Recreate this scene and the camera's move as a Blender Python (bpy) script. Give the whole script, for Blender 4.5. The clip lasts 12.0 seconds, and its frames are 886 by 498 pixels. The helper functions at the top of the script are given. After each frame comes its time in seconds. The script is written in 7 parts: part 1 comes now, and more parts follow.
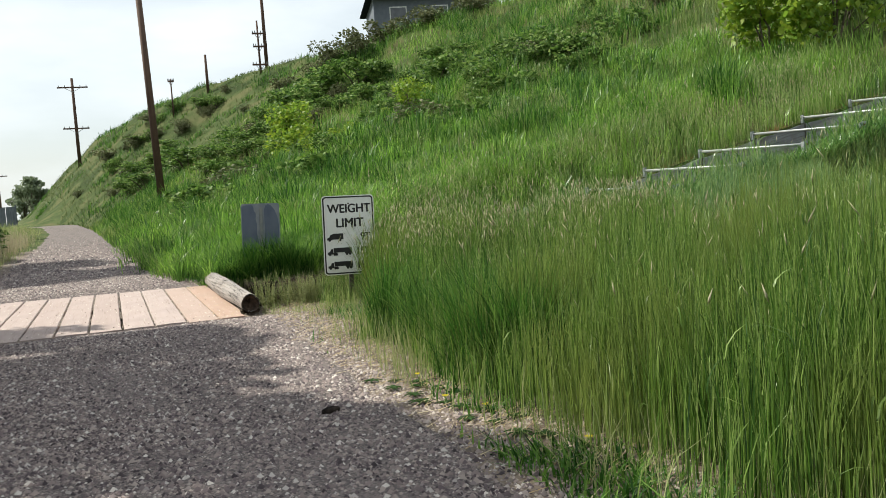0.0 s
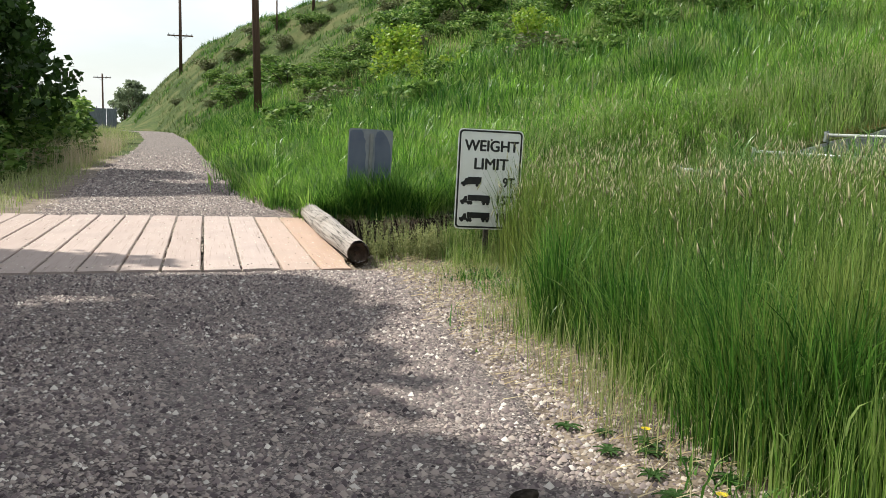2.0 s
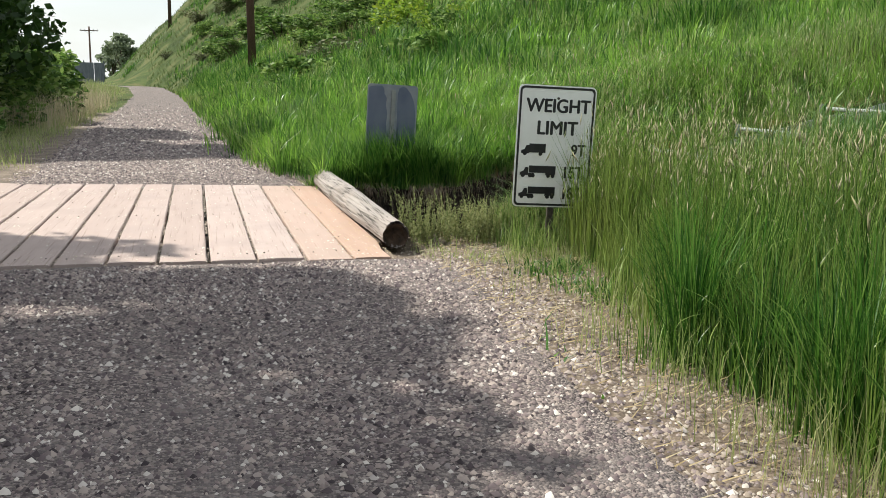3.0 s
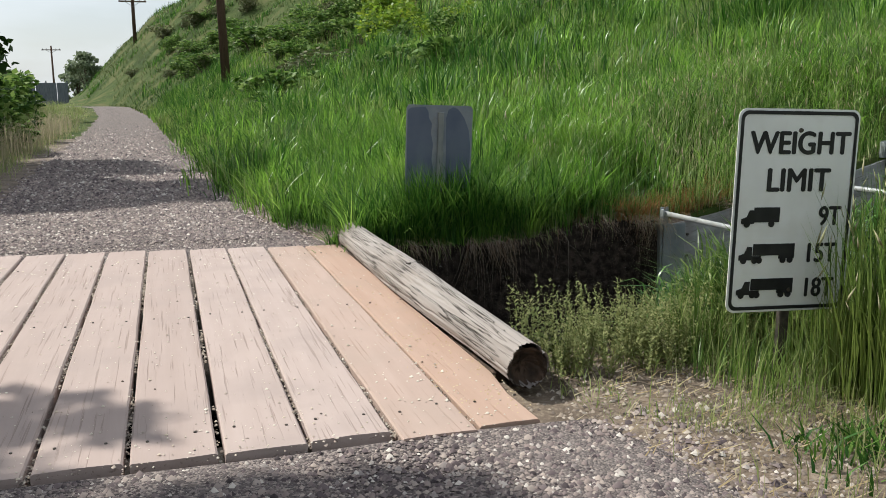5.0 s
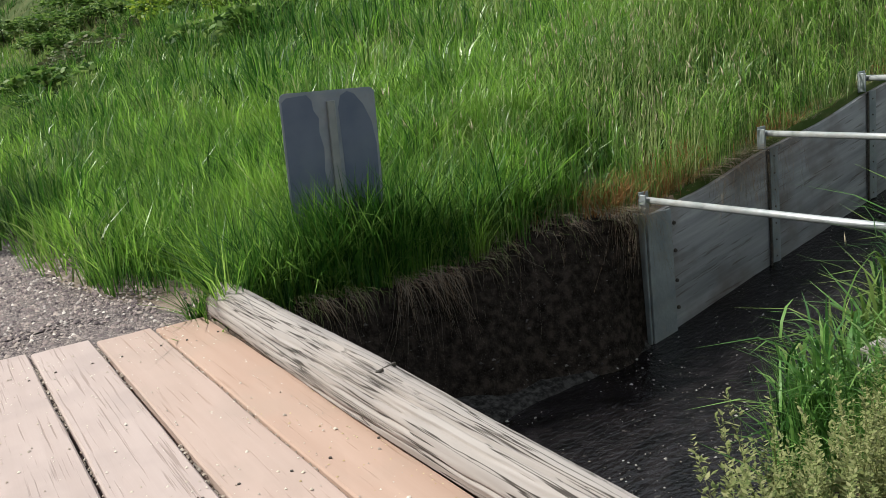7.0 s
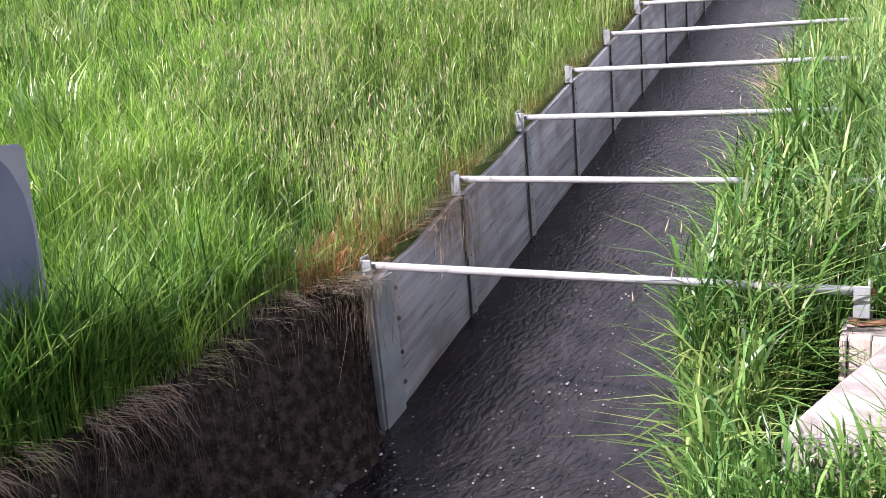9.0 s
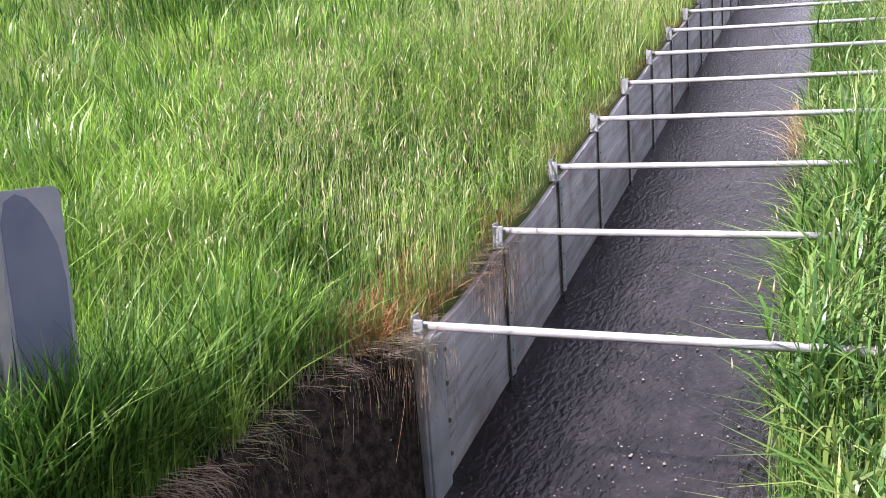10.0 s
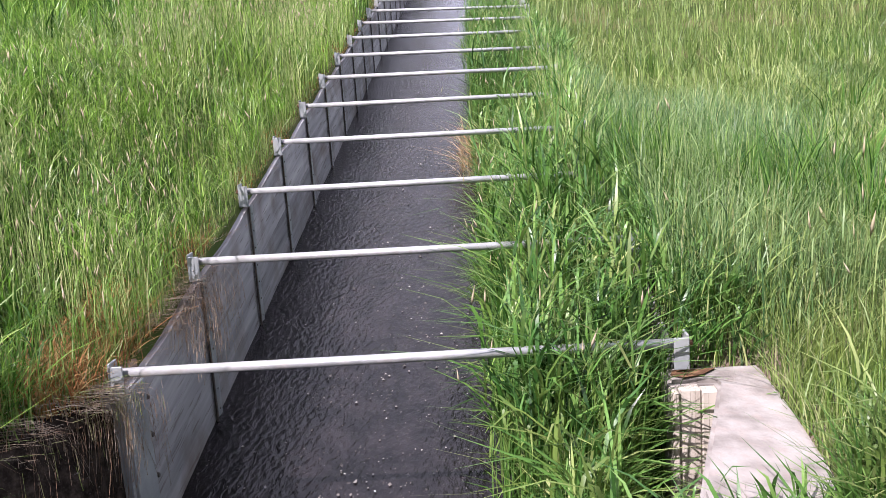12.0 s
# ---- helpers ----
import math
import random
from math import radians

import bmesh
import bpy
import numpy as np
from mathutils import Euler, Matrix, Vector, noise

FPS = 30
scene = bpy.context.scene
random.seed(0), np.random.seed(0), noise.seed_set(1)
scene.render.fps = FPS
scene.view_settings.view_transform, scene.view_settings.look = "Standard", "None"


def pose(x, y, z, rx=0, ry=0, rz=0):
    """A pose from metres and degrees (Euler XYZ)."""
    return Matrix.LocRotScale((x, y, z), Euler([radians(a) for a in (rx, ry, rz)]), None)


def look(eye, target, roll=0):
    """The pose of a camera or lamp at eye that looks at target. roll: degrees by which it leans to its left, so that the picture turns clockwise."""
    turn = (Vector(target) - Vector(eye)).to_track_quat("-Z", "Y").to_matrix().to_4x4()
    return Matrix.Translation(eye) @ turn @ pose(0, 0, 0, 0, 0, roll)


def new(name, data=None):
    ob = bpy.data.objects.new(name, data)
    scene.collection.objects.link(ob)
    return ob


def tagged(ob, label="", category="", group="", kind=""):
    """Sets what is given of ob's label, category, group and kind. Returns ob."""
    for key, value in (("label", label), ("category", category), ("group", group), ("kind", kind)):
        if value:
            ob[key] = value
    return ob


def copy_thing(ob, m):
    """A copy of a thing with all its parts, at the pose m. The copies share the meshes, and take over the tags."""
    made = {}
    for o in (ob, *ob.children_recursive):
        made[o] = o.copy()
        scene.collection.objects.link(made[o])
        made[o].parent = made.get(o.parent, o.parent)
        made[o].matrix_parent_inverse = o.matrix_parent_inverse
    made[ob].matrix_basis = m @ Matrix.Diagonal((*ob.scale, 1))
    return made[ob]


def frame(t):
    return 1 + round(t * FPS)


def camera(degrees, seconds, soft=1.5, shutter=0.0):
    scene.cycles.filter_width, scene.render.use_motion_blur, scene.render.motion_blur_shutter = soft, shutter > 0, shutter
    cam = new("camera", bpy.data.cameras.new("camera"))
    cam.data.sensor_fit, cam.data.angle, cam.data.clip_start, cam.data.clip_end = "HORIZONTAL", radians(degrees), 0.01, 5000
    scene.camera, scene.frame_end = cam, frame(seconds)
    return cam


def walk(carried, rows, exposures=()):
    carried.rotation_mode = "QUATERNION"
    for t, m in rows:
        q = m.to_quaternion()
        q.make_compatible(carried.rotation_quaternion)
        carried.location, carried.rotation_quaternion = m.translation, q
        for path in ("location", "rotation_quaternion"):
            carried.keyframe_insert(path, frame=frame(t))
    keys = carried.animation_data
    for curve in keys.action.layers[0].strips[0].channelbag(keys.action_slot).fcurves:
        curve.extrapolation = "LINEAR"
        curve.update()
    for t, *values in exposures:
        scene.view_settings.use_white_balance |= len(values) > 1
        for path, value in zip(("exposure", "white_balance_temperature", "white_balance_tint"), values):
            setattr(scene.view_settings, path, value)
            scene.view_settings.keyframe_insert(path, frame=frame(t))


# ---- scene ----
cam = camera(53.5, 12.0, 0.75)
PATH = [
    (0, (-1.286, -9.795, 1.189), (-0.585, -7.927, 1.062), -4.2),
    (0.5, (-1.309, -9.321, 1.173), (-0.794, -7.396, 1.004), -2.7),
    (1, (-1.258, -8.760, 1.173), (-0.720, -6.842, 0.994), -2.4),
    (1.5, (-1.186, -8.223, 1.180), (-0.669, -6.303, 0.963), -0.1),
    (2, (-1.219, -7.583, 1.191), (-0.700, -5.669, 0.932), 1.4),
    (2.5, (-1.242, -6.809, 1.201), (-0.706, -4.908, 0.887), 1.3),
    (2.7, (-1.273, -6.533, 1.200), (-0.747, -4.636, 0.846), 1.3),
    (4.3, (-1.384, -4.123, 1.285), (-0.781, -2.252, 0.915), 0.1),
    (4.5, (-1.379, -3.864, 1.291), (-0.783, -1.988, 0.938), -0.4),
    (5, (-1.389, -3.167, 1.313), (-0.802, -1.286, 0.971), -0.6),
    (5.5, (-1.401, -2.538, 1.330), (-0.802, -0.663, 0.980), -1.1),
    (6, (-1.363, -1.876, 1.336), (-0.784, 0.002, 0.968), -1.8),
    (6.5, (-1.339, -1.249, 1.372), (-0.650, 0.590, 0.992), -1.7),
    (7, (-1.246, -0.543, 1.393), (-0.269, 1.146, 0.954), -6.8),
    (7.5, (-1.221, 0.013, 1.420), (0.021, 1.488, 0.890), -5.5),
    (7.7, (-1.234, 0.188, 1.435), (0.092, 1.588, 0.903), -8.0),
    (9.3, (-1.210, 1.354, 1.564), (0.528, 2.220, 1.085), -3.9),
    (9.5, (-1.182, 1.507, 1.564), (0.563, 2.362, 1.089), -3.9),
    (10, (-1.053, 1.825, 1.523), (0.723, 2.660, 1.136), -4.0),
    (10.5, (-0.935, 2.093, 1.478), (0.958, 2.603, 1.081), -3.7),
    (11, (-0.943, 2.142, 1.475), (0.972, 2.567, 1.086), -4.6),
    (11.5, (-0.933, 2.137, 1.471), (0.995, 2.504, 1.084), -4.9),
    (12, (-0.926, 2.099, 1.480), (1.036, 2.206, 1.104), -3.9),
]
EXPOSURES = [(0, 0.46, 6680, 4), (2.6, 0.6, 6680, 5), (4.4, 0.36, 6480, 6), (5.4, 0.22, 6450, 6), (6.4, 0.22, 6430, 6), (7.7, 0.7, 6400, 8), (9.3, 1.5, 6240, 33), (10, 1.48, 6240, 33), (11, 1.24, 6240, 32), (12, 1.1, 6220, 29)]
walk(cam, [(t, look(e, g, r)) for t, e, g, r in PATH], EXPOSURES)

# ---- world, sun ----
SUN_AZ, SUN_EL = -48.0, 46.0          # degrees clockwise from +y, and above the horizon
world = bpy.data.worlds.new("sky")
scene.world = world
world.use_nodes = True
wn, wl = world.node_tree.nodes, world.node_tree.links
wn.clear()
w_out, w_bg = wn.new("ShaderNodeOutputWorld"), wn.new("ShaderNodeBackground")
w_sky = wn.new("ShaderNodeTexSky")
w_sky.sky_type, w_sky.sun_disc = "NISHITA", False
w_sky.sun_elevation, w_sky.sun_rotation = radians(SUN_EL), radians(SUN_AZ % 360)
w_sky.air_density, w_sky.dust_density, w_sky.ozone_density = 1.0, 2.0, 1.5
w_co, w_map, w_noise, w_ramp = (wn.new("ShaderNodeTexCoord"), wn.new("ShaderNodeMapping"),
                                wn.new("ShaderNodeTexNoise"), wn.new("ShaderNodeValToRGB"))
w_mix = wn.new("ShaderNodeMixRGB")
w_map.inputs["Scale"].default_value = (1.6, 1.6, 5.0)
w_noise.inputs["Scale"].default_value, w_noise.inputs["Detail"].default_value = 1.7, 7.0
w_ramp.color_ramp.elements[0].position, w_ramp.color_ramp.elements[1].position = 0.36, 0.62
w_ramp.color_ramp.elements[0].color = (0.5, 0.5, 0.5, 1)
w_ramp.color_ramp.elements[1].color = (0.97, 0.97, 0.97, 1)
w_mix.inputs["Color2"].default_value = (9.4, 9.9, 10.7, 1)
wl.new(w_co.outputs["Generated"], w_map.inputs["Vector"])
wl.new(w_map.outputs["Vector"], w_noise.inputs["Vector"])
wl.new(w_noise.outputs["Fac"], w_ramp.inputs["Fac"])
wl.new(w_ramp.outputs["Color"], w_mix.inputs["Fac"])
wl.new(w_sky.outputs["Color"], w_mix.inputs["Color1"])
wl.new(w_mix.outputs["Color"], w_bg.inputs["Color"])
w_bg.inputs["Strength"].default_value = 0.082
wl.new(w_bg.outputs["Background"], w_out.inputs["Surface"])

sun_data = bpy.data.lights.new("sun", "SUN")
sun_data.energy, sun_data.angle, sun_data.color = 5.0, radians(0.6), (1.0, 0.955, 0.88)
sun = new("sun", sun_data)
_a, _e = radians(SUN_AZ), radians(SUN_EL)
SUN_DIR = Vector((math.sin(_a) * math.cos(_e), math.cos(_a) * math.cos(_e), math.sin(_e)))
sun.matrix_world = look(SUN_DIR * 60, (0, 0, 0))


# ---- materials ----
def material(name, colors, scale=8.0, rough=0.8, metal=0.0, bump=0.0, bump_scale=40.0, detail=5.0,
             stretch=(1, 1, 1), fine=None, fine_scale=60.0, fine_mix=0.35, spread=(0.35, 0.65), spec=0.3):
    """Two noise scales of colour with a bump; colors: two or three RGB stops."""
    m = bpy.data.materials.new(name)
    m.use_nodes = True
    n, l = m.node_tree.nodes, m.node_tree.links
    b = n["Principled BSDF"]
    b.inputs["Roughness"].default_value, b.inputs["Metallic"].default_value = rough, metal
    b.inputs["Specular IOR Level"].default_value = spec
    co, mp = n.new("ShaderNodeTexCoord"), n.new("ShaderNodeMapping")
    mp.inputs["Scale"].default_value = stretch
    l.new(co.outputs["Object"], mp.inputs["Vector"])
    tx, rp = n.new("ShaderNodeTexNoise"), n.new("ShaderNodeValToRGB")
    tx.inputs["Scale"].default_value, tx.inputs["Detail"].default_value = scale, detail
    l.new(mp.outputs["Vector"], tx.inputs["Vector"])
    l.new(tx.outputs["Fac"], rp.inputs["Fac"])
    els = rp.color_ramp.elements
    els[0].position, els[1].position = spread
    els[0].color, els[1].color = (*colors[0], 1), (*colors[-1], 1)
    if len(colors) == 3:
        e = els.new(sum(spread) / 2)
        e.color = (*colors[1], 1)
    out = rp.outputs["Color"]
    if fine:
        t2, mx, r2 = n.new("ShaderNodeTexNoise"), n.new("ShaderNodeMixRGB"), n.new("ShaderNodeValToRGB")
        t2.inputs["Scale"].default_value, t2.inputs["Detail"].default_value = fine_scale, 3
        l.new(mp.outputs["Vector"], t2.inputs["Vector"])
        r2.color_ramp.elements[0].position, r2.color_ramp.elements[1].position = 0.5, 0.7
        r2.color_ramp.elements[1].color = (fine_mix, fine_mix, fine_mix, 1)
        l.new(t2.outputs["Fac"], r2.inputs["Fac"])
        l.new(r2.outputs["Color"], mx.inputs["Fac"])
        l.new(out, mx.inputs["Color1"])
        mx.inputs["Color2"].default_value = (*fine, 1)
        out = mx.outputs["Color"]
    l.new(out, b.inputs["Base Color"])
    if bump:
        t3, bp = n.new("ShaderNodeTexNoise"), n.new("ShaderNodeBump")
        t3.inputs["Scale"].default_value, t3.inputs["Detail"].default_value = bump_scale, 6
        l.new(mp.outputs["Vector"], t3.inputs["Vector"])
        l.new(t3.outputs["Fac"], bp.inputs["Height"])
        bp.inputs["Strength"].default_value, bp.inputs["Distance"].default_value = bump, 0.02
        l.new(bp.outputs["Normal"], b.inputs["Normal"])
    return m


def plant_material(name, stops, through_light=0.45, rough=0.55, patch=None, patch_scale=0.5, sheen=0.25, dark=None):
    """Leaves and blades: colour by island, patches by place, light coming through."""
    m = bpy.data.materials.new(name)
    m.use_nodes = True
    n, l = m.node_tree.nodes, m.node_tree.links
    b = n["Principled BSDF"]
    b.inputs["Roughness"].default_value, b.inputs["Specular IOR Level"].default_value = rough, sheen
    geo, rp = n.new("ShaderNodeNewGeometry"), n.new("ShaderNodeValToRGB")
    l.new(geo.outputs["Random Per Island"], rp.inputs["Fac"])
    els = rp.color_ramp.elements
    els[0].color, els[1].color = (*stops[0], 1), (*stops[-1], 1)
    for i, c in enumerate(stops[1:-1], 1):
        e = els.new(i / (len(stops) - 1))
        e.color = (*c, 1)
    out = rp.outputs["Color"]
    if patch:
        co, tx, mx, r2 = (n.new("ShaderNodeTexCoord"), n.new("ShaderNodeTexNoise"),
                          n.new("ShaderNodeMixRGB"), n.new("ShaderNodeValToRGB"))
        tx.inputs["Scale"].default_value, tx.inputs["Detail"].default_value = patch_scale, 4
        l.new(co.outputs["Object"], tx.inputs["Vector"])
        r2.color_ramp.elements[0].position, r2.color_ramp.elements[1].position = 0.45, 0.68
        r2.color_ramp.elements[1].color = (0.75, 0.75, 0.75, 1)
        l.new(tx.outputs["Fac"], r2.inputs["Fac"])
        l.new(r2.outputs["Color"], mx.inputs["Fac"])
        l.new(out, mx.inputs["Color1"])
        mx.inputs["Color2"].default_value = (*patch, 1)
        out = mx.outputs["Color"]
    if dark:
        co, tx, mx, r2 = (n.new("ShaderNodeTexCoord"), n.new("ShaderNodeTexNoise"),
                          n.new("ShaderNodeMixRGB"), n.new("ShaderNodeValToRGB"))
        tx.inputs["Scale"].default_value, tx.inputs["Detail"].default_value = patch_scale * 1.7, 3
        l.new(co.outputs["Object"], tx.inputs["Vector"])
        r2.color_ramp.elements[0].position, r2.color_ramp.elements[1].position = 0.36, 0.5
        r2.color_ramp.elements[0].color, r2.color_ramp.elements[1].color = (0.7, 0.7, 0.7, 1), (0, 0, 0, 1)
        l.new(tx.outputs["Fac"], r2.inputs["Fac"])
        l.new(r2.outputs["Color"], mx.inputs["Fac"])
        l.new(out, mx.inputs["Color1"])
        mx.inputs["Color2"].default_value = (*dark, 1)
        out = mx.outputs["Color"]
    l.new(out, b.inputs["Base Color"])
    tr, ms = n.new("ShaderNodeBsdfTranslucent"), n.new("ShaderNodeMixShader")
    l.new(out, tr.inputs["Color"])
    ms.inputs["Fac"].default_value = through_light
    l.new(b.outputs["BSDF"], ms.inputs[1])
    l.new(tr.outputs["BSDF"], ms.inputs[2])
    l.new(ms.outputs["Shader"], n["Material Output"].inputs["Surface"])
    return m


def plank_material(name, tones, grain_axis=1, rough=0.85, crack=(0.05, 0.035, 0.03), crack_amount=0.8, stain=None, checks=70.0, check_from=0.57, slope=0.0, along=0.45, contrast=1.3, lines=0.0):
    """Weathered timber: tone by object, grain along one axis, dark checks and stains."""
    m = bpy.data.materials.new(name)
    m.use_nodes = True
    n, l = m.node_tree.nodes, m.node_tree.links
    b = n["Principled BSDF"]
    b.inputs["Roughness"].default_value, b.inputs["Specular IOR Level"].default_value = rough, 0.2
    co, mp, oi = n.new("ShaderNodeTexCoord"), n.new("ShaderNodeMapping"), n.new("ShaderNodeObjectInfo")
    pre = n.new("ShaderNodeMapping")
    pre.inputs["Rotation"].default_value = (0, slope, 0)
    l.new(co.outputs["Object"], pre.inputs["Vector"])
    s = [14.0, 14.0, 14.0]
    s[grain_axis] = 0.9
    mp.inputs["Scale"].default_value = s
    l.new(pre.outputs["Vector"], mp.inputs["Vector"])
    off = n.new("ShaderNodeCombineXYZ")
    ml = n.new("ShaderNodeMath")
    ml.operation = "MULTIPLY"
    ml.inputs[1].default_value = 37.0
    l.new(oi.outputs["Random"], ml.inputs[0])
    for k in range(3):
        l.new(ml.outputs[0], off.inputs[k])
    l.new(off.outputs[0], mp.inputs["Location"])
    base = n.new("ShaderNodeValToRGB")
    base.color_ramp.elements[0].color, base.color_ramp.elements[1].color = (*tones[0], 1), (*tones[-1], 1)
    for i, c in enumerate(tones[1:-1], 1):
        e = base.color_ramp.elements.new(i / (len(tones) - 1))
        e.color = (*c, 1)
    gr = n.new("ShaderNodeTexNoise")
    gr.inputs["Scale"].default_value, gr.inputs["Detail"].default_value = 1.0, 8
    l.new(mp.outputs["Vector"], gr.inputs["Vector"])
    ad = n.new("ShaderNodeMath")
    ad.operation = "MULTIPLY_ADD"
    ad.inputs[1].default_value = 0.45
    l.new(oi.outputs["Random"], ad.inputs[0])
    sb = n.new("ShaderNodeMath")
    sb.operation = "MULTIPLY_ADD"
    sb.inputs[1].default_value, sb.inputs[2].default_value = contrast, 0.27 - contrast / 2
    l.new(gr.outputs["Fac"], sb.inputs[0])
    l.new(sb.outputs[0], ad.inputs[2])
    l.new(ad.outputs[0], base.inputs["Fac"])
    # fine dark checks along the grain
    mp2 = n.new("ShaderNodeMapping")
    s2 = [checks, checks, checks]
    s2[grain_axis] = along
    mp2.inputs["Scale"].default_value = s2
    l.new(pre.outputs["Vector"], mp2.inputs["Vector"])
    l.new(off.outputs[0], mp2.inputs["Location"])
    ck = n.new("ShaderNodeTexNoise")
    ck.inputs["Scale"].default_value, ck.inputs["Detail"].default_value = 1.0, 3
    l.new(mp2.outputs["Vector"], ck.inputs["Vector"])
    cr = n.new("ShaderNodeValToRGB")
    cr.color_ramp.elements[0].position, cr.color_ramp.elements[1].position = check_from, check_from + 0.08
    cr.color_ramp.elements[1].color = (crack_amount, crack_amount, crack_amount, 1)
    l.new(ck.outputs["Fac"], cr.inputs["Fac"])
    if lines:
        # thin wavy cracks where the noise passes its middle value, broken up along their length
        ck.inputs["Detail"].default_value = 2.0
        dv, ab = n.new("ShaderNodeMath"), n.new("ShaderNodeMath")
        dv.operation, ab.operation = "SUBTRACT", "ABSOLUTE"
        dv.inputs[1].default_value = 0.5
        l.new(ck.outputs["Fac"], dv.inputs[0])
        l.new(dv.outputs[0], ab.inputs[0])
        l.new(ab.outputs[0], cr.inputs["Fac"])
        els = cr.color_ramp.elements
        els[0].position, els[1].position = lines * 0.35, lines
        els[0].color, els[1].color = (crack_amount, crack_amount, crack_amount, 1), (0, 0, 0, 1)
    mx = n.new("ShaderNodeMixRGB")
    l.new(cr.outputs["Color"], mx.inputs["Fac"])
    l.new(base.outputs["Color"], mx.inputs["Color1"])
    mx.inputs["Color2"].default_value = (*crack, 1)
    out = mx.outputs["Color"]
    if stain:
        st, sr, sm = n.new("ShaderNodeTexNoise"), n.new("ShaderNodeValToRGB"), n.new("ShaderNodeMixRGB")
        st.inputs["Scale"].default_value, st.inputs["Detail"].default_value = 2.3, 6
        l.new(co.outputs["Object"], st.inputs["Vector"])
        sr.color_ramp.elements[0].position, sr.color_ramp.elements[1].position = 0.48, 0.66
        sr.color_ramp.elements[1].color = (0.6, 0.6, 0.6, 1)
        l.new(st.outputs["Fac"], sr.inputs["Fac"])
        l.new(sr.outputs["Color"], sm.inputs["Fac"])
        l.new(out, sm.inputs["Color1"])
        sm.inputs["Color2"].default_value = (*stain, 1)
        out = sm.outputs["Color"]
    l.new(out, b.inputs["Base Color"])
    bp = n.new("ShaderNodeBump")
    bp.inputs["Strength"].default_value, bp.inputs["Distance"].default_value = 0.5, 0.006
    iv = n.new("ShaderNodeMath")
    iv.operation = "SUBTRACT"
    l.new(gr.outputs["Fac"], iv.inputs[0])
    l.new(cr.outputs["Color"], iv.inputs[1])
    l.new(iv.outputs[0], bp.inputs["Height"])
    l.new(bp.outputs["Normal"], b.inputs["Normal"])
    return m


def gravel_material():
    m = bpy.data.materials.new("gravel_bed")
    m.use_nodes = True
    n, l = m.node_tree.nodes, m.node_tree.links
    b = n["Principled BSDF"]
    b.inputs["Roughness"].default_value, b.inputs["Specular IOR Level"].default_value = 0.9, 0.2
    co = n.new("ShaderNodeTexCoord")
    v, r = n.new("ShaderNodeTexVoronoi"), n.new("ShaderNodeValToRGB")
    v.inputs["Scale"].default_value = 105.0
    l.new(co.outputs["Object"], v.inputs["Vector"])
    sp = n.new("ShaderNodeSeparateColor")
    l.new(v.outputs["Color"], sp.inputs["Color"])
    l.new(sp.outputs[0], r.inputs["Fac"])
    e = r.color_ramp.elements
    e[0].color, e[1].color = (0.054, 0.044, 0.045, 1), (0.32, 0.27, 0.245, 1)
    k = e.new(0.55)
    k.color = (0.138, 0.113, 0.11, 1)
    w, rw, mx = n.new("ShaderNodeTexNoise"), n.new("ShaderNodeValToRGB"), n.new("ShaderNodeMixRGB")
    w.inputs["Scale"].default_value, w.inputs["Detail"].default_value = 0.9, 6
    l.new(co.outputs["Object"], w.inputs["Vector"])
    l.new(w.outputs["Fac"], rw.inputs["Fac"])
    rw.color_ramp.elements[0].position, rw.color_ramp.elements[1].position = 0.4, 0.65
    rw.color_ramp.elements[1].color = (0.55, 0.55, 0.55, 1)
    l.new(rw.outputs["Color"], mx.inputs["Fac"])
    l.new(r.outputs["Color"], mx.inputs["Color1"])
    mx.inputs["Color2"].default_value = (0.165, 0.143, 0.138, 1)
    l.new(mx.outputs["Color"], b.inputs["Base Color"])
    bp = n.new("ShaderNodeBump")
    bp.inputs["Strength"].default_value, bp.inputs["Distance"].default_value = 0.8, 0.01
    bp.invert = True
    l.new(v.outputs["Distance"], bp.inputs["Height"])
    l.new(bp.outputs["Normal"], b.inputs["Normal"])
    return m


def island_material(name, stops, rough=0.85, metal=0.0, spec=0.25):
    m = bpy.data.materials.new(name)
    m.use_nodes = True
    n, l = m.node_tree.nodes, m.node_tree.links
    b = n["Principled BSDF"]
    b.inputs["Roughness"].default_value, b.inputs["Specular IOR Level"].default_value = rough, spec
    geo, rp = n.new("ShaderNodeNewGeometry"), n.new("ShaderNodeValToRGB")
    l.new(geo.outputs["Random Per Island"], rp.inputs["Fac"])
    els = rp.color_ramp.elements
    els[0].color, els[1].color = (*stops[0], 1), (*stops[-1], 1)
    for i, c in enumerate(stops[1:-1], 1):
        e = els.new(i / (len(stops) - 1))
        e.color = (*c, 1)
    l.new(rp.outputs["Color"], b.inputs["Base Color"])
    return m


M_SOIL = material("verge_soil", [(0.08, 0.058, 0.043), (0.13, 0.098, 0.074), (0.20, 0.155, 0.118)], scale=3, bump=0.8,
                  bump_scale=30, fine=(0.30, 0.25, 0.19), fine_scale=45, fine_mix=0.5)
# ditch soil near black: the ditch's shade is darkened into this colour
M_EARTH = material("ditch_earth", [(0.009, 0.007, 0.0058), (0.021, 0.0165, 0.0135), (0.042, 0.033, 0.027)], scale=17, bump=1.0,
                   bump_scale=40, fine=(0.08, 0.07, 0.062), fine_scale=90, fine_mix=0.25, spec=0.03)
M_TURF = material("hillside_turf", [(0.030, 0.050, 0.012), (0.050, 0.075, 0.019), (0.09, 0.088, 0.038)], scale=0.8, bump=0.8,
                  bump_scale=9, fine=(0.14, 0.13, 0.06), fine_scale=6, fine_mix=0.4, spec=0.05)
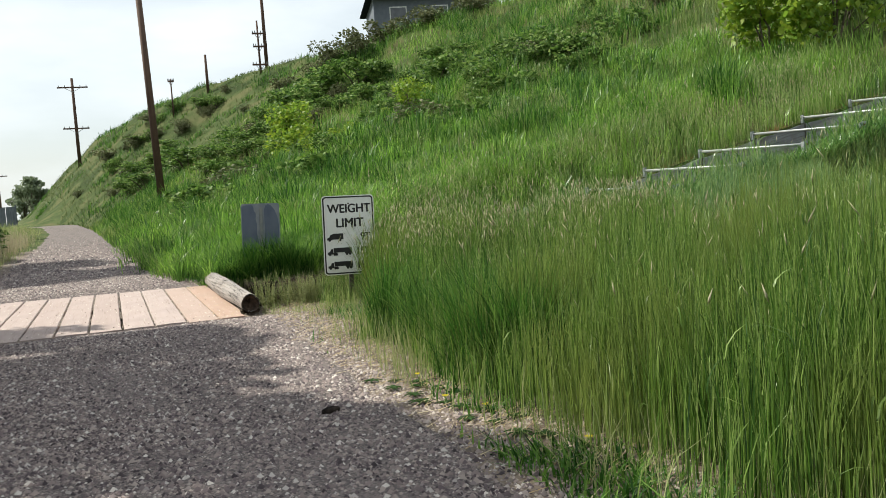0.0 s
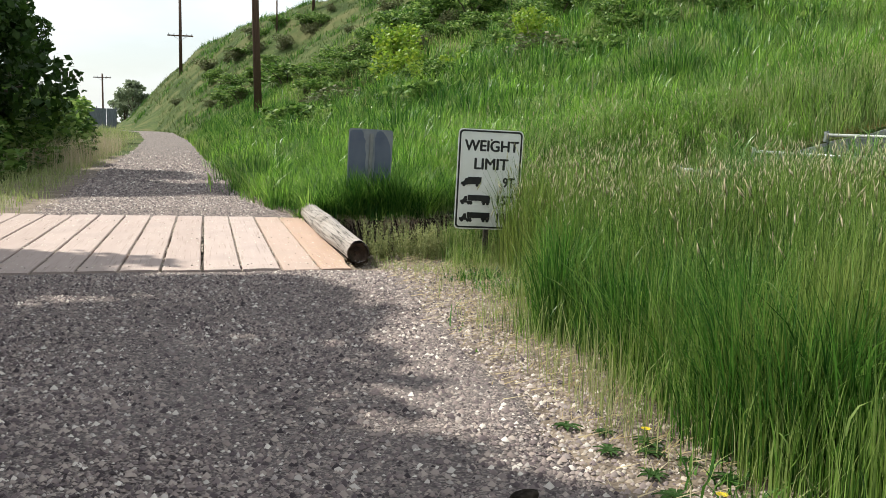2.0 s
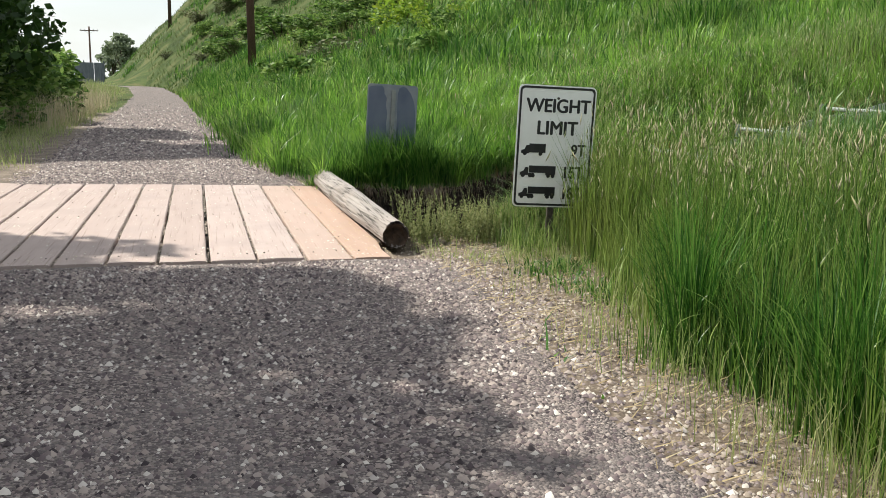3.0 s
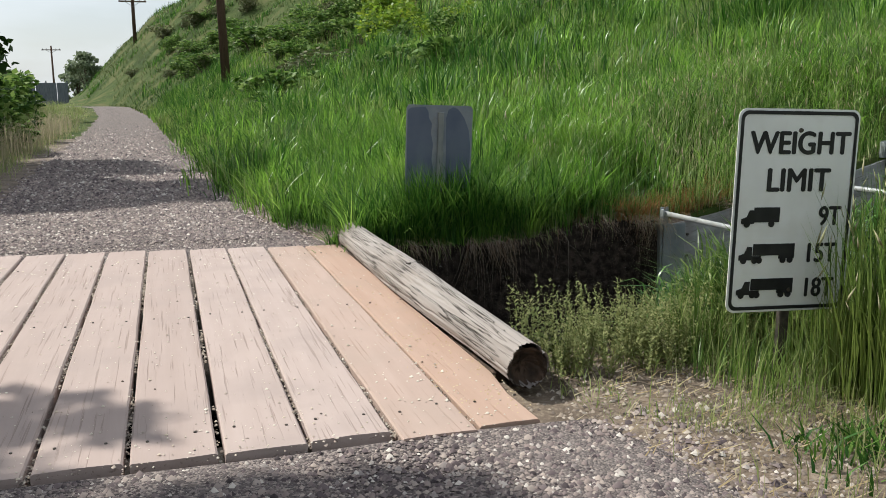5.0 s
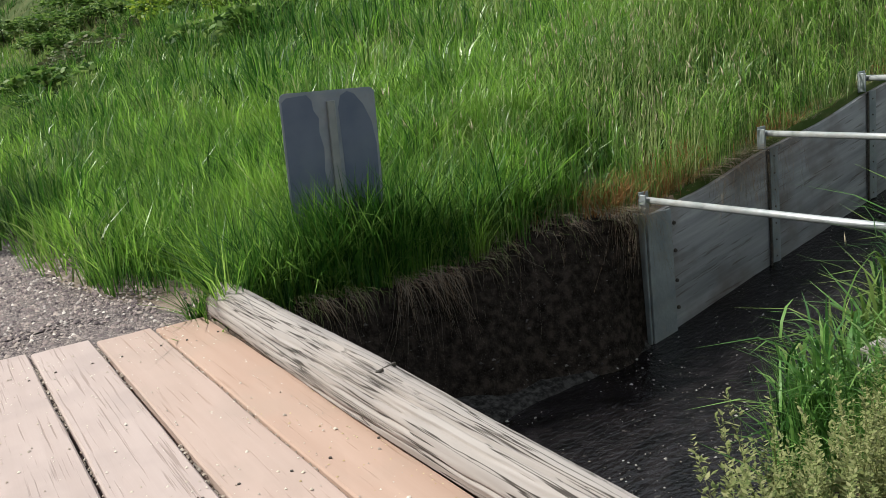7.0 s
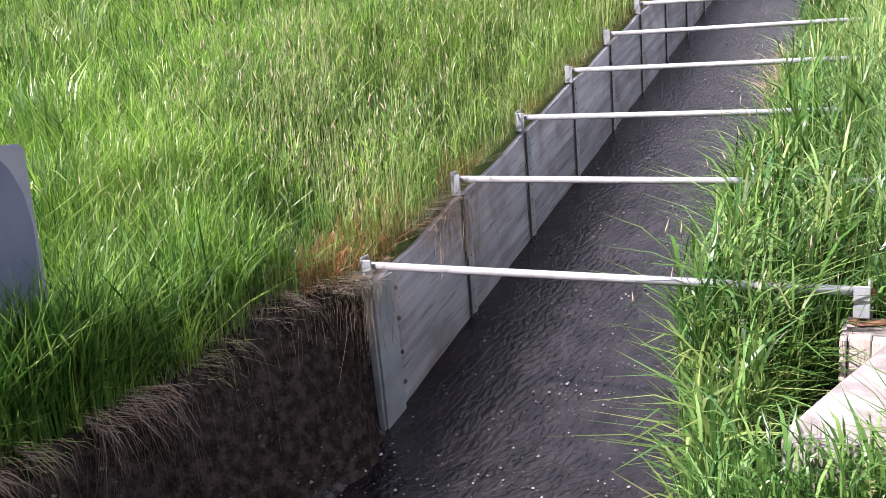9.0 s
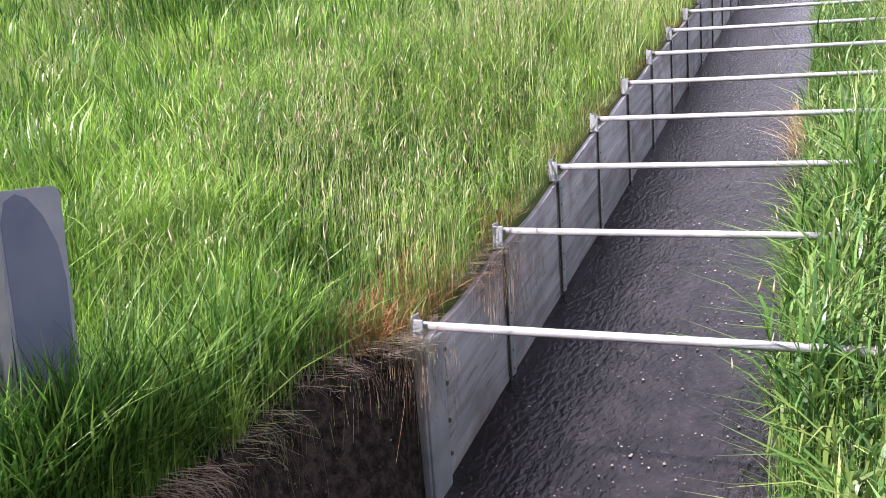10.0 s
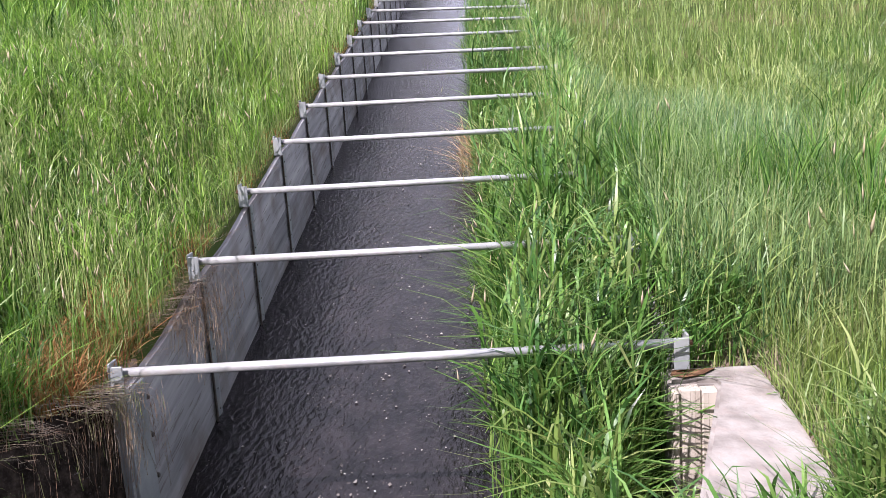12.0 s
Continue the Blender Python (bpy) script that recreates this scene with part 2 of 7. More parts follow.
M_SCRUB = material("scrub_turf", [(0.028, 0.046, 0.013), (0.05, 0.074, 0.022), (0.095, 0.10, 0.042)], scale=0.5, bump=1.0,
                   bump_scale=5, fine=(0.085, 0.08, 0.04), fine_scale=4, fine_mix=0.35, spec=0.03)
M_GRAVEL = gravel_material()
M_PALE_STONE = island_material("pale_gravel_stone", [(0.11, 0.085, 0.072), (0.21, 0.172, 0.142), (0.28, 0.23, 0.185), (0.43, 0.375, 0.32), (0.07, 0.058, 0.052)])
M_STONE = island_material("gravel_stone", [(0.038, 0.030, 0.033), (0.098, 0.076, 0.081), (0.175, 0.138, 0.138), (0.25, 0.20, 0.185), (0.36, 0.303, 0.27),
                                           (0.142, 0.111, 0.114), (0.60, 0.55, 0.50)])
M_FLECK = island_material("water_flecks", [(0.06, 0.055, 0.05), (0.16, 0.15, 0.14), (0.34, 0.33, 0.31), (0.12, 0.10, 0.08)], rough=0.6)
M_CHIP = island_material("pale_chips", [(0.50, 0.44, 0.37), (0.64, 0.59, 0.51), (0.26, 0.21, 0.18), (0.58, 0.50, 0.40)])
M_BANK_STONE = island_material("bank_stones", [(0.012, 0.010, 0.009), (0.035, 0.03, 0.027), (0.07, 0.062, 0.057), (0.14, 0.13, 0.12)])
M_BLEACHED = plant_material("bleached_grass", [(0.20, 0.21, 0.09), (0.27, 0.245, 0.12), (0.32, 0.28, 0.15)], 0.3, 0.8)
M_STRAW = island_material("straw", [(0.34, 0.25, 0.13), (0.46, 0.36, 0.21), (0.52, 0.44, 0.29)])
M_DEAD = plant_material("dead_grass", [(0.14, 0.085, 0.05), (0.24, 0.17, 0.115), (0.32, 0.27, 0.205), (0.23, 0.20, 0.165)], 0.2, 0.8)
M_STRAW_TUFT = plant_material("bleached_tuft", [(0.42, 0.22, 0.10), (0.50, 0.36, 0.20), (0.55, 0.47, 0.33)], 0.3, 0.8)
M_RUST = plant_material("rust_grass", [(0.25, 0.10, 0.035), (0.30, 0.16, 0.06), (0.34, 0.25, 0.11)], 0.3, 0.8)
M_GRASS = plant_material("grass", [(0.036, 0.074, 0.012), (0.112, 0.195, 0.036), (0.21, 0.305, 0.075), (0.39, 0.44, 0.18)],
                         0.38, 0.40, patch=(0.245, 0.335, 0.105), patch_scale=0.55, sheen=0.4, dark=(0.045, 0.11, 0.022))
M_LUSH = plant_material("lush_grass", [(0.018, 0.062, 0.008), (0.085, 0.215, 0.024), (0.20, 0.40, 0.05), (0.37, 0.55, 0.12)],
                        0.46, 0.36, patch=(0.24, 0.40, 0.06), patch_scale=0.9, sheen=0.45, dark=(0.045, 0.125, 0.022))
M_REED = plant_material("reed_blade", [(0.014, 0.052, 0.010), (0.052, 0.150, 0.030), (0.115, 0.26, 0.055), (0.26, 0.42, 0.12)],
                        0.40, 0.34, patch=(0.14, 0.28, 0.06), patch_scale=1.4, sheen=0.5)
# tall grass: dark green, with the shade among its dense stalks in the colour
M_TALL_SHADED = plant_material("tall_grass_blade_shaded", [(0.016, 0.050, 0.008), (0.060, 0.140, 0.020), (0.145, 0.248, 0.042), (0.31, 0.41, 0.13)],
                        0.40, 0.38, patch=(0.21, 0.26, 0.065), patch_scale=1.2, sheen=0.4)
M_BLADE = plant_material("blue_green_grass", [(0.026, 0.078, 0.028), (0.082, 0.178, 0.062), (0.165, 0.285, 0.105), (0.33, 0.43, 0.20)],
                         0.38, 0.40, patch=(0.20, 0.30, 0.10), patch_scale=0.8, sheen=0.4)
M_STEM = plant_material("grass_stem", [(0.09, 0.195, 0.030), (0.205, 0.34, 0.075), (0.37, 0.465, 0.16), (0.52, 0.52, 0.27)],
                        0.35, 0.5, patch=(0.30, 0.37, 0.16), patch_scale=0.6)
M_GRASS_DRY = plant_material("drying_grass", [(0.15, 0.25, 0.05), (0.26, 0.34, 0.10), (0.42, 0.42, 0.22), (0.30, 0.36, 0.14)],
                             0.4, 0.6, patch=(0.30, 0.31, 0.14), patch_scale=0.5)
M_CLUMP = plant_material("dark_grass", [(0.016, 0.058, 0.010), (0.04, 0.122, 0.017), (0.085, 0.20, 0.03), (0.20, 0.33, 0.07)], 0.34, 0.5, sheen=0.2)
M_SEED_PALE = plant_material("pale_seed_heads", [(0.30, 0.33, 0.16), (0.42, 0.40, 0.25), (0.48, 0.43, 0.31), (0.34, 0.35, 0.18)], 0.35, 0.8)
M_SEED = plant_material("seed_heads", [(0.32, 0.31, 0.17), (0.44, 0.38, 0.25), (0.48, 0.40, 0.30), (0.34, 0.33, 0.18)], 0.35, 0.8)
M_FAR_GRASS = plant_material("hill_grass", [(0.052, 0.135, 0.019), (0.125, 0.265, 0.037), (0.21, 0.36, 0.06), (0.32, 0.42, 0.12)],
                             0.38, 0.5, patch=(0.21, 0.20, 0.095), patch_scale=0.2, dark=(0.045, 0.11, 0.02))
M_OLIVE = plant_material("olive_scrub_grass", [(0.045, 0.085, 0.020), (0.078, 0.13, 0.034), (0.12, 0.17, 0.052), (0.17, 0.195, 0.08)],
                         0.2, 0.8, patch=(0.17, 0.165, 0.08), patch_scale=0.15, dark=(0.045, 0.09, 0.02))
M_SAGE = plant_material("weed_leaf", [(0.12, 0.16, 0.05), (0.20, 0.225, 0.08), (0.30, 0.30, 0.14)], 0.3, 0.7)
M_LEAF = plant_material("shrub_leaf", [(0.032, 0.075, 0.016), (0.075, 0.15, 0.028), (0.14, 0.235, 0.05), (0.24, 0.32, 0.10)], 0.4, 0.55, sheen=0.2)
M_LEAF_BRIGHT = plant_material("bright_leaf", [(0.13, 0.24, 0.026), (0.19, 0.30, 0.035), (0.27, 0.34, 0.04)], 0.45, 0.5)
M_LEAF_GREY = plant_material("grey_shrub_leaf", [(0.07, 0.09, 0.035), (0.105, 0.12, 0.05), (0.15, 0.15, 0.075)], 0.2, 0.7)
M_LEAF_FAR = plant_material("far_tree_leaf", [(0.13, 0.17, 0.10), (0.19, 0.235, 0.145), (0.26, 0.30, 0.20)], 0.5, 0.7)
M_LEAF_TREE = plant_material("tree_leaf", [(0.020, 0.050, 0.010), (0.035, 0.078, 0.014), (0.055, 0.10, 0.018)], 0.3, 0.45)
M_BARK = material("bark", [(0.05, 0.038, 0.028), (0.12, 0.095, 0.07)], scale=6, bump=0.9, bump_scale=25, stretch=(1, 1, 0.25))
M_PLANK = plank_material("deck_plank", [(0.335, 0.262, 0.238), (0.385, 0.308, 0.284), (0.43, 0.35, 0.326)], 1, crack_amount=0.5,
                         crack=(0.18, 0.13, 0.112), stain=(0.33, 0.268, 0.25), checks=75.0, check_from=0.60, along=1.6, contrast=0.9)
M_PLANK_NEW = plank_material("fresh_plank", [(0.33, 0.22, 0.172), (0.38, 0.262, 0.208), (0.43, 0.308, 0.25)], 1, crack_amount=0.35,
                             crack=(0.22, 0.12, 0.07), stain=(0.36, 0.265, 0.215), checks=80.0, check_from=0.62, along=1.6, contrast=0.9)
M_PLANK_MID = plank_material("part_weathered_plank", [(0.335, 0.245, 0.208), (0.385, 0.288, 0.248), (0.43, 0.33, 0.29)], 1, crack_amount=0.35,
                             crack=(0.20, 0.12, 0.08), stain=(0.35, 0.272, 0.235), checks=80.0, check_from=0.61, along=1.6, contrast=0.9)
M_LOG = plank_material("weathered_log", [(0.215, 0.19, 0.178), (0.32, 0.29, 0.274), (0.425, 0.39, 0.372)], 1, crack_amount=0.95,
                       crack=(0.035, 0.029, 0.025), stain=(0.33, 0.29, 0.268), checks=42.0, along=0.75, contrast=1.5, lines=0.030)
M_LOG_END = material("log_end", [(0.025, 0.018, 0.013), (0.10, 0.065, 0.045)], scale=12, bump=1, bump_scale=30)
M_BOARD = plank_material("grey_board", [(0.13, 0.134, 0.142), (0.265, 0.27, 0.28), (0.42, 0.42, 0.425)], 0, crack_amount=0.55,
                         crack=(0.075, 0.055, 0.043), stain=(0.125, 0.095, 0.078), checks=48.0, check_from=0.60, slope=0.218, along=3.2, contrast=1.6)
M_POST = plank_material("grey_post", [(0.27, 0.23, 0.19), (0.40, 0.36, 0.31), (0.47, 0.43, 0.38)], 2, crack_amount=0.7,
                        crack=(0.10, 0.08, 0.065), checks=30.0, along=0.6, lines=0.012)
M_POLE = plank_material("creosote_pole", [(0.055, 0.034, 0.026), (0.09, 0.054, 0.04), (0.12, 0.078, 0.058)], 2, crack_amount=0.7,
                        crack=(0.02, 0.015, 0.01))
M_GALV = material("galvanised_steel", [(0.36, 0.38, 0.39), (0.50, 0.51, 0.52)], scale=9, rough=0.45, metal=0.55, bump=0.1,
                  bump_scale=60, fine=(0.34, 0.27, 0.2), fine_scale=14, fine_mix=0.25)
M_GALV_DULL = material("dull_steel_plate", [(0.20, 0.225, 0.24), (0.32, 0.345, 0.35)], scale=5, rough=0.6, metal=0.3, bump=0.15,
                       bump_scale=40, fine=(0.27, 0.26, 0.235), fine_scale=9, fine_mix=0.5)
M_RUSTY = material("rusty_steel", [(0.09, 0.045, 0.025), (0.2, 0.11, 0.06)], scale=20, rough=0.85, metal=0.2, bump=0.4)
M_IRON = material("dark_iron", [(0.05, 0.045, 0.04), (0.10, 0.085, 0.07)], scale=30, rough=0.6, metal=0.5, bump=0.3)
M_SIGN = material("sign_white", [(0.66, 0.665, 0.64), (0.74, 0.745, 0.73)], scale=3, rough=0.45, fine=(0.56, 0.55, 0.5),
                  fine_scale=7, fine_mix=0.35, spec=0.4)
M_BLACK = material("sign_black", [(0.012, 0.012, 0.013), (0.025, 0.025, 0.026)], scale=10, rough=0.5)
M_BLUE = material("aluminium_back", [(0.085, 0.105, 0.15), (0.11, 0.13, 0.175)], scale=4, rough=0.5, metal=0.1,
                  fine=(0.13, 0.15, 0.18), fine_scale=5, fine_mix=0.4)
M_WORN = material("worn_aluminium", [(0.16, 0.175, 0.18), (0.22, 0.23, 0.22)], scale=8, rough=0.7, fine=(0.18, 0.19, 0.2),
                  fine_scale=20, fine_mix=0.5)
M_FADED = material("faded_aluminium_back", [(0.165, 0.19, 0.225), (0.235, 0.25, 0.265)], scale=5, rough=0.55, metal=0.1,
                   fine=(0.17, 0.175, 0.17), fine_scale=18, fine_mix=0.4)
M_CONCRETE = material("concrete", [(0.165, 0.150, 0.135), (0.245, 0.228, 0.210), (0.30, 0.288, 0.268)], scale=6, rough=0.92, bump=0.25,
                      bump_scale=38, fine=(0.27, 0.205, 0.175), fine_scale=16, fine_mix=0.3)
# footing concrete near black, the shade of the ditch put into its colour
M_FOOTING_SHADED = material("footing_concrete_shaded", [(0.008, 0.0075, 0.007), (0.022, 0.0205, 0.0195), (0.055, 0.053, 0.05)], scale=22, rough=0.9, bump=0.8,
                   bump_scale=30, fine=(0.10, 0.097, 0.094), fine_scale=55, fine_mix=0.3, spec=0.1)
M_HOUSE = material("house_wall", [(0.10, 0.115, 0.14), (0.13, 0.145, 0.17)], scale=3, rough=0.8)
M_ROOF = material("roof_shingle", [(0.014, 0.016, 0.024), (0.028, 0.031, 0.042)], scale=12, spec=0.02, rough=1.0, bump=0.4)
M_TRIM = material("white_trim", [(0.5, 0.5, 0.49), (0.62, 0.62, 0.6)], scale=5, rough=0.6)
M_FENCE = material("far_board_fence", [(0.10, 0.115, 0.135), (0.15, 0.165, 0.185)], scale=2, rough=0.9, stretch=(6, 6, 1))
M_PANE = material("window_pane", [(0.05, 0.055, 0.06), (0.08, 0.085, 0.09)], scale=2, rough=0.08, spec=0.6)
M_WEED_LEAF = plant_material("weed_leaf", [(0.02, 0.05, 0.012), (0.04, 0.085, 0.02), (0.07, 0.12, 0.03)], 0.25, 0.6, sheen=0.1)
M_YELLOW = plant_material("dandelion_petal", [(0.62, 0.48, 0.02), (0.72, 0.58, 0.03)], 0.3, 0.6)


def water_material():
    m = bpy.data.materials.new("shallow_water")
    m.use_nodes = True
    n, l = m.node_tree.nodes, m.node_tree.links
    b = n["Principled BSDF"]
    b.inputs["Roughness"].default_value, b.inputs["IOR"].default_value = 0.10, 1.38
    b.inputs["Specular IOR Level"].default_value = 0.58
    co, mp = n.new("ShaderNodeTexCoord"), n.new("ShaderNodeMapping")
    mp.inputs["Scale"].default_value = (1.0, 1.4, 1.0)
    l.new(co.outputs["Object"], mp.inputs["Vector"])
    t1, r1 = n.new("ShaderNodeTexNoise"), n.new("ShaderNodeValToRGB")
    t1.inputs["Scale"].default_value, t1.inputs["Detail"].default_value = 5.0, 8
    l.new(mp.outputs["Vector"], t1.inputs["Vector"])
    l.new(t1.outputs["Fac"], r1.inputs["Fac"])
    e = r1.color_ramp.elements
    e[0].position, e[1].position = 0.36, 0.66
    e[0].color, e[1].color = (0.003, 0.0027, 0.0032, 1), (0.014, 0.012, 0.0133, 1)
    t2, r2, mx = n.new("ShaderNodeTexNoise"), n.new("ShaderNodeValToRGB"), n.new("ShaderNodeMixRGB")
    t2.inputs["Scale"].default_value, t2.inputs["Detail"].default_value = 26.0, 4
    l.new(mp.outputs["Vector"], t2.inputs["Vector"])
    l.new(t2.outputs["Fac"], r2.inputs["Fac"])
    r2.color_ramp.elements[0].position, r2.color_ramp.elements[1].position = 0.64, 0.74
    r2.color_ramp.elements[1].color = (0.5, 0.5, 0.5, 1)
    l.new(r2.outputs["Color"], mx.inputs["Fac"])
    l.new(r1.outputs["Color"], mx.inputs["Color1"])
    mx.inputs["Color2"].default_value = (0.10, 0.09, 0.082, 1)
    l.new(mx.outputs["Color"], b.inputs["Base Color"])
    t3, bp = n.new("ShaderNodeTexNoise"), n.new("ShaderNodeBump")
    t3.inputs["Scale"].default_value, t3.inputs["Detail"].default_value = 19.0, 5
    l.new(mp.outputs["Vector"], t3.inputs["Vector"])
    l.new(t3.outputs["Fac"], bp.inputs["Height"])
    bp.inputs["Strength"].default_value, bp.inputs["Distance"].default_value = 0.5, 0.03
    l.new(bp.outputs["Normal"], b.inputs["Normal"])
    return m


M_WATER = water_material()


# ---- mesh helpers ----
def link_mesh(name, mesh, mat, parent=None, label="", smooth=False):
    mesh.materials.append(mat)
    if smooth:
        mesh.polygons.foreach_set("use_smooth", [True] * len(mesh.polygons))
    ob = new(name, mesh)
    if parent is not None:
        ob.parent = parent
    return tagged(ob, label)


def part(name, bm, mat, parent=None, label="", smooth=False):
    mesh = bpy.data.meshes.new(name)
    bm.to_mesh(mesh)
    bm.free()
    return link_mesh(name, mesh, mat, parent, label, smooth)


def thing(name, place, label, category, group="", kind=""):
    ob = new(name)
    ob.empty_display_size = 0.1
    ob.matrix_basis = place
    return tagged(ob, label, category, group, kind)


def box_bm(size, centre=(0, 0, 0), bevel=0.0, bm=None, turn=None, segments=1):
    own = bm or bmesh.new()
    made = bmesh.ops.create_cube(own, size=1)["verts"]
    m = Matrix.Translation(centre) @ (turn or Matrix()) @ Matrix.Diagonal((*size, 1))
    bmesh.ops.transform(own, matrix=m, verts=made)
    if bevel:
        edges = list({e for v in made for e in v.link_edges})
        bmesh.ops.bevel(own, geom=edges, offset=bevel, segments=segments, affect="EDGES", profile=0.6)
    return own


def rod_bm(p, q, r0, r1=None, sides=10, bm=None):
    own = bm or bmesh.new()
    p, q = Vector(p), Vector(q)
    d = q - p
    made = bmesh.ops.create_cone(own, cap_ends=True, segments=sides, radius1=r0, radius2=r0 if r1 is None else r1,
                                 depth=d.length)["verts"]
    m = Matrix.Translation((p + q) / 2) @ d.to_track_quat("Z", "Y").to_matrix().to_4x4()
    bmesh.ops.transform(own, matrix=m, verts=made)
    return own


def slab_bm(outline, depth, bm=None):
    """An outline of (x, z) points in the plane y = 0, pushed back along +y by depth."""
    own = bm or bmesh.new()
    front = [own.verts.new((x, 0, z)) for x, z in outline]
    face = own.faces.new(front)
    made = bmesh.ops.extrude_face_region(own, geom=[face])["geom"]
    bmesh.ops.translate(own, verts=[v for v in made if isinstance(v, bmesh.types.BMVert)], vec=(0, depth, 0))
    bmesh.ops.recalc_face_normals(own, faces=own.faces[:])
    return own


def array_mesh(name, verts, quads=None, tris=None):
    """A mesh out of number arrays: fast for very many faces."""
    mesh = bpy.data.meshes.new(name)
    nq = 0 if quads is None else len(quads)
    nt = 0 if tris is None else len(tris)
    mesh.vertices.add(len(verts))
    mesh.vertices.foreach_set("co", np.asarray(verts, np.float32).ravel())
    loops = np.concatenate([np.asarray(a, np.int32).ravel() for a in (quads, tris) if a is not None and len(a)])
    mesh.loops.add(len(loops))
    mesh.loops.foreach_set("vertex_index", loops)
    mesh.polygons.add(nq + nt)
    starts = np.concatenate([np.arange(nq) * 4, nq * 4 + np.arange(nt) * 3]).astype(np.int32)
    mesh.polygons.foreach_set("loop_start", starts)
    mesh.update(calc_edges=True)
    mesh.validate()
    return mesh


RNG = np.random.default_rng(7)


def value_noise(x, y, size, seed=0):
    """Smooth noise from 0 to 1 over the plan, in patches of that size."""
    u, v = np.asarray(x, float) / size, np.asarray(y, float) / size
    i, j = np.floor(u).astype(np.int64), np.floor(v).astype(np.int64)
    a, b = u - i, v - j
    a, b = a * a * (3 - 2 * a), b * b * (3 - 2 * b)

    def h(p, q):
        k = (p * 374761393 + q * 668265263 + seed * 974711) & 0x7FFFFFFF
        k = ((k ^ (k >> 13)) * 1274126177) & 0x7FFFFFFF
        return ((k ^ (k >> 16)) & 0xFFFF) / 65535.0

    return (h(i, j) * (1 - a) + h(i + 1, j) * a) * (1 - b) + (h(i, j + 1) * (1 - a) + h(i + 1, j + 1) * a) * b


def smooth_step(a, b, x):
    t = np.clip((np.asarray(x, float) - a) / (b - a), 0, 1)
    return t * t * (3 - 2 * t)


# ---- the lie of the land ----
# right and left edges of the gravel path by the way along it
RIGHT_Y = [-40, -6, -3.5, -2.2, -1.2, 0, 4.6, 5.5, 7.3, 12.8, 22, 34, 46, 60, 72, 90]
RIGHT_X = [0.6, 0.10, 0.10, 0.15, 0.30, 0.3, 0.10, -0.25, -0.62, -0.86, -1.1, -1.6, -2.1, -3.5, -8.2, -19]
LEFT_Y = [-40, 0, 6, 15, 30, 46, 60, 72, 90]
LEFT_X = [-4.3, -4.0, -3.35, -3.7, -4.1, -4.6, -5.9, -11.0, -21]
TOE_Y = [-40, -8, 0, 3.8, 4.6, 5.5, 7.3, 12.8, 22, 34, 46, 60, 72, 80, 92, 110, 130]
TOE_X = [3, 1.2, 1.5, 1.9, 1.4, 0.4, -0.1, -0.55, -0.9, -1.4, -2.0, -3.3, -6.6, -8.3, -9.9, -11.6, -12]
SLOPE_Y = [-40, 0.2, 3, 9, 18, 35, 50, 72, 100]
SLOPE_S = [0.11, 0.105, 0.236, 0.25, 0.34, 0.47, 0.66, 0.92, 1.2]
FLUME_N, FLUME_S, FLUME_X = 3.873, 1.266, 2.92      # the two flume walls and where they begin
RISE = 0.2217                                     # how steeply the flume climbs


def path_height(y):
    return 0.00022 * np.clip(y, 0, 62) ** 2


def flume_top(x):
    return 0.125 + RISE * (x - 2.96)


def hill(x, y):
    """Height of the ground without the ditch."""
    toe = np.interp(y, TOE_Y, TOE_X)
    u = np.maximum(x - toe, 0)
    s = np.interp(y, SLOPE_Y, SLOPE_S)
    z = s * u + 0.02 * np.maximum(u - 13, 0) ** 2 * smooth_step(40, 10, y)
    z += (0.75 * (value_noise(x, y, 4.5, 3) - 0.5) + 0.75 * (value_noise(x, y, 1.9, 6) - 0.5)) * smooth_step(4, 9, y) * smooth_step(2, 8, u) * smooth_step(5, 9, np.abs(y - 2.6) + 0 * x)
    z += 1.1 * (value_noise(x, y, 11, 5) - 0.5) * smooth_step(6, 16, u) * smooth_step(10, 20, y)
    cap = np.interp(y, [-40, 20, 35, 42, 50, 72, 84, 93, 101, 120], [14, 13.5, 13.1, 13.3, 12.4, 11.5, 10.3, 9.7, 8.2, 6.4])
    k = 1.2
    low = -k * np.log(np.exp(-np.clip(z, 0, 60) / k) + np.exp(-cap / k)) * 1.0
    low = np.where(z > cap * 0.5, low, np.minimum(z, cap))
    blend = smooth_step(cap * 0.35, cap * 0.6, z)
    z = np.minimum(z, cap) * (1 - blend) + low * blend + 0.03 * np.maximum(u - 24, 0)
    return z + path_height(y)


def ditch_edges(x):
    """The south and north lips of the ditch."""
    south = np.interp(x, [-30, -4, 0.1, 0.7, 1.2, 1.9, 2.6, 2.92, 30], [0.95, 0.95, 0.90, 0.93, 0.98, 1.05, 1.06, FLUME_S - 0.035, FLUME_S - 0.035])
    north = np.interp(x, [-30, -4, 0.1, 1.2, 2.3, 2.92, 30], [4.1, 4.1, 4.30, 4.24, 4.08, FLUME_N + 0.035, FLUME_N + 0.035])
    return south, north


def bed_height(x):
    return np.interp(x, [-30, 0, 2.92, 30], [-1.0, -0.92, -0.80, -0.80 + RISE * 27.08])


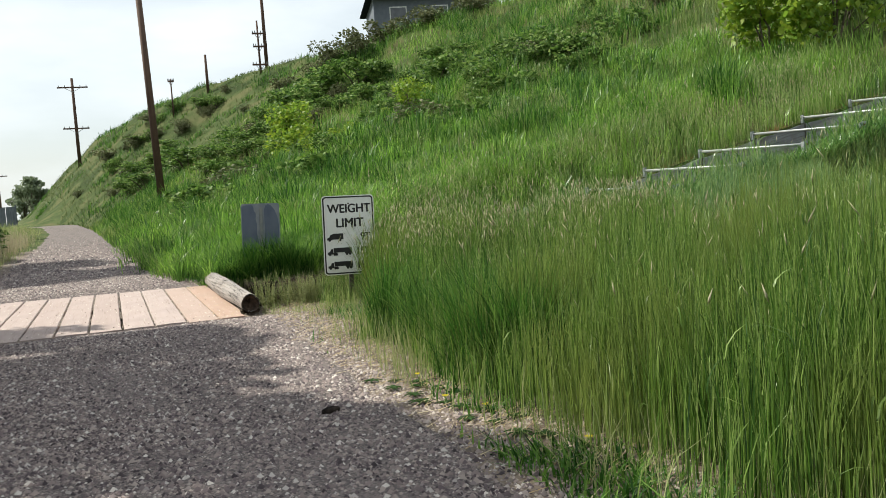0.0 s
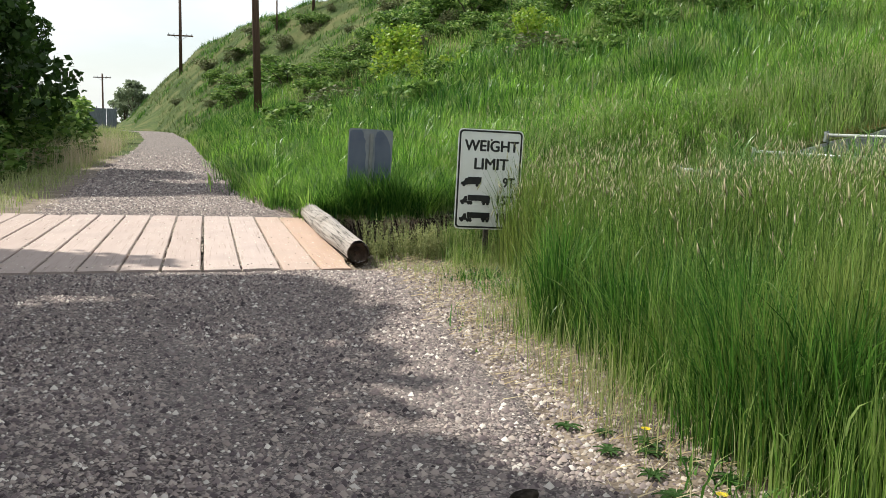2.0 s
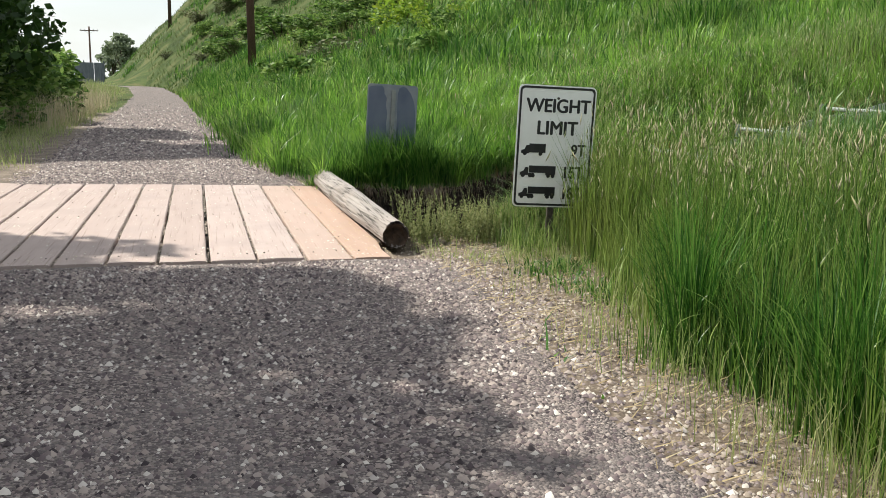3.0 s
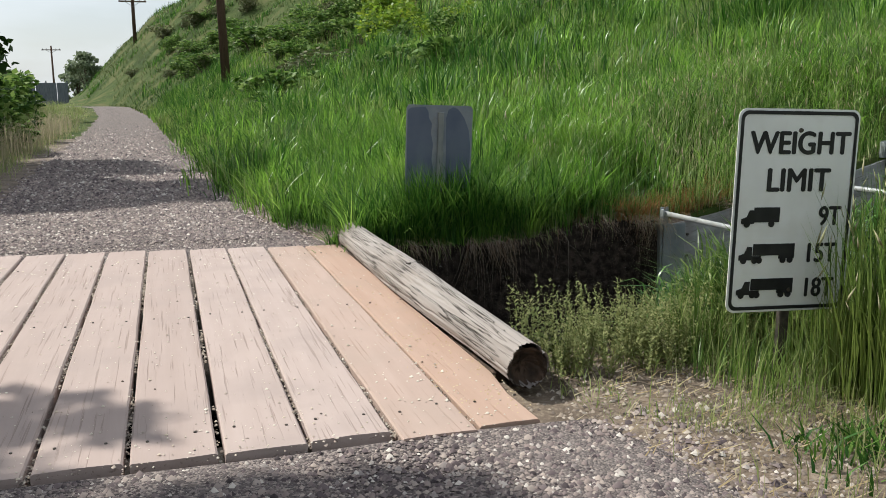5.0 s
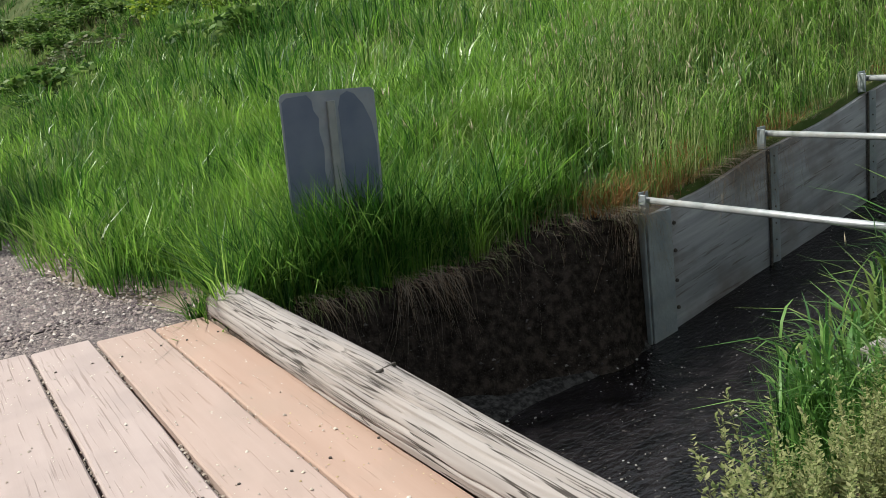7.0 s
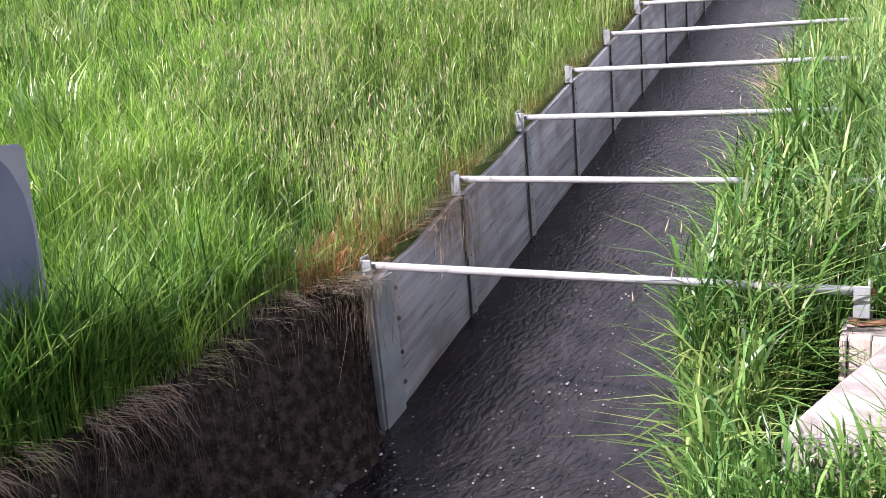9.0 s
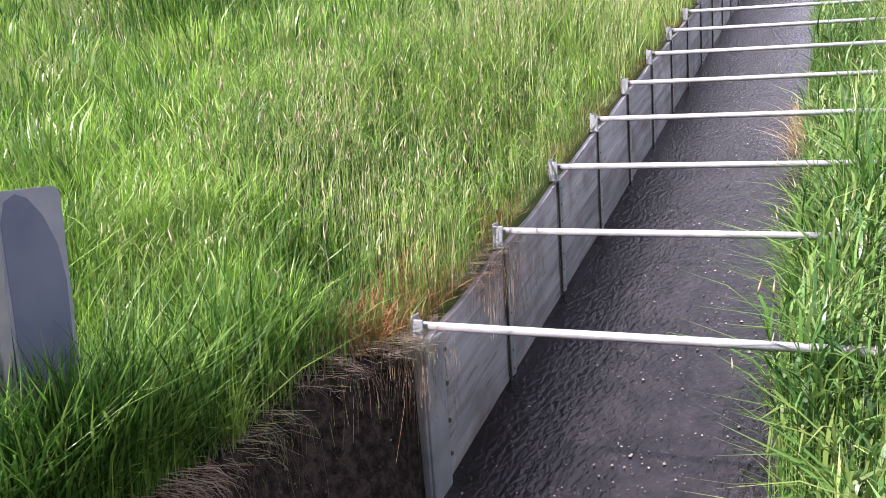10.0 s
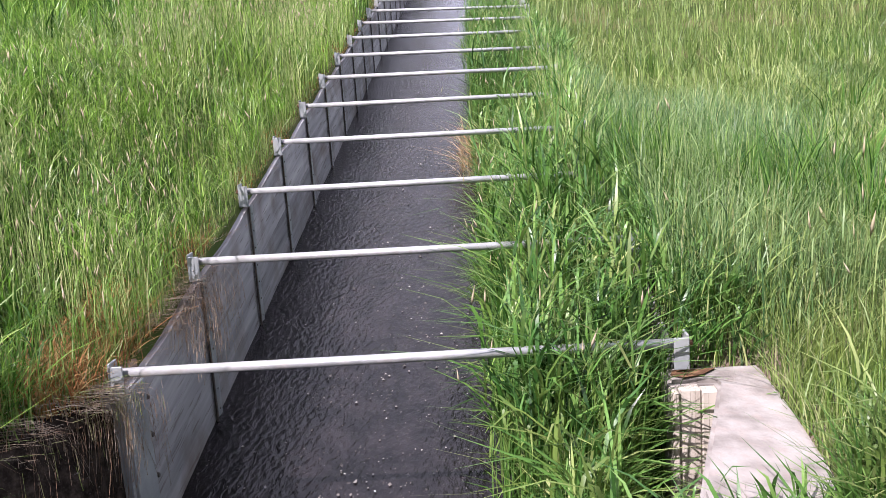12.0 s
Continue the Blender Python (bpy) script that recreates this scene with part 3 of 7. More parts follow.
def ground_height(x, y):
    x, y = np.asarray(x, float), np.asarray(y, float)
    z = hill(x, y)
    near_flume = smooth_step(2.3, 3.1, x) * smooth_step(5.4, 4.0, y) * smooth_step(0.5, 1.04, y)
    sunk = 0.28 * smooth_step(4.8, 6.2, x) * (y < 2)
    z = z * (1 - near_flume) + (flume_top(x) + 0.02 - sunk) * near_flume
    south, north = ditch_edges(x)
    open_bank = smooth_step(2.92, 2.5, x)
    inset = 0.02 + 0.38 * open_bank
    north = north + 0.16 * (value_noise(x, x * 0, 0.33, 15) - 0.5) * open_bank
    into = np.minimum(smooth_step(0, 1, (y - south) / inset), smooth_step(0, 1, (north - y) / inset)) * smooth_step(-5.4, -4.7, x)
    z = z * (1 - into) + (bed_height(x) - 0.05) * into + 0.09 * (value_noise(x, y * 2 + z, 0.16, 17) - 0.5) * open_bank * into * (1 - into) * 4
    # the bridge stands over a shallow bed; the wing wall stands proud of its verge
    z -= 0.3 * ((x > -4.3) & (x < 0.06) & (y > 0.12) & (y < 4.6))
    z -= 0.06 * smooth_step(-0.9, 0.0, y) * smooth_step(1.0, 0.7, y) * smooth_step(0.5, 0.2, x)
    z -= 0.06 * ((x > -4.3) & (x < 0.05)) * smooth_step(4.5, 4.6, y) * smooth_step(5.6, 5.1, y)
    z -= 0.05 * smooth_step(1.0, 1.4, x) * smooth_step(3.2, 2.8, x) * smooth_step(0.28, 0.62, y) * (y < 2)
    slab = smooth_step(0.78, 0.88, y) * smooth_step(3.22, 3.08, x) * smooth_step(1.4, 1.55, x) * (y < 2)
    z -= np.maximum(z - 0.03, 0) * slab
    # land falls a little beyond the trees on the other side
    z -= 0.035 * np.maximum(-8 - x, 0) * smooth_step(200, 60, np.abs(y))
    return z


def grid_sheet(name, xs, ys, mat, height):
    gx, gy = np.meshgrid(xs, ys, indexing="ij")
    v = np.stack([gx, gy, height(gx, gy)], -1).reshape(-1, 3)
    a, b = len(xs), len(ys)
    i = (np.arange(a - 1)[:, None] * b + np.arange(b - 1)[None, :]).ravel()
    mesh = array_mesh(name, v, quads=np.stack([i, i + b, i + b + 1, i + 1], 1))
    return link_mesh(name, mesh, mat, smooth=True)


xs = np.concatenate([[-2000, -700, -250, -120, -70], np.arange(-45, -5, 2.5), np.arange(-5, 4, 0.11), np.arange(4, 24, 0.5),
                     np.arange(24, 60, 2.0), [70, 100, 200, 500, 2000]])
lips = np.array([FLUME_S - 0.036, FLUME_S - 0.015, FLUME_N + 0.015, FLUME_N + 0.036])
ys = np.sort(np.concatenate([[-2000, -500, -150, -70, -40], np.arange(-28, -10, 1.5), np.arange(-10, 0.6, 0.3), np.arange(0.6, 4.9, 0.07), lips,
                             np.arange(4.9, 30, 0.5), np.arange(30, 130, 1.5), [140, 170, 220, 320, 600, 2500]]))
ground = grid_sheet("ground", xs, ys, M_SOIL, ground_height)
tagged(ground, "dry straw-coloured soil of the verge and grassy hillside", "ground", kind="structure")
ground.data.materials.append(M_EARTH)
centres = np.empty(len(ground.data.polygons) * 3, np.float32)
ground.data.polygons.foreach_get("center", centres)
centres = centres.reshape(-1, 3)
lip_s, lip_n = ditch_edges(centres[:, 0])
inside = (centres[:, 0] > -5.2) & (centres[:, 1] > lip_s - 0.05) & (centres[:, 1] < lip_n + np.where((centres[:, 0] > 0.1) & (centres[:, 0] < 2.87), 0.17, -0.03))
ground.data.materials.append(M_TURF)
turf = (centres[:, 0] > np.interp(centres[:, 1], TOE_Y, TOE_X) + 0.5) & ~inside & ((centres[:, 0] > 3.2) | (centres[:, 1] > 5.2))
turf |= (centres[:, 0] < -5.0) | ((centres[:, 1] > 26) & ~inside)
ground.data.materials.append(M_SCRUB)
far_end = (centres[:, 1] > 44) & (centres[:, 0] > np.interp(centres[:, 1], TOE_Y, TOE_X))
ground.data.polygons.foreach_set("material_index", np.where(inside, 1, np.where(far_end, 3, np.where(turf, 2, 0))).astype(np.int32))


PATH_COLS = np.array([-0.02, 0.0, 0.03, 0.12, 0.3, 0.5, 0.7, 0.88, 0.97, 1.0, 1.02])
PATH_UP = np.array([-0.06, 0.004, 0.012, 0.02, 0.012, 0.026, 0.012, 0.02, 0.012, 0.004, -0.06])


def path_top(x, y):
    """Height of the trodden gravel surface."""
    l_, r = np.interp(y, LEFT_Y, LEFT_X), np.interp(y, RIGHT_Y, RIGHT_X)
    z = path_height(y) + np.interp((x - l_) / (r - l_), PATH_COLS, PATH_UP) + 0.012 * (value_noise(x, y, 0.7, 4) - 0.5)
    z = z - 0.026 * smooth_step(-0.9, 0.0, y) * (y < 2) - 0.045 * smooth_step(5.3, 4.75, y) * (y > 2)
    return np.maximum(z, ground_height(x, y))


def path_strip(name, y0, y1, step, label):
    y = np.arange(y0, y1 + 1e-6, step)
    r = np.interp(y, RIGHT_Y, RIGHT_X) + 0.12 * (value_noise(y, y * 0, 0.5, 9) - 0.5)
    l_ = np.interp(y, LEFT_Y, LEFT_X) + 0.15 * (value_noise(y, y * 0, 0.6, 19) - 0.5)
    cols, up = PATH_COLS, PATH_UP
    gx = l_[:, None] + (r - l_)[:, None] * cols[None]
    gy = np.repeat(y[:, None], len(cols), 1)
    gz = path_height(gy) + up[None] + 0.012 * (value_noise(gx, gy, 0.7, 4) - 0.5)
    gz = gz - 0.026 * smooth_step(-0.9, 0.0, gy) * (gy < 2) - 0.045 * smooth_step(5.3, 4.75, gy) * (gy > 2)
    v = np.stack([gx, gy, gz], -1).reshape(-1, 3)
    a, b = len(y), len(cols)
    i = (np.arange(a - 1)[:, None] * b + np.arange(b - 1)[None, :]).ravel()
    mesh = array_mesh(name, v, quads=np.stack([i, i + 1, i + b + 1, i + b], 1))
    ob = link_mesh(name, mesh, M_GRAVEL, smooth=True)
    return tagged(ob, label, "path", kind="structure")


path_strip("path", -40, 0.02, 0.2, "grey crushed-gravel path leading to a plank bridge")
path_strip("path", 4.40, 90, 0.3, "grey crushed-gravel path leading away below a grassy hillside")

# water in the ditch and flume
wx = np.arange(-4.9, 26, 0.25)
wy = np.linspace(0.9, 4.2, 34)
water = grid_sheet("water", wx, wy, M_WATER,
                   lambda x, y: bed_height(x) + 0.012 * (value_noise(x, y * 1.7, 0.22, 2) - 0.5) + 0.02 * (value_noise(x, y, 0.8, 12) - 0.5))
tagged(water, "shallow dark water running over a muddy flume bed", "water", kind="structure")


# ---- bridge ----
PITCH = 0.3365
bridge = thing("plank_bridge", pose(0, 0, 0), "low timber bridge of lengthwise pale planks over the ditch", "bridge")
rnd = random.Random(5)
for k in range(12):
    x1 = 0.012 if k == 0 else -0.265 - (k - 1) * PITCH
    width = PITCH - rnd.uniform(0.018, 0.028) if k else 0.262
    y0, y1 = rnd.uniform(-0.02, 0.03) + (0.0 if k < 2 else 0.06), 4.62 + 0.055 * k + rnd.uniform(-0.03, 0.03)
    bm = bmesh.new()
    n_seg = 14
    rows_ = []
    for s in range(n_seg + 1):
        y = y0 + (y1 - y0) * s / n_seg
        w0, w1 = rnd.uniform(-0.003, 0.003), rnd.uniform(-0.003, 0.003)
        if k == 0:
            w1 += 0.035 * (1 if y > 0.5 else 0)
        cup = rnd.uniform(-0.003, 0.004)
        ring = [(x1 - width + w0, -0.075), (x1 - width + w0, -0.008), (x1 - width + 0.008 + w0, 0.0), (x1 - width / 2, cup),
                (x1 - 0.008 + w1, 0.0), (x1 + w1, -0.008), (x1 + w1, -0.075)]
        rows_.append([bm.verts.new((px, y, pz)) for px, pz in ring])
    for a, b in zip(rows_, rows_[1:]):
        for i in range(7):
            bm.faces.new((a[i], a[(i + 1) % 7], b[(i + 1) % 7], b[i]))
    bm.faces.new(rows_[0][::-1])
    bm.faces.new(rows_[-1])
    bmesh.ops.recalc_face_normals(bm, faces=bm.faces[:])
    part("plank", bm, (M_PLANK_NEW, M_PLANK_MID)[k] if k < 2 else M_PLANK, bridge,
         "fresh orange-brown replacement plank" if k == 0 else "")
for y in (0.25, 1.5, 2.9, 4.3):
    part("beam", box_bm((4.3, 0.2, 0.24), (-1.95, y, -0.205), 0.01), M_POST, bridge)
# beam added to close the gap under the log with a dark strip
part("edge_beam", box_bm((0.22, 3.75, 0.16), (0.168, 2.55, -0.083), 0.012), M_LOG_END, bridge, "dark edge beam added to fill the gap under the log")
for y in (0.35, 4.45):
    part("sill", box_bm((4.4, 0.35, 0.65), (-1.95, y, -0.66), 0.02), M_CONCRETE, bridge)
# nail heads in the planks
for k in range(12):
    for y in (0.3, 2.3, 4.25):
        for off in (0.06, 0.25):
            bm = rod_bm((0, 0, 0), (0, 0, 0.006), 0.007, 0.006, 7)
            nail = part("nail", bm, M_IRON, bridge)
            nail.matrix_basis = pose(0.07 - k * PITCH - off + rnd.uniform(-0.015, 0.015), y + rnd.uniform(-0.03, 0.03), -0.001)


def log_mesh(y0, y1, r, seed):
    """A weathered trunk with long splits that follow its twisted grain."""
    bm = bmesh.new()
    rr = random.Random(seed)
    sides, n_seg = 128, 84
    rings = []
    splits = []
    for _ in range(74):
        splits.append((rr.uniform(0, sides), rr.uniform(-0.1, 0.9), rr.uniform(0.08, 0.45), rr.choice([0.05, 0.09, 0.14, 0.22]), rr.uniform(5, 10), rr.uniform(0, 6.28)))
    lobes = [0.045 * math.sin(i * 0.15 + seed) + 0.012 * math.sin(i * 0.9 + seed) for i in range(sides)]
    for s in range(n_seg + 1):
        t = s / n_seg
        y = y0 + (y1 - y0) * t
        rad = r * (0.88 + 0.16 * t) * (1 + 0.11 * math.sin(math.pi * t)) * (1 + 0.03 * math.sin(t * 9 + seed))
        dx, dz = 0.012 * math.sin(t * 5 + seed), 0.008 * math.sin(t * 7)
        cut = [0.0] * sides
        for i0, t0, ln, deep, turn, ph in splits:
            u = (t - t0) / ln
            if 0 < u < 1:
                k = int(round(i0 + turn * t + 0.8 * math.sin(9 * t + ph))) % sides
                d = deep * math.sin(math.pi * u) ** 0.5
                cut[k] = max(cut[k], d)
                cut[(k + 1) % sides] = max(cut[(k + 1) % sides], 0.45 * d)
        ring = []
        for i in range(sides):
            a = 2 * math.pi * i / sides
            q = rad * (1 + lobes[i] * (0.7 + 0.5 * math.sin(t * 4 + i * 0.5)) + rr.uniform(-0.008, 0.008) - cut[i])
            ragged = rr.uniform(-0.014, 0.014) + 0.012 * math.sin(3 * a + seed) if s in (0, n_seg) else 0
            ring.append(bm.verts.new((dx + q * math.cos(a), y + ragged, max(r, rad) + dz + q * math.sin(a) * 0.98)))
        rings.append(ring)
    for a, b in zip(rings, rings[1:]):
        for i in range(sides):
            bm.faces.new((a[i], b[i], b[(i + 1) % sides], a[(i + 1) % sides]))
    bmesh.ops.recalc_face_normals(bm, faces=bm.faces[:])
    return bm, rings


def hollow_end(y, r, sgn, seed):
    """The rotten end of a log: a rough dish that sinks towards the heart."""
    bm = bmesh.new()
    rr = random.Random(seed)
    prev = None
    for k, (f_, deep) in enumerate(((0.985, 0.012), (0.9, 0.02), (0.78, 0.05), (0.55, 0.085), (0.3, 0.10), (0.1, 0.105))):
        ring = [bm.verts.new(((f_ + rr.uniform(-0.04, 0.0)) * r * math.cos(2 * math.pi * i / 32), y + sgn * (deep + rr.uniform(-0.008, 0.012)),
                              r + (f_ + rr.uniform(-0.04, 0.0)) * r * 0.98 * math.sin(2 * math.pi * i / 32))) for i in range(32)]
        if prev:
            for i in range(32):
                bm.faces.new((prev[i], prev[(i + 1) % 32], ring[(i + 1) % 32], ring[i]))
        prev = ring
    bm.faces.new(prev)
    bmesh.ops.recalc_face_normals(bm, faces=bm.faces[:])
    return bm


def log_curb(x, y0, y1, r, seed, label):
    ob = thing("log_curb", pose(x, 0, -0.03), label, "log", "log curbs of the bridge")
    bm, rings = log_mesh(y0, y1, r, seed)
    part("trunk", bm, M_LOG, ob, smooth=True)
    for y, sgn in ((y0, 1), (y1, -1)):
        bm = hollow_end(y, r * (0.88 if sgn > 0 else 1.03), sgn, seed)
        part("end_grain", bm, M_LOG_END if sgn > 0 else M_LOG, ob, "dark rotten end grain" if sgn > 0 else "")
    for y, up in ((y0 + 0.26, -0.012), ((y0 + y1) / 2 - 0.08, 0.022), (y1 - 0.12, 0.006)):
        crest = 2 * r + up
        bm = rod_bm((-0.045, 0.0, crest - 0.010), (0.045, 0.03, crest - 0.008), 0.008, 0.008, 8)
        rod_bm((-0.045, 0, crest - 0.07), (-0.045, 0, crest - 0.004), 0.008, 0.008, 8, bm)
        rod_bm((0.045, 0.03, crest - 0.07), (0.045, 0.03, crest - 0.002), 0.008, 0.008, 8, bm)
        spike = part("spike", bm, M_IRON, ob, "bent rusty iron spike")
        spike.matrix_basis = pose(0, y, 0)
    return ob


log_curb(0.138, 0.43, 4.50, 0.118, 3, "weathered grey log lying along the edge of the plank bridge")
log_curb(-4.02, 0.5, 5.1, 0.118, 8, "weathered grey log along the far edge of the plank bridge")


# ---- signs ----
def rounded(w, h, r, n=5):
    pts = []
    for cx, cz, a0 in ((w - r, h - r, 0), (r, h - r, 90), (r, r, 180), (w - r, r, 270)):
        for i in range(n + 1):
            a = radians(a0 + 90 * i / n)
            pts.append((cx + r * math.cos(a), cz + r * math.sin(a)))
    return pts


def text_part(body, height, centre, y, mat, parent, name="lettering", squeeze=1.0):
    """Lettering as a flat mesh; three copies side by side make it bold."""
    cu = bpy.data.curves.new(name, "FONT")
    cu.body, cu.size, cu.align_x = body, 1.0, "CENTER"
    tmp = bpy.data.objects.new(name, cu)
    scene.collection.objects.link(tmp)
    dg = bpy.context.evaluated_depsgraph_get()
    mesh = bpy.data.meshes.new_from_object(tmp.evaluated_get(dg))
    scene.collection.objects.unlink(tmp)
    bpy.data.objects.remove(tmp)
    co = np.empty(len(mesh.vertices) * 3, np.float32)
    mesh.vertices.foreach_get("co", co)
    co = co.reshape(-1, 3)
    k = height / (co[:, 1].max() - co[:, 1].min())
    mid = (co[:, :2].max(0) + co[:, :2].min(0)) / 2
    faces = [tuple(p_.vertices) for p_ in mesh.polygons]
    vs_, fs_ = [], []
    for i, (dx, dz) in enumerate(((-0.036, 0), (0.036, 0), (0, 0.022), (0, -0.022), (0, 0))):
        base = len(vs_)
        vs_ += [(centre[0] + (c[0] - mid[0] + dx) * k * squeeze, y - 0.0001 * i, centre[1] + (c[1] - mid[1] + dz) * k) for c in co]
        fs_ += [tuple(base + q for q in f_) for f_ in faces]
    out = bpy.data.meshes.new(name)
    out.from_pydata(vs_, [], fs_)
    return link_mesh(name, out, mat, parent)


def truck_bm(x, z, length, height, trailer=False):
    """A lorry seen from the side, cab to the left, as a flat black figure."""
    bm = bmesh.new()
    L, H = length, height
    cab = 0.36 * L if not trailer else 0.25 * L

    def plate(pts):
        slab_bm([(x + px, z + pz * H) for px, pz in pts], 0.003, bm)

    plate([(0, 0.17), (0, 0.42), (cab * 0.38, 0.52), (cab * 0.58, 0.86), (cab * 0.92, 0.86), (cab * 0.92, 0.17)][::-1])
    if trailer:
        plate([(cab * 1.0, 0.40), (cab * 1.0, 1.0), (L, 1.0), (L, 0.40)][::-1])
        plate([(cab * 0.92, 0.2), (cab * 0.92, 0.38), (cab * 1.6, 0.38), (cab * 1.6, 0.2)][::-1])
        plate([(L * 0.72, 0.22), (L * 0.72, 0.41), (L, 0.41), (L, 0.22)][::-1])
    else:
        plate([(cab * 0.90, 0.24), (cab * 0.90, 1.0), (L, 1.0), (L, 0.24)][::-1])
    wheels = [cab * 0.35, cab * 1.15, cab * 1.48, L * 0.80, L * 0.93] if trailer else [cab * 0.42, L * 0.80]
    for wx_ in wheels:
        pts = [(x + wx_ + 0.17 * H * math.cos(a), z + 0.15 * H + 0.17 * H * math.sin(a)) for a in [2 * math.pi * i / 12 for i in range(12)]]
        slab_bm(pts, 0.004, bm)
    return bm


SW, SH = 0.61, 0.914
weight_sign = thing("weight_limit_sign", pose(0.968, 0.13, 0.338, 0, 1.7, -4), "white weight limit sign with black lettering in tall grass", "sign",
                    "road signs by the bridge")
part("panel", slab_bm(rounded(SW, SH, 0.04), 0.004), M_SIGN, weight_sign)
bm = bmesh.new()
outer, inner = rounded(SW - 0.02, SH - 0.02, 0.035), rounded(SW - 0.052, SH - 0.052, 0.026)
ov = [bm.verts.new((x + 0.01, -0.0025, z + 0.01)) for x, z in outer]
iv = [bm.verts.new((x + 0.026, -0.0025, z + 0.026)) for x, z in inner]
for i in range(len(ov)):
    j = (i + 1) % len(ov)
    bm.faces.new((ov[i], ov[j], iv[j], iv[i]))
part("border", bm, M_BLACK, weight_sign, "thin black border line")
text_part("WEIGHT", 0.098, (0.315, 0.765), -0.002, M_BLACK, weight_sign, squeeze=0.93)
text_part("LIMIT", 0.098, (0.32, 0.60), -0.002, M_BLACK, weight_sign, squeeze=0.95)
for body, z in (("9T", 0.437), ("15T", 0.268), ("18T", 0.108)):
    text_part(body, 0.085, (0.495 if len(body) == 2 else 0.47, z), -0.002, M_BLACK, weight_sign, squeeze=0.85)
for i, (z, length, trailer) in enumerate(((0.39, 0.19, False), (0.225, 0.28, True), (0.066, 0.285, True))):
    bm = truck_bm(0.045, z, length, 0.088, trailer)
    for v in bm.verts:
        v.co.y -= 0.0045
    part("truck_figure", bm, M_BLACK, weight_sign, "black lorry figure")
part("post", box_bm((0.05, 0.03, 1.25), (0.31, 0.022, 0.24), 0.004), M_IRON, weight_sign)
for z in (0.1, 0.82):
    part("bolt", rod_bm((0.31, -0.008, z), (0.31, 0.0, z), 0.009, 0.011, 8), M_IRON, weight_sign)

back_sign = thing("road_sign", pose(0.655, 4.56, 0.335, 0, 2.4, -7.3), "sign seen from its bare blue-grey metal back in tall grass", "sign", "road signs by the bridge")
part("panel", slab_bm(rounded(SW, SH, 0.04), 0.004), M_FADED, back_sign)
part("post", box_bm((0.05, 0.03, 1.3), (0.315, -0.016, 0.2), 0.004), M_WORN, back_sign, "worn pale metal post")
for outline in ([(0.012, 0.03), (0.012, 0.86), (0.04, 0.885), (0.17, 0.895), (0.20, 0.86), (0.205, 0.80), (0.235, 0.75), (0.23, 0.66), (0.25, 0.56), (0.24, 0.42), (0.262, 0.30),
                  (0.25, 0.14), (0.262, 0.03)],
                 [(0.375, 0.05), (0.37, 0.55), (0.365, 0.80), (0.385, 0.875), (0.43, 0.90), (0.475, 0.88), (0.53, 0.81), (0.575, 0.70), (0.595, 0.56), (0.592, 0.16), (0.55, 0.07)]):
    bm = slab_bm(outline, 0.001)
    for v in bm.verts:
        v.co.y -= 0.002
    part("unfaded_patch", bm, M_BLUE, back_sign, "darker blue unfaded paint")


# ---- flume ----
SPACING, BAYS = 1.23, 17
flume = thing("wooden_flume", pose(FLUME_X, FLUME_N, -0.80), "board-walled irrigation flume with steel cross bars climbing the hill", "flume")
FP = Matrix.Translation((-FLUME_X, -FLUME_N, 0.80))


def flume_part(name, bm, mat, label="", parent=None, smooth=False):
    bmesh.ops.transform(bm, matrix=FP, verts=bm.verts[:])
    return part(name, bm, mat, parent or flume, label, smooth)


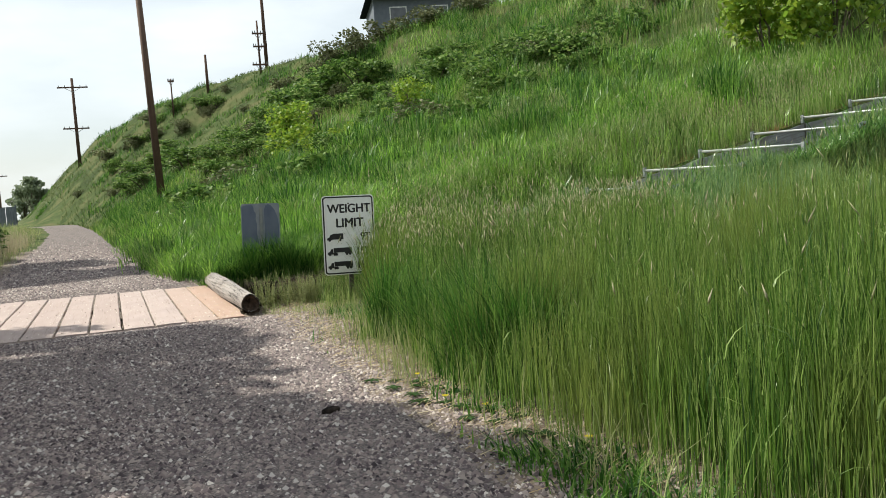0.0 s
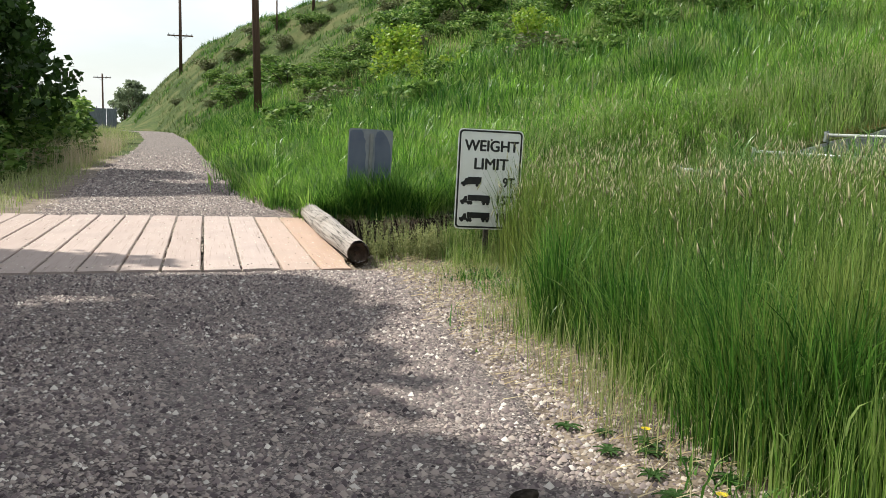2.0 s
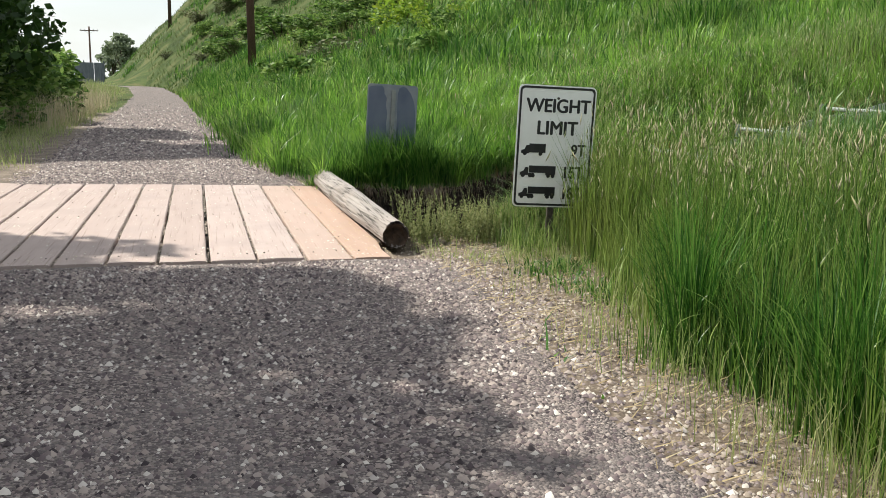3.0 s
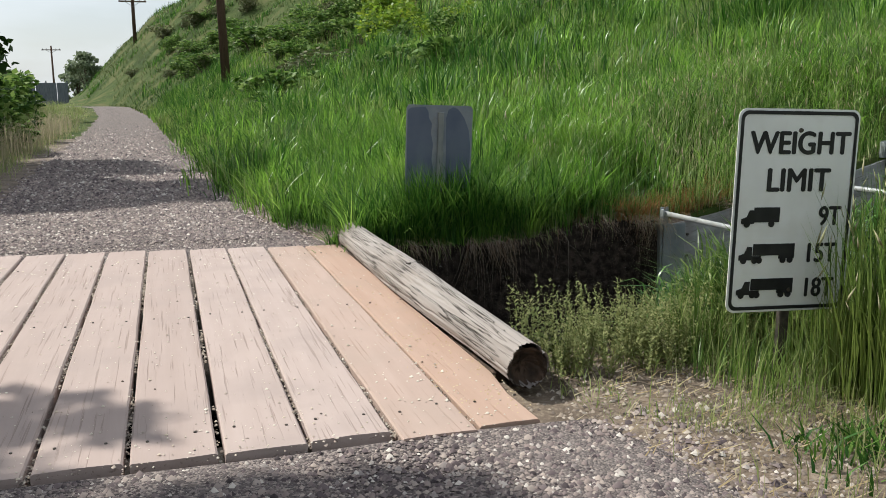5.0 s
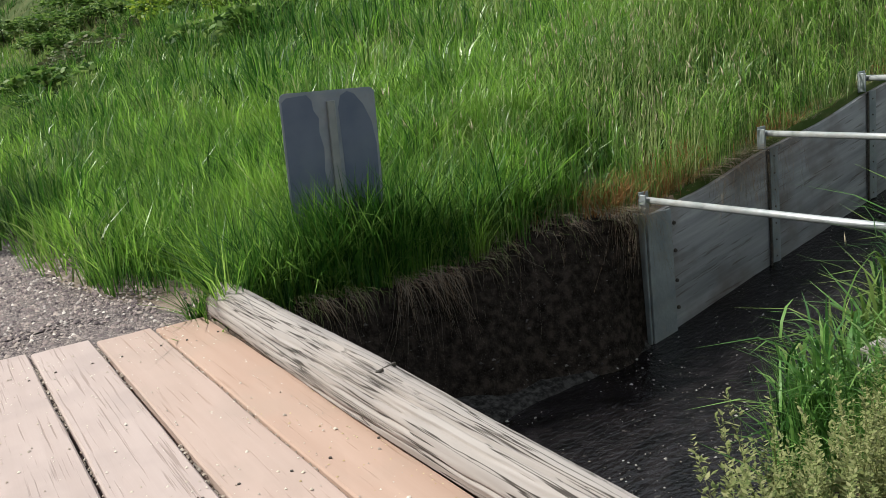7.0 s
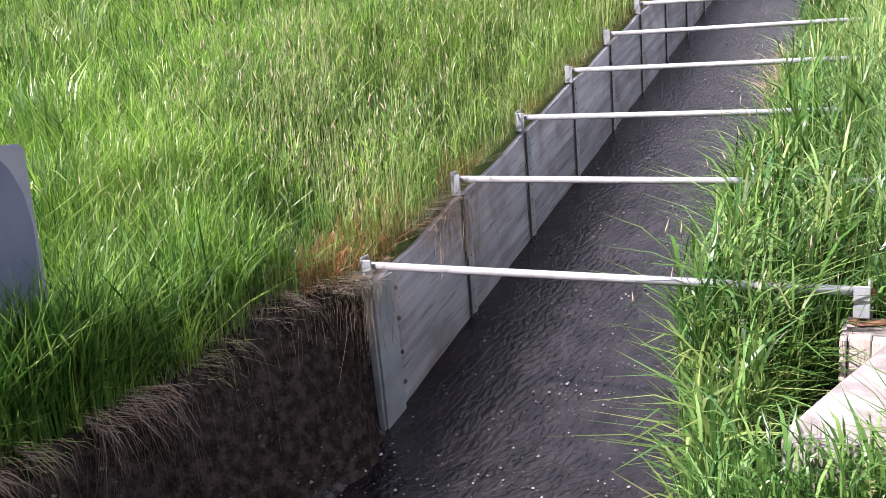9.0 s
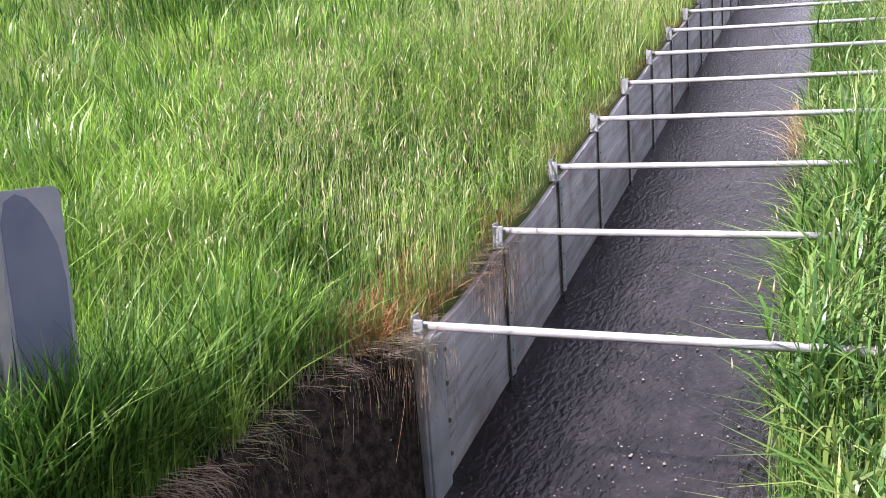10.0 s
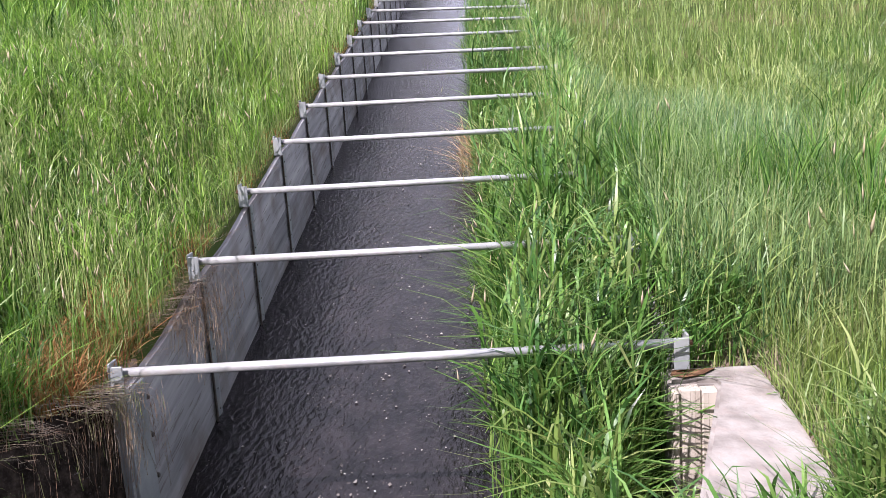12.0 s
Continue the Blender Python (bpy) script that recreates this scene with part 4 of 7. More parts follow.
WALL_H = 0.925
bolts = []
for side, y, face in (("n", FLUME_N, -1), ("s", FLUME_S, 1)):
    for k in range(BAYS):
        x0 = FLUME_X + 0.05 + k * SPACING
        x1 = x0 + SPACING
        low = 0.0 if side == "n" else 0.010
        top0, top1 = flume_top(x0) - low * k * SPACING - 0.01 + rnd.uniform(-0.012, 0.012), flume_top(x1) - low * (k + 1) * SPACING - 0.01 + rnd.uniform(-0.012, 0.012)
        # two boards a bay, the upper one worn to a sagging edge
        cuts = [0.0, 0.5 + rnd.uniform(-0.04, 0.04), 1.0]
        wear, worn_at = rnd.uniform(0.012, 0.035), rnd.uniform(0.3, 0.6)
        for c0, c1 in zip(cuts, cuts[1:]):
            off = rnd.uniform(0.0, 0.004)
            bm = bmesh.new()
            cols = []
            for i in range(9):
                f_ = i / 8
                px = x0 + 0.005 + (SPACING - 0.01) * f_
                top = top0 + (top1 - top0) * f_
                dip = wear * math.exp(-((f_ - worn_at) / 0.28) ** 2) + rnd.uniform(0, 0.004) if c0 == 0 else 0.0
                zb, zt = top - WALL_H * c1 + 0.001, top - WALL_H * c0 - 0.001 - dip
                cols.append([bm.verts.new(q) for q in ((px, y + face * off, zb), (px, y + face * off, zt), (px, y + face * (off - 0.045), zt), (px, y + face * (off - 0.045), zb))])
            for a_, b_ in zip(cols, cols[1:]):
                for i in range(4):
                    j = (i + 1) % 4
                    bm.faces.new((a_[i], a_[j], b_[j], b_[i]))
            bm.faces.new(cols[0][::-1])
            bm.faces.new(cols[-1])
            bmesh.ops.recalc_face_normals(bm, faces=bm.faces[:])
            flume_part("board", bm, M_BOARD)
        # steel batten over the joint between two bays
        if k:
            zt = flume_top(x0)
            flume_part("batten", box_bm((0.02, 0.012, WALL_H - 0.02), (x0, y + face * 0.018, zt - WALL_H / 2), 0.003), M_IRON, "dark steel strip over a joint")
            for h_ in range(7):
                bolts.append((x0 + 0.062, y + face * 0.018, zt - 0.07 - h_ * 0.13, face))
            flume_part("edge_strip", box_bm((0.09, 0.007, WALL_H - 0.03), (x0 + 0.065, y + face * 0.0145, zt - WALL_H / 2 + 0.012), 0.002), M_GALV_DULL)
    # galvanised plate on the first bay of this wall
    if side == "n":
        plate = flume_part("end_plate", box_bm((0.23, 0.02, 0.98), (FLUME_X + 0.115, y + face * 0.024, -0.35), 0.004), M_GALV_DULL, "stained galvanised end plate")
        flume_part("end_plate", box_bm((0.02, 0.24, 0.98), (FLUME_X - 0.012, y + 0.10, -0.35), 0.004), M_GALV_DULL)
        for z in (-0.62, -0.42, -0.2, 0.0):
            flume_part("rivet", rod_bm((FLUME_X + 0.26, y - 0.02, z + 0.03), (FLUME_X + 0.26, y - 0.032, z + 0.03), 0.016, 0.012, 8), M_IRON)
for k in range(BAYS):
    x = FLUME_X + 0.04 + k * SPACING
    z = flume_top(x) + 0.109
    sag = [rnd.uniform(-0.004, 0.004) for _ in range(2)]
    bar = flume_part("cross_bar", rod_bm((x, FLUME_N + 0.02, z + sag[0]), (x, FLUME_S - 0.03, z + sag[1] - 0.010 * k * SPACING), 0.023, 0.023, 14), M_GALV, "round galvanised cross bar", smooth=True)
    for y, face in ((FLUME_N, 1), (FLUME_S, -1)):
        z = flume_top(x) + 0.109 - (0.010 * k * SPACING if face < 0 else 0.0)
        bm = box_bm((0.085, 0.012, 0.17), (x, y + face * 0.03, z - 0.03), 0.003)
        box_bm((0.012, 0.07, 0.15), (x - 0.04, y + face * 0.002, z - 0.035), 0.003, bm)
        bmesh.ops.transform(bm, matrix=FP, verts=bm.verts[:])
        part("bracket", bm, M_GALV_DULL, bar, "bent steel end bracket")
        bm = rod_bm((x, y + face * 0.034, z), (x, y + face * 0.058, z), 0.017, 0.017, 6)
        bmesh.ops.transform(bm, matrix=FP, verts=bm.verts[:])
        part("nut", bm, M_RUSTY, bar)

for bx, by, bz_, face in bolts:
    flume_part("bolt", rod_bm((bx, by - face * 0.004, bz_), (bx, by + face * 0.004, bz_), 0.008, 0.007, 6), M_IRON)

# concrete abutment with its wooden end post
abutment = thing("concrete_abutment", pose(2.3, 1.1, -0.9), "low flaring concrete wing wall at the mouth of the flume", "wall")
bm = bmesh.new()
top = [(3.02, 1.34), (3.02, 0.89), (2.68, 0.905), (2.33, 0.936), (2.03, 0.965), (1.78, 0.998), (1.71, 1.05), (1.69, 1.28), (1.71, 1.46), (1.80, 1.455), (2.05, 1.375), (2.30, 1.295), (2.55, 1.215), (2.76, 1.148), (2.845, 1.142), (2.845, 1.34)]
tv = [bm.verts.new((x - 2.3, y - 1.1, 1.0 + rnd.uniform(-0.005, 0.005))) for x, y in top]
bv = [bm.verts.new((x - 2.3, y - 1.1, 0)) for x, y in top]
bm.faces.new(tv[::-1])
bm.faces.new(bv)
for i in range(len(tv)):
    j = (i + 1) % len(tv)
    bm.faces.new((tv[i], tv[j], bv[j], bv[i]))
bmesh.ops.recalc_face_normals(bm, faces=bm.faces[:])
bmesh.ops.bevel(bm, geom=[e for e in bm.edges if all(v in tv for v in e.verts)], offset=0.02, segments=2, affect="EDGES")
bmesh.ops.triangulate(bm, faces=[f_ for f_ in bm.faces if len(f_.verts) > 4])
part("body", bm, M_CONCRETE, abutment)
bm = slab_bm([(x - 2.3, y - 1.1) for x, y in ((2.97, 1.10), (2.96, 1.30), (2.90, 1.32), (2.86, 1.27), (2.89, 1.18))], 0.002)
bmesh.ops.transform(bm, matrix=Matrix.Rotation(radians(-90), 4, "X"), verts=bm.verts[:])
for v in bm.verts:
    v.co.z += 1.0085
part("rust_stain", bm, M_RUSTY, abutment, "rust stain below the bar bracket")
post = thing("timber_post", pose(2.80, 1.225, -0.9), "split weathered timber post set in the concrete wall", "post")
part("post_half", box_bm((0.075, 0.092, 0.985), (0.0, 0.037, 0.4925), 0.006), M_POST, post)
part("post_half", box_bm((0.075, 0.085, 0.975), (-0.003, -0.0535, 0.4875), 0.006), M_POST, post)
part("side_board", box_bm((0.09, 0.028, 0.98), (-0.01, 0.103, 0.49), 0.005), M_POST, post, "pale edge board beside the post")

# a low concrete footing along the foot of the open bank
footing = thing("concrete_footing", pose(2.0, 3.65, -0.95), "low dark concrete footing at the foot of the bank", "footing")
bm = bmesh.new()
rows_ = []
for i in range(15):
    f_ = i / 14
    cx, cy = 0.7 + 2.18 * f_, 3.56 + 0.26 * f_ + rnd.uniform(-0.012, 0.012)
    zt = 0.095 + 0.10 * f_ + rnd.uniform(-0.015, 0.015)
    rows_.append([bm.verts.new((cx - 2.0, cy - 3.65 + dy, z)) for dy, z in ((0.0, 0.0), (0.0, zt - 0.05), (0.04 + rnd.uniform(0, 0.03), zt), (0.42, zt + 0.10), (0.42, 0.0))])
for a_, b_ in zip(rows_, rows_[1:]):
    for i in range(5):
        j = (i + 1) % 5
        bm.faces.new((a_[i], a_[j], b_[j], b_[i]))
bm.faces.new(rows_[0][::-1])
bm.faces.new(rows_[-1])
bmesh.ops.recalc_face_normals(bm, faces=bm.faces[:])
part("body", bm, M_FOOTING_SHADED, footing)


# ---- grass and other ground cover ----
def blades(name, pts, height, width, lean, mat, label, levels=3, droop=0.35, base_z=None, az=None):
    """One sheet of blades: a tapering bent strip at each point. height, width: arrays."""
    n = len(pts)
    flow = 2.4 * np.pi * value_noise(pts[:, 0], pts[:, 1], 0.9, 23)
    if az is None:
        az = np.where(RNG.uniform(0, 1, n) < 0.3, flow + RNG.normal(0, 0.7, n), RNG.uniform(0, 2 * np.pi, n))
    face = az + np.pi / 2 + RNG.uniform(-0.8, 0.8, n)
    d = np.stack([np.cos(az), np.sin(az)], 1)
    wv = np.stack([np.cos(face), np.sin(face)], 1) * (width * 0.5)[:, None]
    z0 = ground_height(pts[:, 0], pts[:, 1]) - 0.02 if base_z is None else base_z
    ln = lean * np.minimum(RNG.gamma(2.0, 0.45, n), 1.9) * height
    dr = droop * RNG.uniform(0, 1, n) ** 2
    rows_v = []
    for i in range(levels):
        t = i / levels
        c = pts + d * (ln * t ** 2)[:, None]
        z = z0 + height * (t - dr * t ** 3)
        w = wv * (1.0 - 0.45 * t) if i else wv * 0.7
        for s in (-1, 1):
            rows_v.append(np.stack([c[:, 0] + s * w[:, 0], c[:, 1] + s * w[:, 1], z], 1))
    tip = pts + d * ln[:, None]
    rows_v.append(np.stack([tip[:, 0], tip[:, 1], z0 + height * (1 - dr)], 1))
    k = len(rows_v)
    v = np.stack(rows_v, 1).reshape(-1, 3)
    base = (np.arange(n) * k)[:, None]
    quads = np.concatenate([base + np.array([2 * i, 2 * i + 1, 2 * i + 3, 2 * i + 2]) for i in range(levels - 1)], 0)
    tris = base + np.array([2 * (levels - 1), 2 * (levels - 1) + 1, 2 * levels])
    mesh = array_mesh(name, v, quads=quads if levels > 1 else None, tris=tris)
    ob = link_mesh(name, mesh, mat)
    return tagged(ob, label, "grass", kind="stuff"), v.reshape(n, k, 3)[:, -1]


def flag_leaves(name, pts, height, mat, label, length=(0.12, 0.3), width=(0.006, 0.014), base_z=None, band=(0.3, 0.8)):
    """Leaves that bend away from the stalks part of the way up."""
    z0 = ground_height(pts[:, 0], pts[:, 1]) if base_z is None else base_z
    n = len(pts)
    return blades(name, pts, RNG.uniform(*length, n), RNG.uniform(*width, n), 0.95, mat, label, 3, droop=0.7, base_z=z0 + height * RNG.uniform(*band, n))


def radiating(name, spots, per, height, radius, width, lean, mat, label, levels=2, droop=0.35):
    """Tufts: blades that lean outwards from the heart of each tuft."""
    c = np.repeat(spots, per, 0)
    k = np.repeat(RNG.uniform(0.6, 1.2, len(spots)), per)
    a = RNG.uniform(0, 2 * np.pi, len(c))
    r = radius * k * np.sqrt(RNG.uniform(0, 1, len(c)))
    pts = c + np.stack([np.cos(a) * r, np.sin(a) * r], 1) * 0.6
    hh = height * k * RNG.uniform(0.5, 1.1, len(c))
    return blades(name, pts, hh, RNG.uniform(0.6, 1.35, len(c)) * width, lean, mat, label, levels, droop, az=a + RNG.normal(0, 0.35, len(c)))


def scatter(n, x0, x1, y0, y1, keep=None):
    p = np.stack([RNG.uniform(x0, x1, n), RNG.uniform(y0, y1, n)], 1)
    if keep is not None:
        p = p[RNG.uniform(0, 1, len(p)) < keep(p[:, 0], p[:, 1])]
    return p


def off_path(x, y, margin=0.12):
    r = np.interp(y, RIGHT_Y, RIGHT_X)
    return x > r + margin


def out_of_ditch(x, y):
    s, n = ditch_edges(x)
    return (y < s - 0.04) | (y > n + 0.03)


def over_slab(x, y):
    return (x > 1.5) & (x < 3.06) & (y > np.interp(x, [1.5, 1.75, 2.33, 3.06], [1.02, 1.0, 0.935, 0.885]))


def tufts(x, y, seed=0):
    return 0.55 * value_noise(x, y, 0.35, 31 + seed) + 0.45 * value_noise(x, y, 1.3, 37 + seed)


# tall grass beside the approach
def keep_front(x, y):
    edge = np.interp(y, [-12, -7, -4.6, -3.4, -2.4, -1.4, -0.7, 0.3, 1.2], [0.45, 0.40, 0.42, 0.50, 0.48, 1.05, 1.15, 1.25, 1.9])
    d = smooth_step(0.0, 0.5, x - edge + 0.5 * (tufts(x, y) - 0.5))
    on_slab = over_slab(x, y)
    return d * out_of_ditch(x, y) * ~on_slab * smooth_step(4.5, 3.4, x + 0.6 * tufts(x, y, 2)) * smooth_step(-9.4, -8.2, y + tufts(x, y, 2))


p = scatter(110000, 0.2, 4.4, -9.2, 1.35, keep_front)
p = p[RNG.uniform(0, 1, len(p)) < 0.25 + 0.75 * smooth_step(0.3, 0.55, tufts(p[:, 0], p[:, 1], 4))]
h = (0.45 + 0.75 * tufts(p[:, 0], p[:, 1], 4)) * smooth_step(-0.2, 0.9, p[:, 0] - np.interp(p[:, 1], [-9, -3.4, -1.4, 1], [0.3, 0.4, 0.9, 1.0])) * RNG.uniform(0.7, 1.2, len(p)) * np.interp(p[:, 0], [1.4, 2.0, 4.4], [1.0, 1.08, 0.8]) * (1 - 0.8 * smooth_step(-1.0, 0.0, p[:, 1]) * smooth_step(1.9, 2.4, p[:, 0])) + 0.12
_, tips = blades("tall_grass", p, h, RNG.uniform(0.004, 0.009, len(p)), 0.13, M_TALL_SHADED, "tall dense green grass beside the path", 2)
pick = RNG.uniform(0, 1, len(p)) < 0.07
flag_leaves("grass_leaves", p[pick], h[pick], M_TALL_SHADED, "bent leaves among the tall grass", (0.08, 0.18), (0.005, 0.010))
sel = tips[(RNG.uniform(0, 1, len(tips)) < np.interp(tips[:, 1], [-3.6, -1.8], [0.02, 0.26])) & (h > 0.80)]


def seed_heads(name, tips_, mat, label, size=(0.05, 0.11)):
    """A slim spindle on a thin stalk at each tip."""
    n = len(tips_)
    L = RNG.uniform(*size, n)
    r = L * RNG.uniform(0.04, 0.075, n)
    a = RNG.uniform(0, 2 * np.pi, n)
    tilt = RNG.uniform(0.05, 0.6, n)
    ax = np.stack([np.cos(a) * np.sin(tilt), np.sin(a) * np.sin(tilt), np.cos(tilt)], 1)
    side = np.stack([-np.sin(a), np.cos(a), np.zeros(n)], 1)
    oth = np.cross(ax, side)
    b0 = tips_ - ax * 0.03
    vs = [b0]
    for k in range(3):
        ang = 2 * np.pi * k / 3
        vs.append(b0 + ax * (L * 0.4)[:, None] + (side * math.cos(ang) + oth * math.sin(ang)) * r[:, None])
    vs.append(b0 + ax * L[:, None])
    v = np.stack(vs, 1).reshape(-1, 3)
    base = (np.arange(n) * 5)[:, None]
    tris = np.concatenate([base + np.array(t) for t in ((0, 1, 2), (0, 2, 3), (0, 3, 1), (1, 4, 2), (2, 4, 3), (3, 4, 1))], 0)
    ob = link_mesh(name, array_mesh(name, v, tris=tris), mat)
    return tagged(ob, label, "grass", kind="stuff")


seed_heads("grass_seed_heads", sel, M_SEED_PALE, "pale dry seed heads standing above tall grass", (0.045, 0.09))

p = scatter(5200, 1.7, 4.2, -0.1, 1.1, lambda x, y: (~over_slab(x, y)) * out_of_ditch(x, y) * 1.0)
blades("meadow_grass", p, RNG.uniform(0.10, 0.36, len(p)), RNG.uniform(0.004, 0.008, len(p)), 0.6, M_GRASS, "short grass beside the concrete wall", 3)
p = scatter(3600, 1.7, 4.0, -0.6, 1.0, lambda x, y: (~over_slab(x, y)) * out_of_ditch(x, y) * smooth_step(0.3, 0.6, value_noise(x, y, 0.5, 103)))
blades("meadow_grass", p, RNG.uniform(0.12, 0.42, len(p)), RNG.uniform(0.004, 0.007, len(p)), 0.45, M_GRASS_DRY, "paling short grass beside the concrete wall", 3)
# yellowing stems along the edge of the tall grass
p = scatter(11000, 0.3, 1.7, -9, 0.4, lambda x, y: smooth_step(0.6, 0.1, np.abs(x - np.interp(y, [-9, -4.6, -3.4, -2.4, -1.4, 0.3], [0.6, 0.6, 0.7, 0.75, 1.2, 1.4]))) * (0.2 + 0.8 * smooth_step(0.5, 0.8, value_noise(x, y, 0.4, 95))))
blades("yellow_grass", p, RNG.uniform(0.1, 0.45, len(p)), RNG.uniform(0.003, 0.006, len(p)), 0.4, M_GRASS_DRY, "yellowing stems at the edge of the tall grass", 2)
p = scatter(2600, 0.5, 3.0, -8, 0.6, lambda x, y: keep_front(x, y) * (0.15 + 0.85 * smooth_step(0.35, 0.7, value_noise(x, y, 0.7, 97))))
blades("yellow_grass", p, RNG.uniform(0.35, 0.9, len(p)) * smooth_step(-0.1, 0.8, p[:, 0] - np.interp(p[:, 1], [-9, -3.4, -1.4, 1], [0.3, 0.4, 0.9, 1.0])) + 0.1, RNG.uniform(0.004, 0.008, len(p)), 0.14, M_STEM, "yellow-green stems standing among the tall grass", 2)
# a ragged fringe of low green weeds at the foot of the tall grass
p = scatter(17000, 0.2, 1.5, -8.0, -0.5, lambda x, y: smooth_step(0.42, 0.05, np.abs(x - np.interp(y, [-9, -4.6, -3.4, -2.4, -1.4, 0.3], [0.42, 0.45, 0.55, 0.55, 0.95, 1.15]))) * smooth_step(0.4, 0.65, value_noise(x, y, 0.5, 99)))
blades("verge_weeds", p, RNG.uniform(0.04, 0.15, len(p)), RNG.uniform(0.008, 0.018, len(p)), 0.9, M_CLUMP, "low broad-leaved weeds at the foot of the tall grass", 2)
# dense dark tussocks standing clear of the margin
c = np.stack([RNG.uniform(0.78, 1.7, 46), RNG.uniform(-6.2, -1.5, 46)], 1)
c[:, 0] += np.interp(c[:, 1], [-4, -2.4, -1.4], [0.0, 0.1, 0.4])
c = np.concatenate([c, [(0.98, -4.35), (1.12, -4.2), (1.05, -4.55), (1.2, -4.45), (0.95, -3.1), (0.85, -2.65), (0.72, -4.62), (0.80, -4.75), (0.92, -4.85), (0.78, -5.0), (1.0, -5.05), (1.1, -4.8), (0.86, -4.5)]])
k = RNG.integers(0, len(c), 15000)
p = c[k] + RNG.normal(0, 1, (len(k), 2)) * 0.075
reach = np.linalg.norm(p - c[k], axis=1)
h = (RNG.uniform(0.55, 0.95, len(c))[k] - 1.4 * reach) * RNG.uniform(0.45, 1.1, len(k))
blades("grass_tussocks", p, np.maximum(h, 0.1), RNG.uniform(0.005, 0.010, len(k)), 0.3, M_CLUMP, "dense dark green tussocks at the foot of the tall grass", 3, az=np.arctan2((p - c[k])[:, 1], (p - c[k])[:, 0]) + RNG.normal(0, 0.5, len(k)))
# tall blades around the two signs
p = scatter(2300, 1.32, 2.2, -0.95, -0.08)
_, tips = blades("tall_grass", p, RNG.uniform(0.5, 1.15, len(p)), RNG.uniform(0.005, 0.011, len(p)), 0.16, M_TALL_SHADED, "tall grass half hiding the weight limit sign", 3)
seed_heads("grass_seed_heads", tips[::7], M_SEED_PALE, "pale seed heads beside the sign")
# blades before the sign back take a darker green for the shade there
p = scatter(6000, 0.12, 2.1, 4.22, 4.60, lambda x, y: (y > ditch_edges(x)[1] + 0.02) * smooth_step(0.05, 0.3, x) * (0.15 + 0.85 * smooth_step(0.55, 0.2, np.abs(x - 1.05))))
blades("tall_grass", p, RNG.uniform(0.35, 0.86, len(p)), RNG.uniform(0.008, 0.015, len(p)), 0.45, M_CLUMP, "tall grass darkened for shade in front of the sign back", 3)

p = scatter(7000, 2.4, 4.9, -2.4, -1.0, lambda x, y: smooth_step(0.85, 0.55, np.abs(x - 3.05 - 0.70 * (y + 2.5))))
h = np.clip(1.2 - ground_height(p[:, 0], p[:, 1]), 0.3, 1.1) * RNG.uniform(0.7, 1.03, len(p))
_, tips = blades("tall_grass", p, h, RNG.uniform(0.004, 0.009, len(p)), 0.12, M_TALL_SHADED, "tall grass on the shoulder below the flume", 2, droop=0.2)
seed_heads("grass_seed_heads", tips[::6], M_SEED_PALE, "pale seed heads on the shoulder below the flume", (0.05, 0.10))
# pale seeding stalks on the rise behind the tall grass and beside the flume
p = scatter(17000, 1.5, 7.0, -5, 1.25, lambda x, y: (0.25 + 0.75 * smooth_step(0.3, 0.6, value_noise(x, y, 1.8, 51))) * smooth_step(-5, -1, y) * out_of_ditch(x, y) * ~((x < 3.2) & (y > 0.2)) * np.interp(x, [4.0, 5.0], [1.0, 0.35]) * np.interp(y, [-1.4, -0.5], [1.0, 0.12]))
h = RNG.uniform(0.55, 0.95, len(p)) * np.interp(p[:, 0], [2, 4.6, 6.2], [1.0, 0.85, 0.45])
_, tips = blades("dry_grass_stalks", p, h, RNG.uniform(0.003, 0.005, len(p)), 0.22, M_GRASS_DRY, "thin pale grass stalks gone to seed", 3)
seed_heads("grass_seed_heads", tips[RNG.uniform(0, 1, len(tips)) < np.interp(tips[:, 0], [2, 3.2, 4.0], [0.5, 0.5, 0.12])], M_SEED, "pale pinkish seed heads on dry grass stalks", (0.07, 0.15))


# rank grass standing along the outside of the south flume wall
p = scatter(15000, 3.1, 8.6, -0.9, 1.2, lambda x, y: (0.2 + 0.8 * smooth_step(0.35, 0.6, tufts(x, y, 18))) * smooth_step(-0.8, 0.4, y + 0.4 * value_noise(x, y, 0.8, 19)) * ~over_slab(x, y))
h = (0.30 + 0.50 * tufts(p[:, 0], p[:, 1], 18)) * RNG.uniform(0.6, 1.15, len(p)) * np.interp(p[:, 0], [3.1, 3.9, 4.6, 5.4], [0.95, 0.95, 1.25, 1.0])
blades("rank_grass", p, h, RNG.uniform(0.004, 0.008, len(p)), 0.22, M_BLADE, "rank blue-green grass along the outside of the flume", 3, droop=0.25)
pick = RNG.uniform(0, 1, len(p)) < 0.3
flag_leaves("grass_leaves", p[pick], h[pick], M_BLADE, "bent leaves of the rank grass beside the flume", (0.10, 0.24), (0.005, 0.010))
spots = scatter(46, 4.1, 5.6, -0.35, 1.1)
radiating("tussock_grass", spots, 70, 0.72, 0.13, 0.009, 0.4, M_CLUMP, "tall dark green tufts beside the flume", 3)
pick = RNG.uniform(0, 1, len(p)) < 0.18
blades("dry_grass_stalks", p[pick], h[pick] * 1.15, np.full(int(pick.sum()), 0.0045), 0.2, M_STEM, "pale stems among the rank grass", 2)


# slope on the south side of the flume
def keep_south(x, y):
    return out_of_ditch(x, y) * (0.55 + 0.6 * tufts(x, y, 8)) * ~over_slab(x, y)


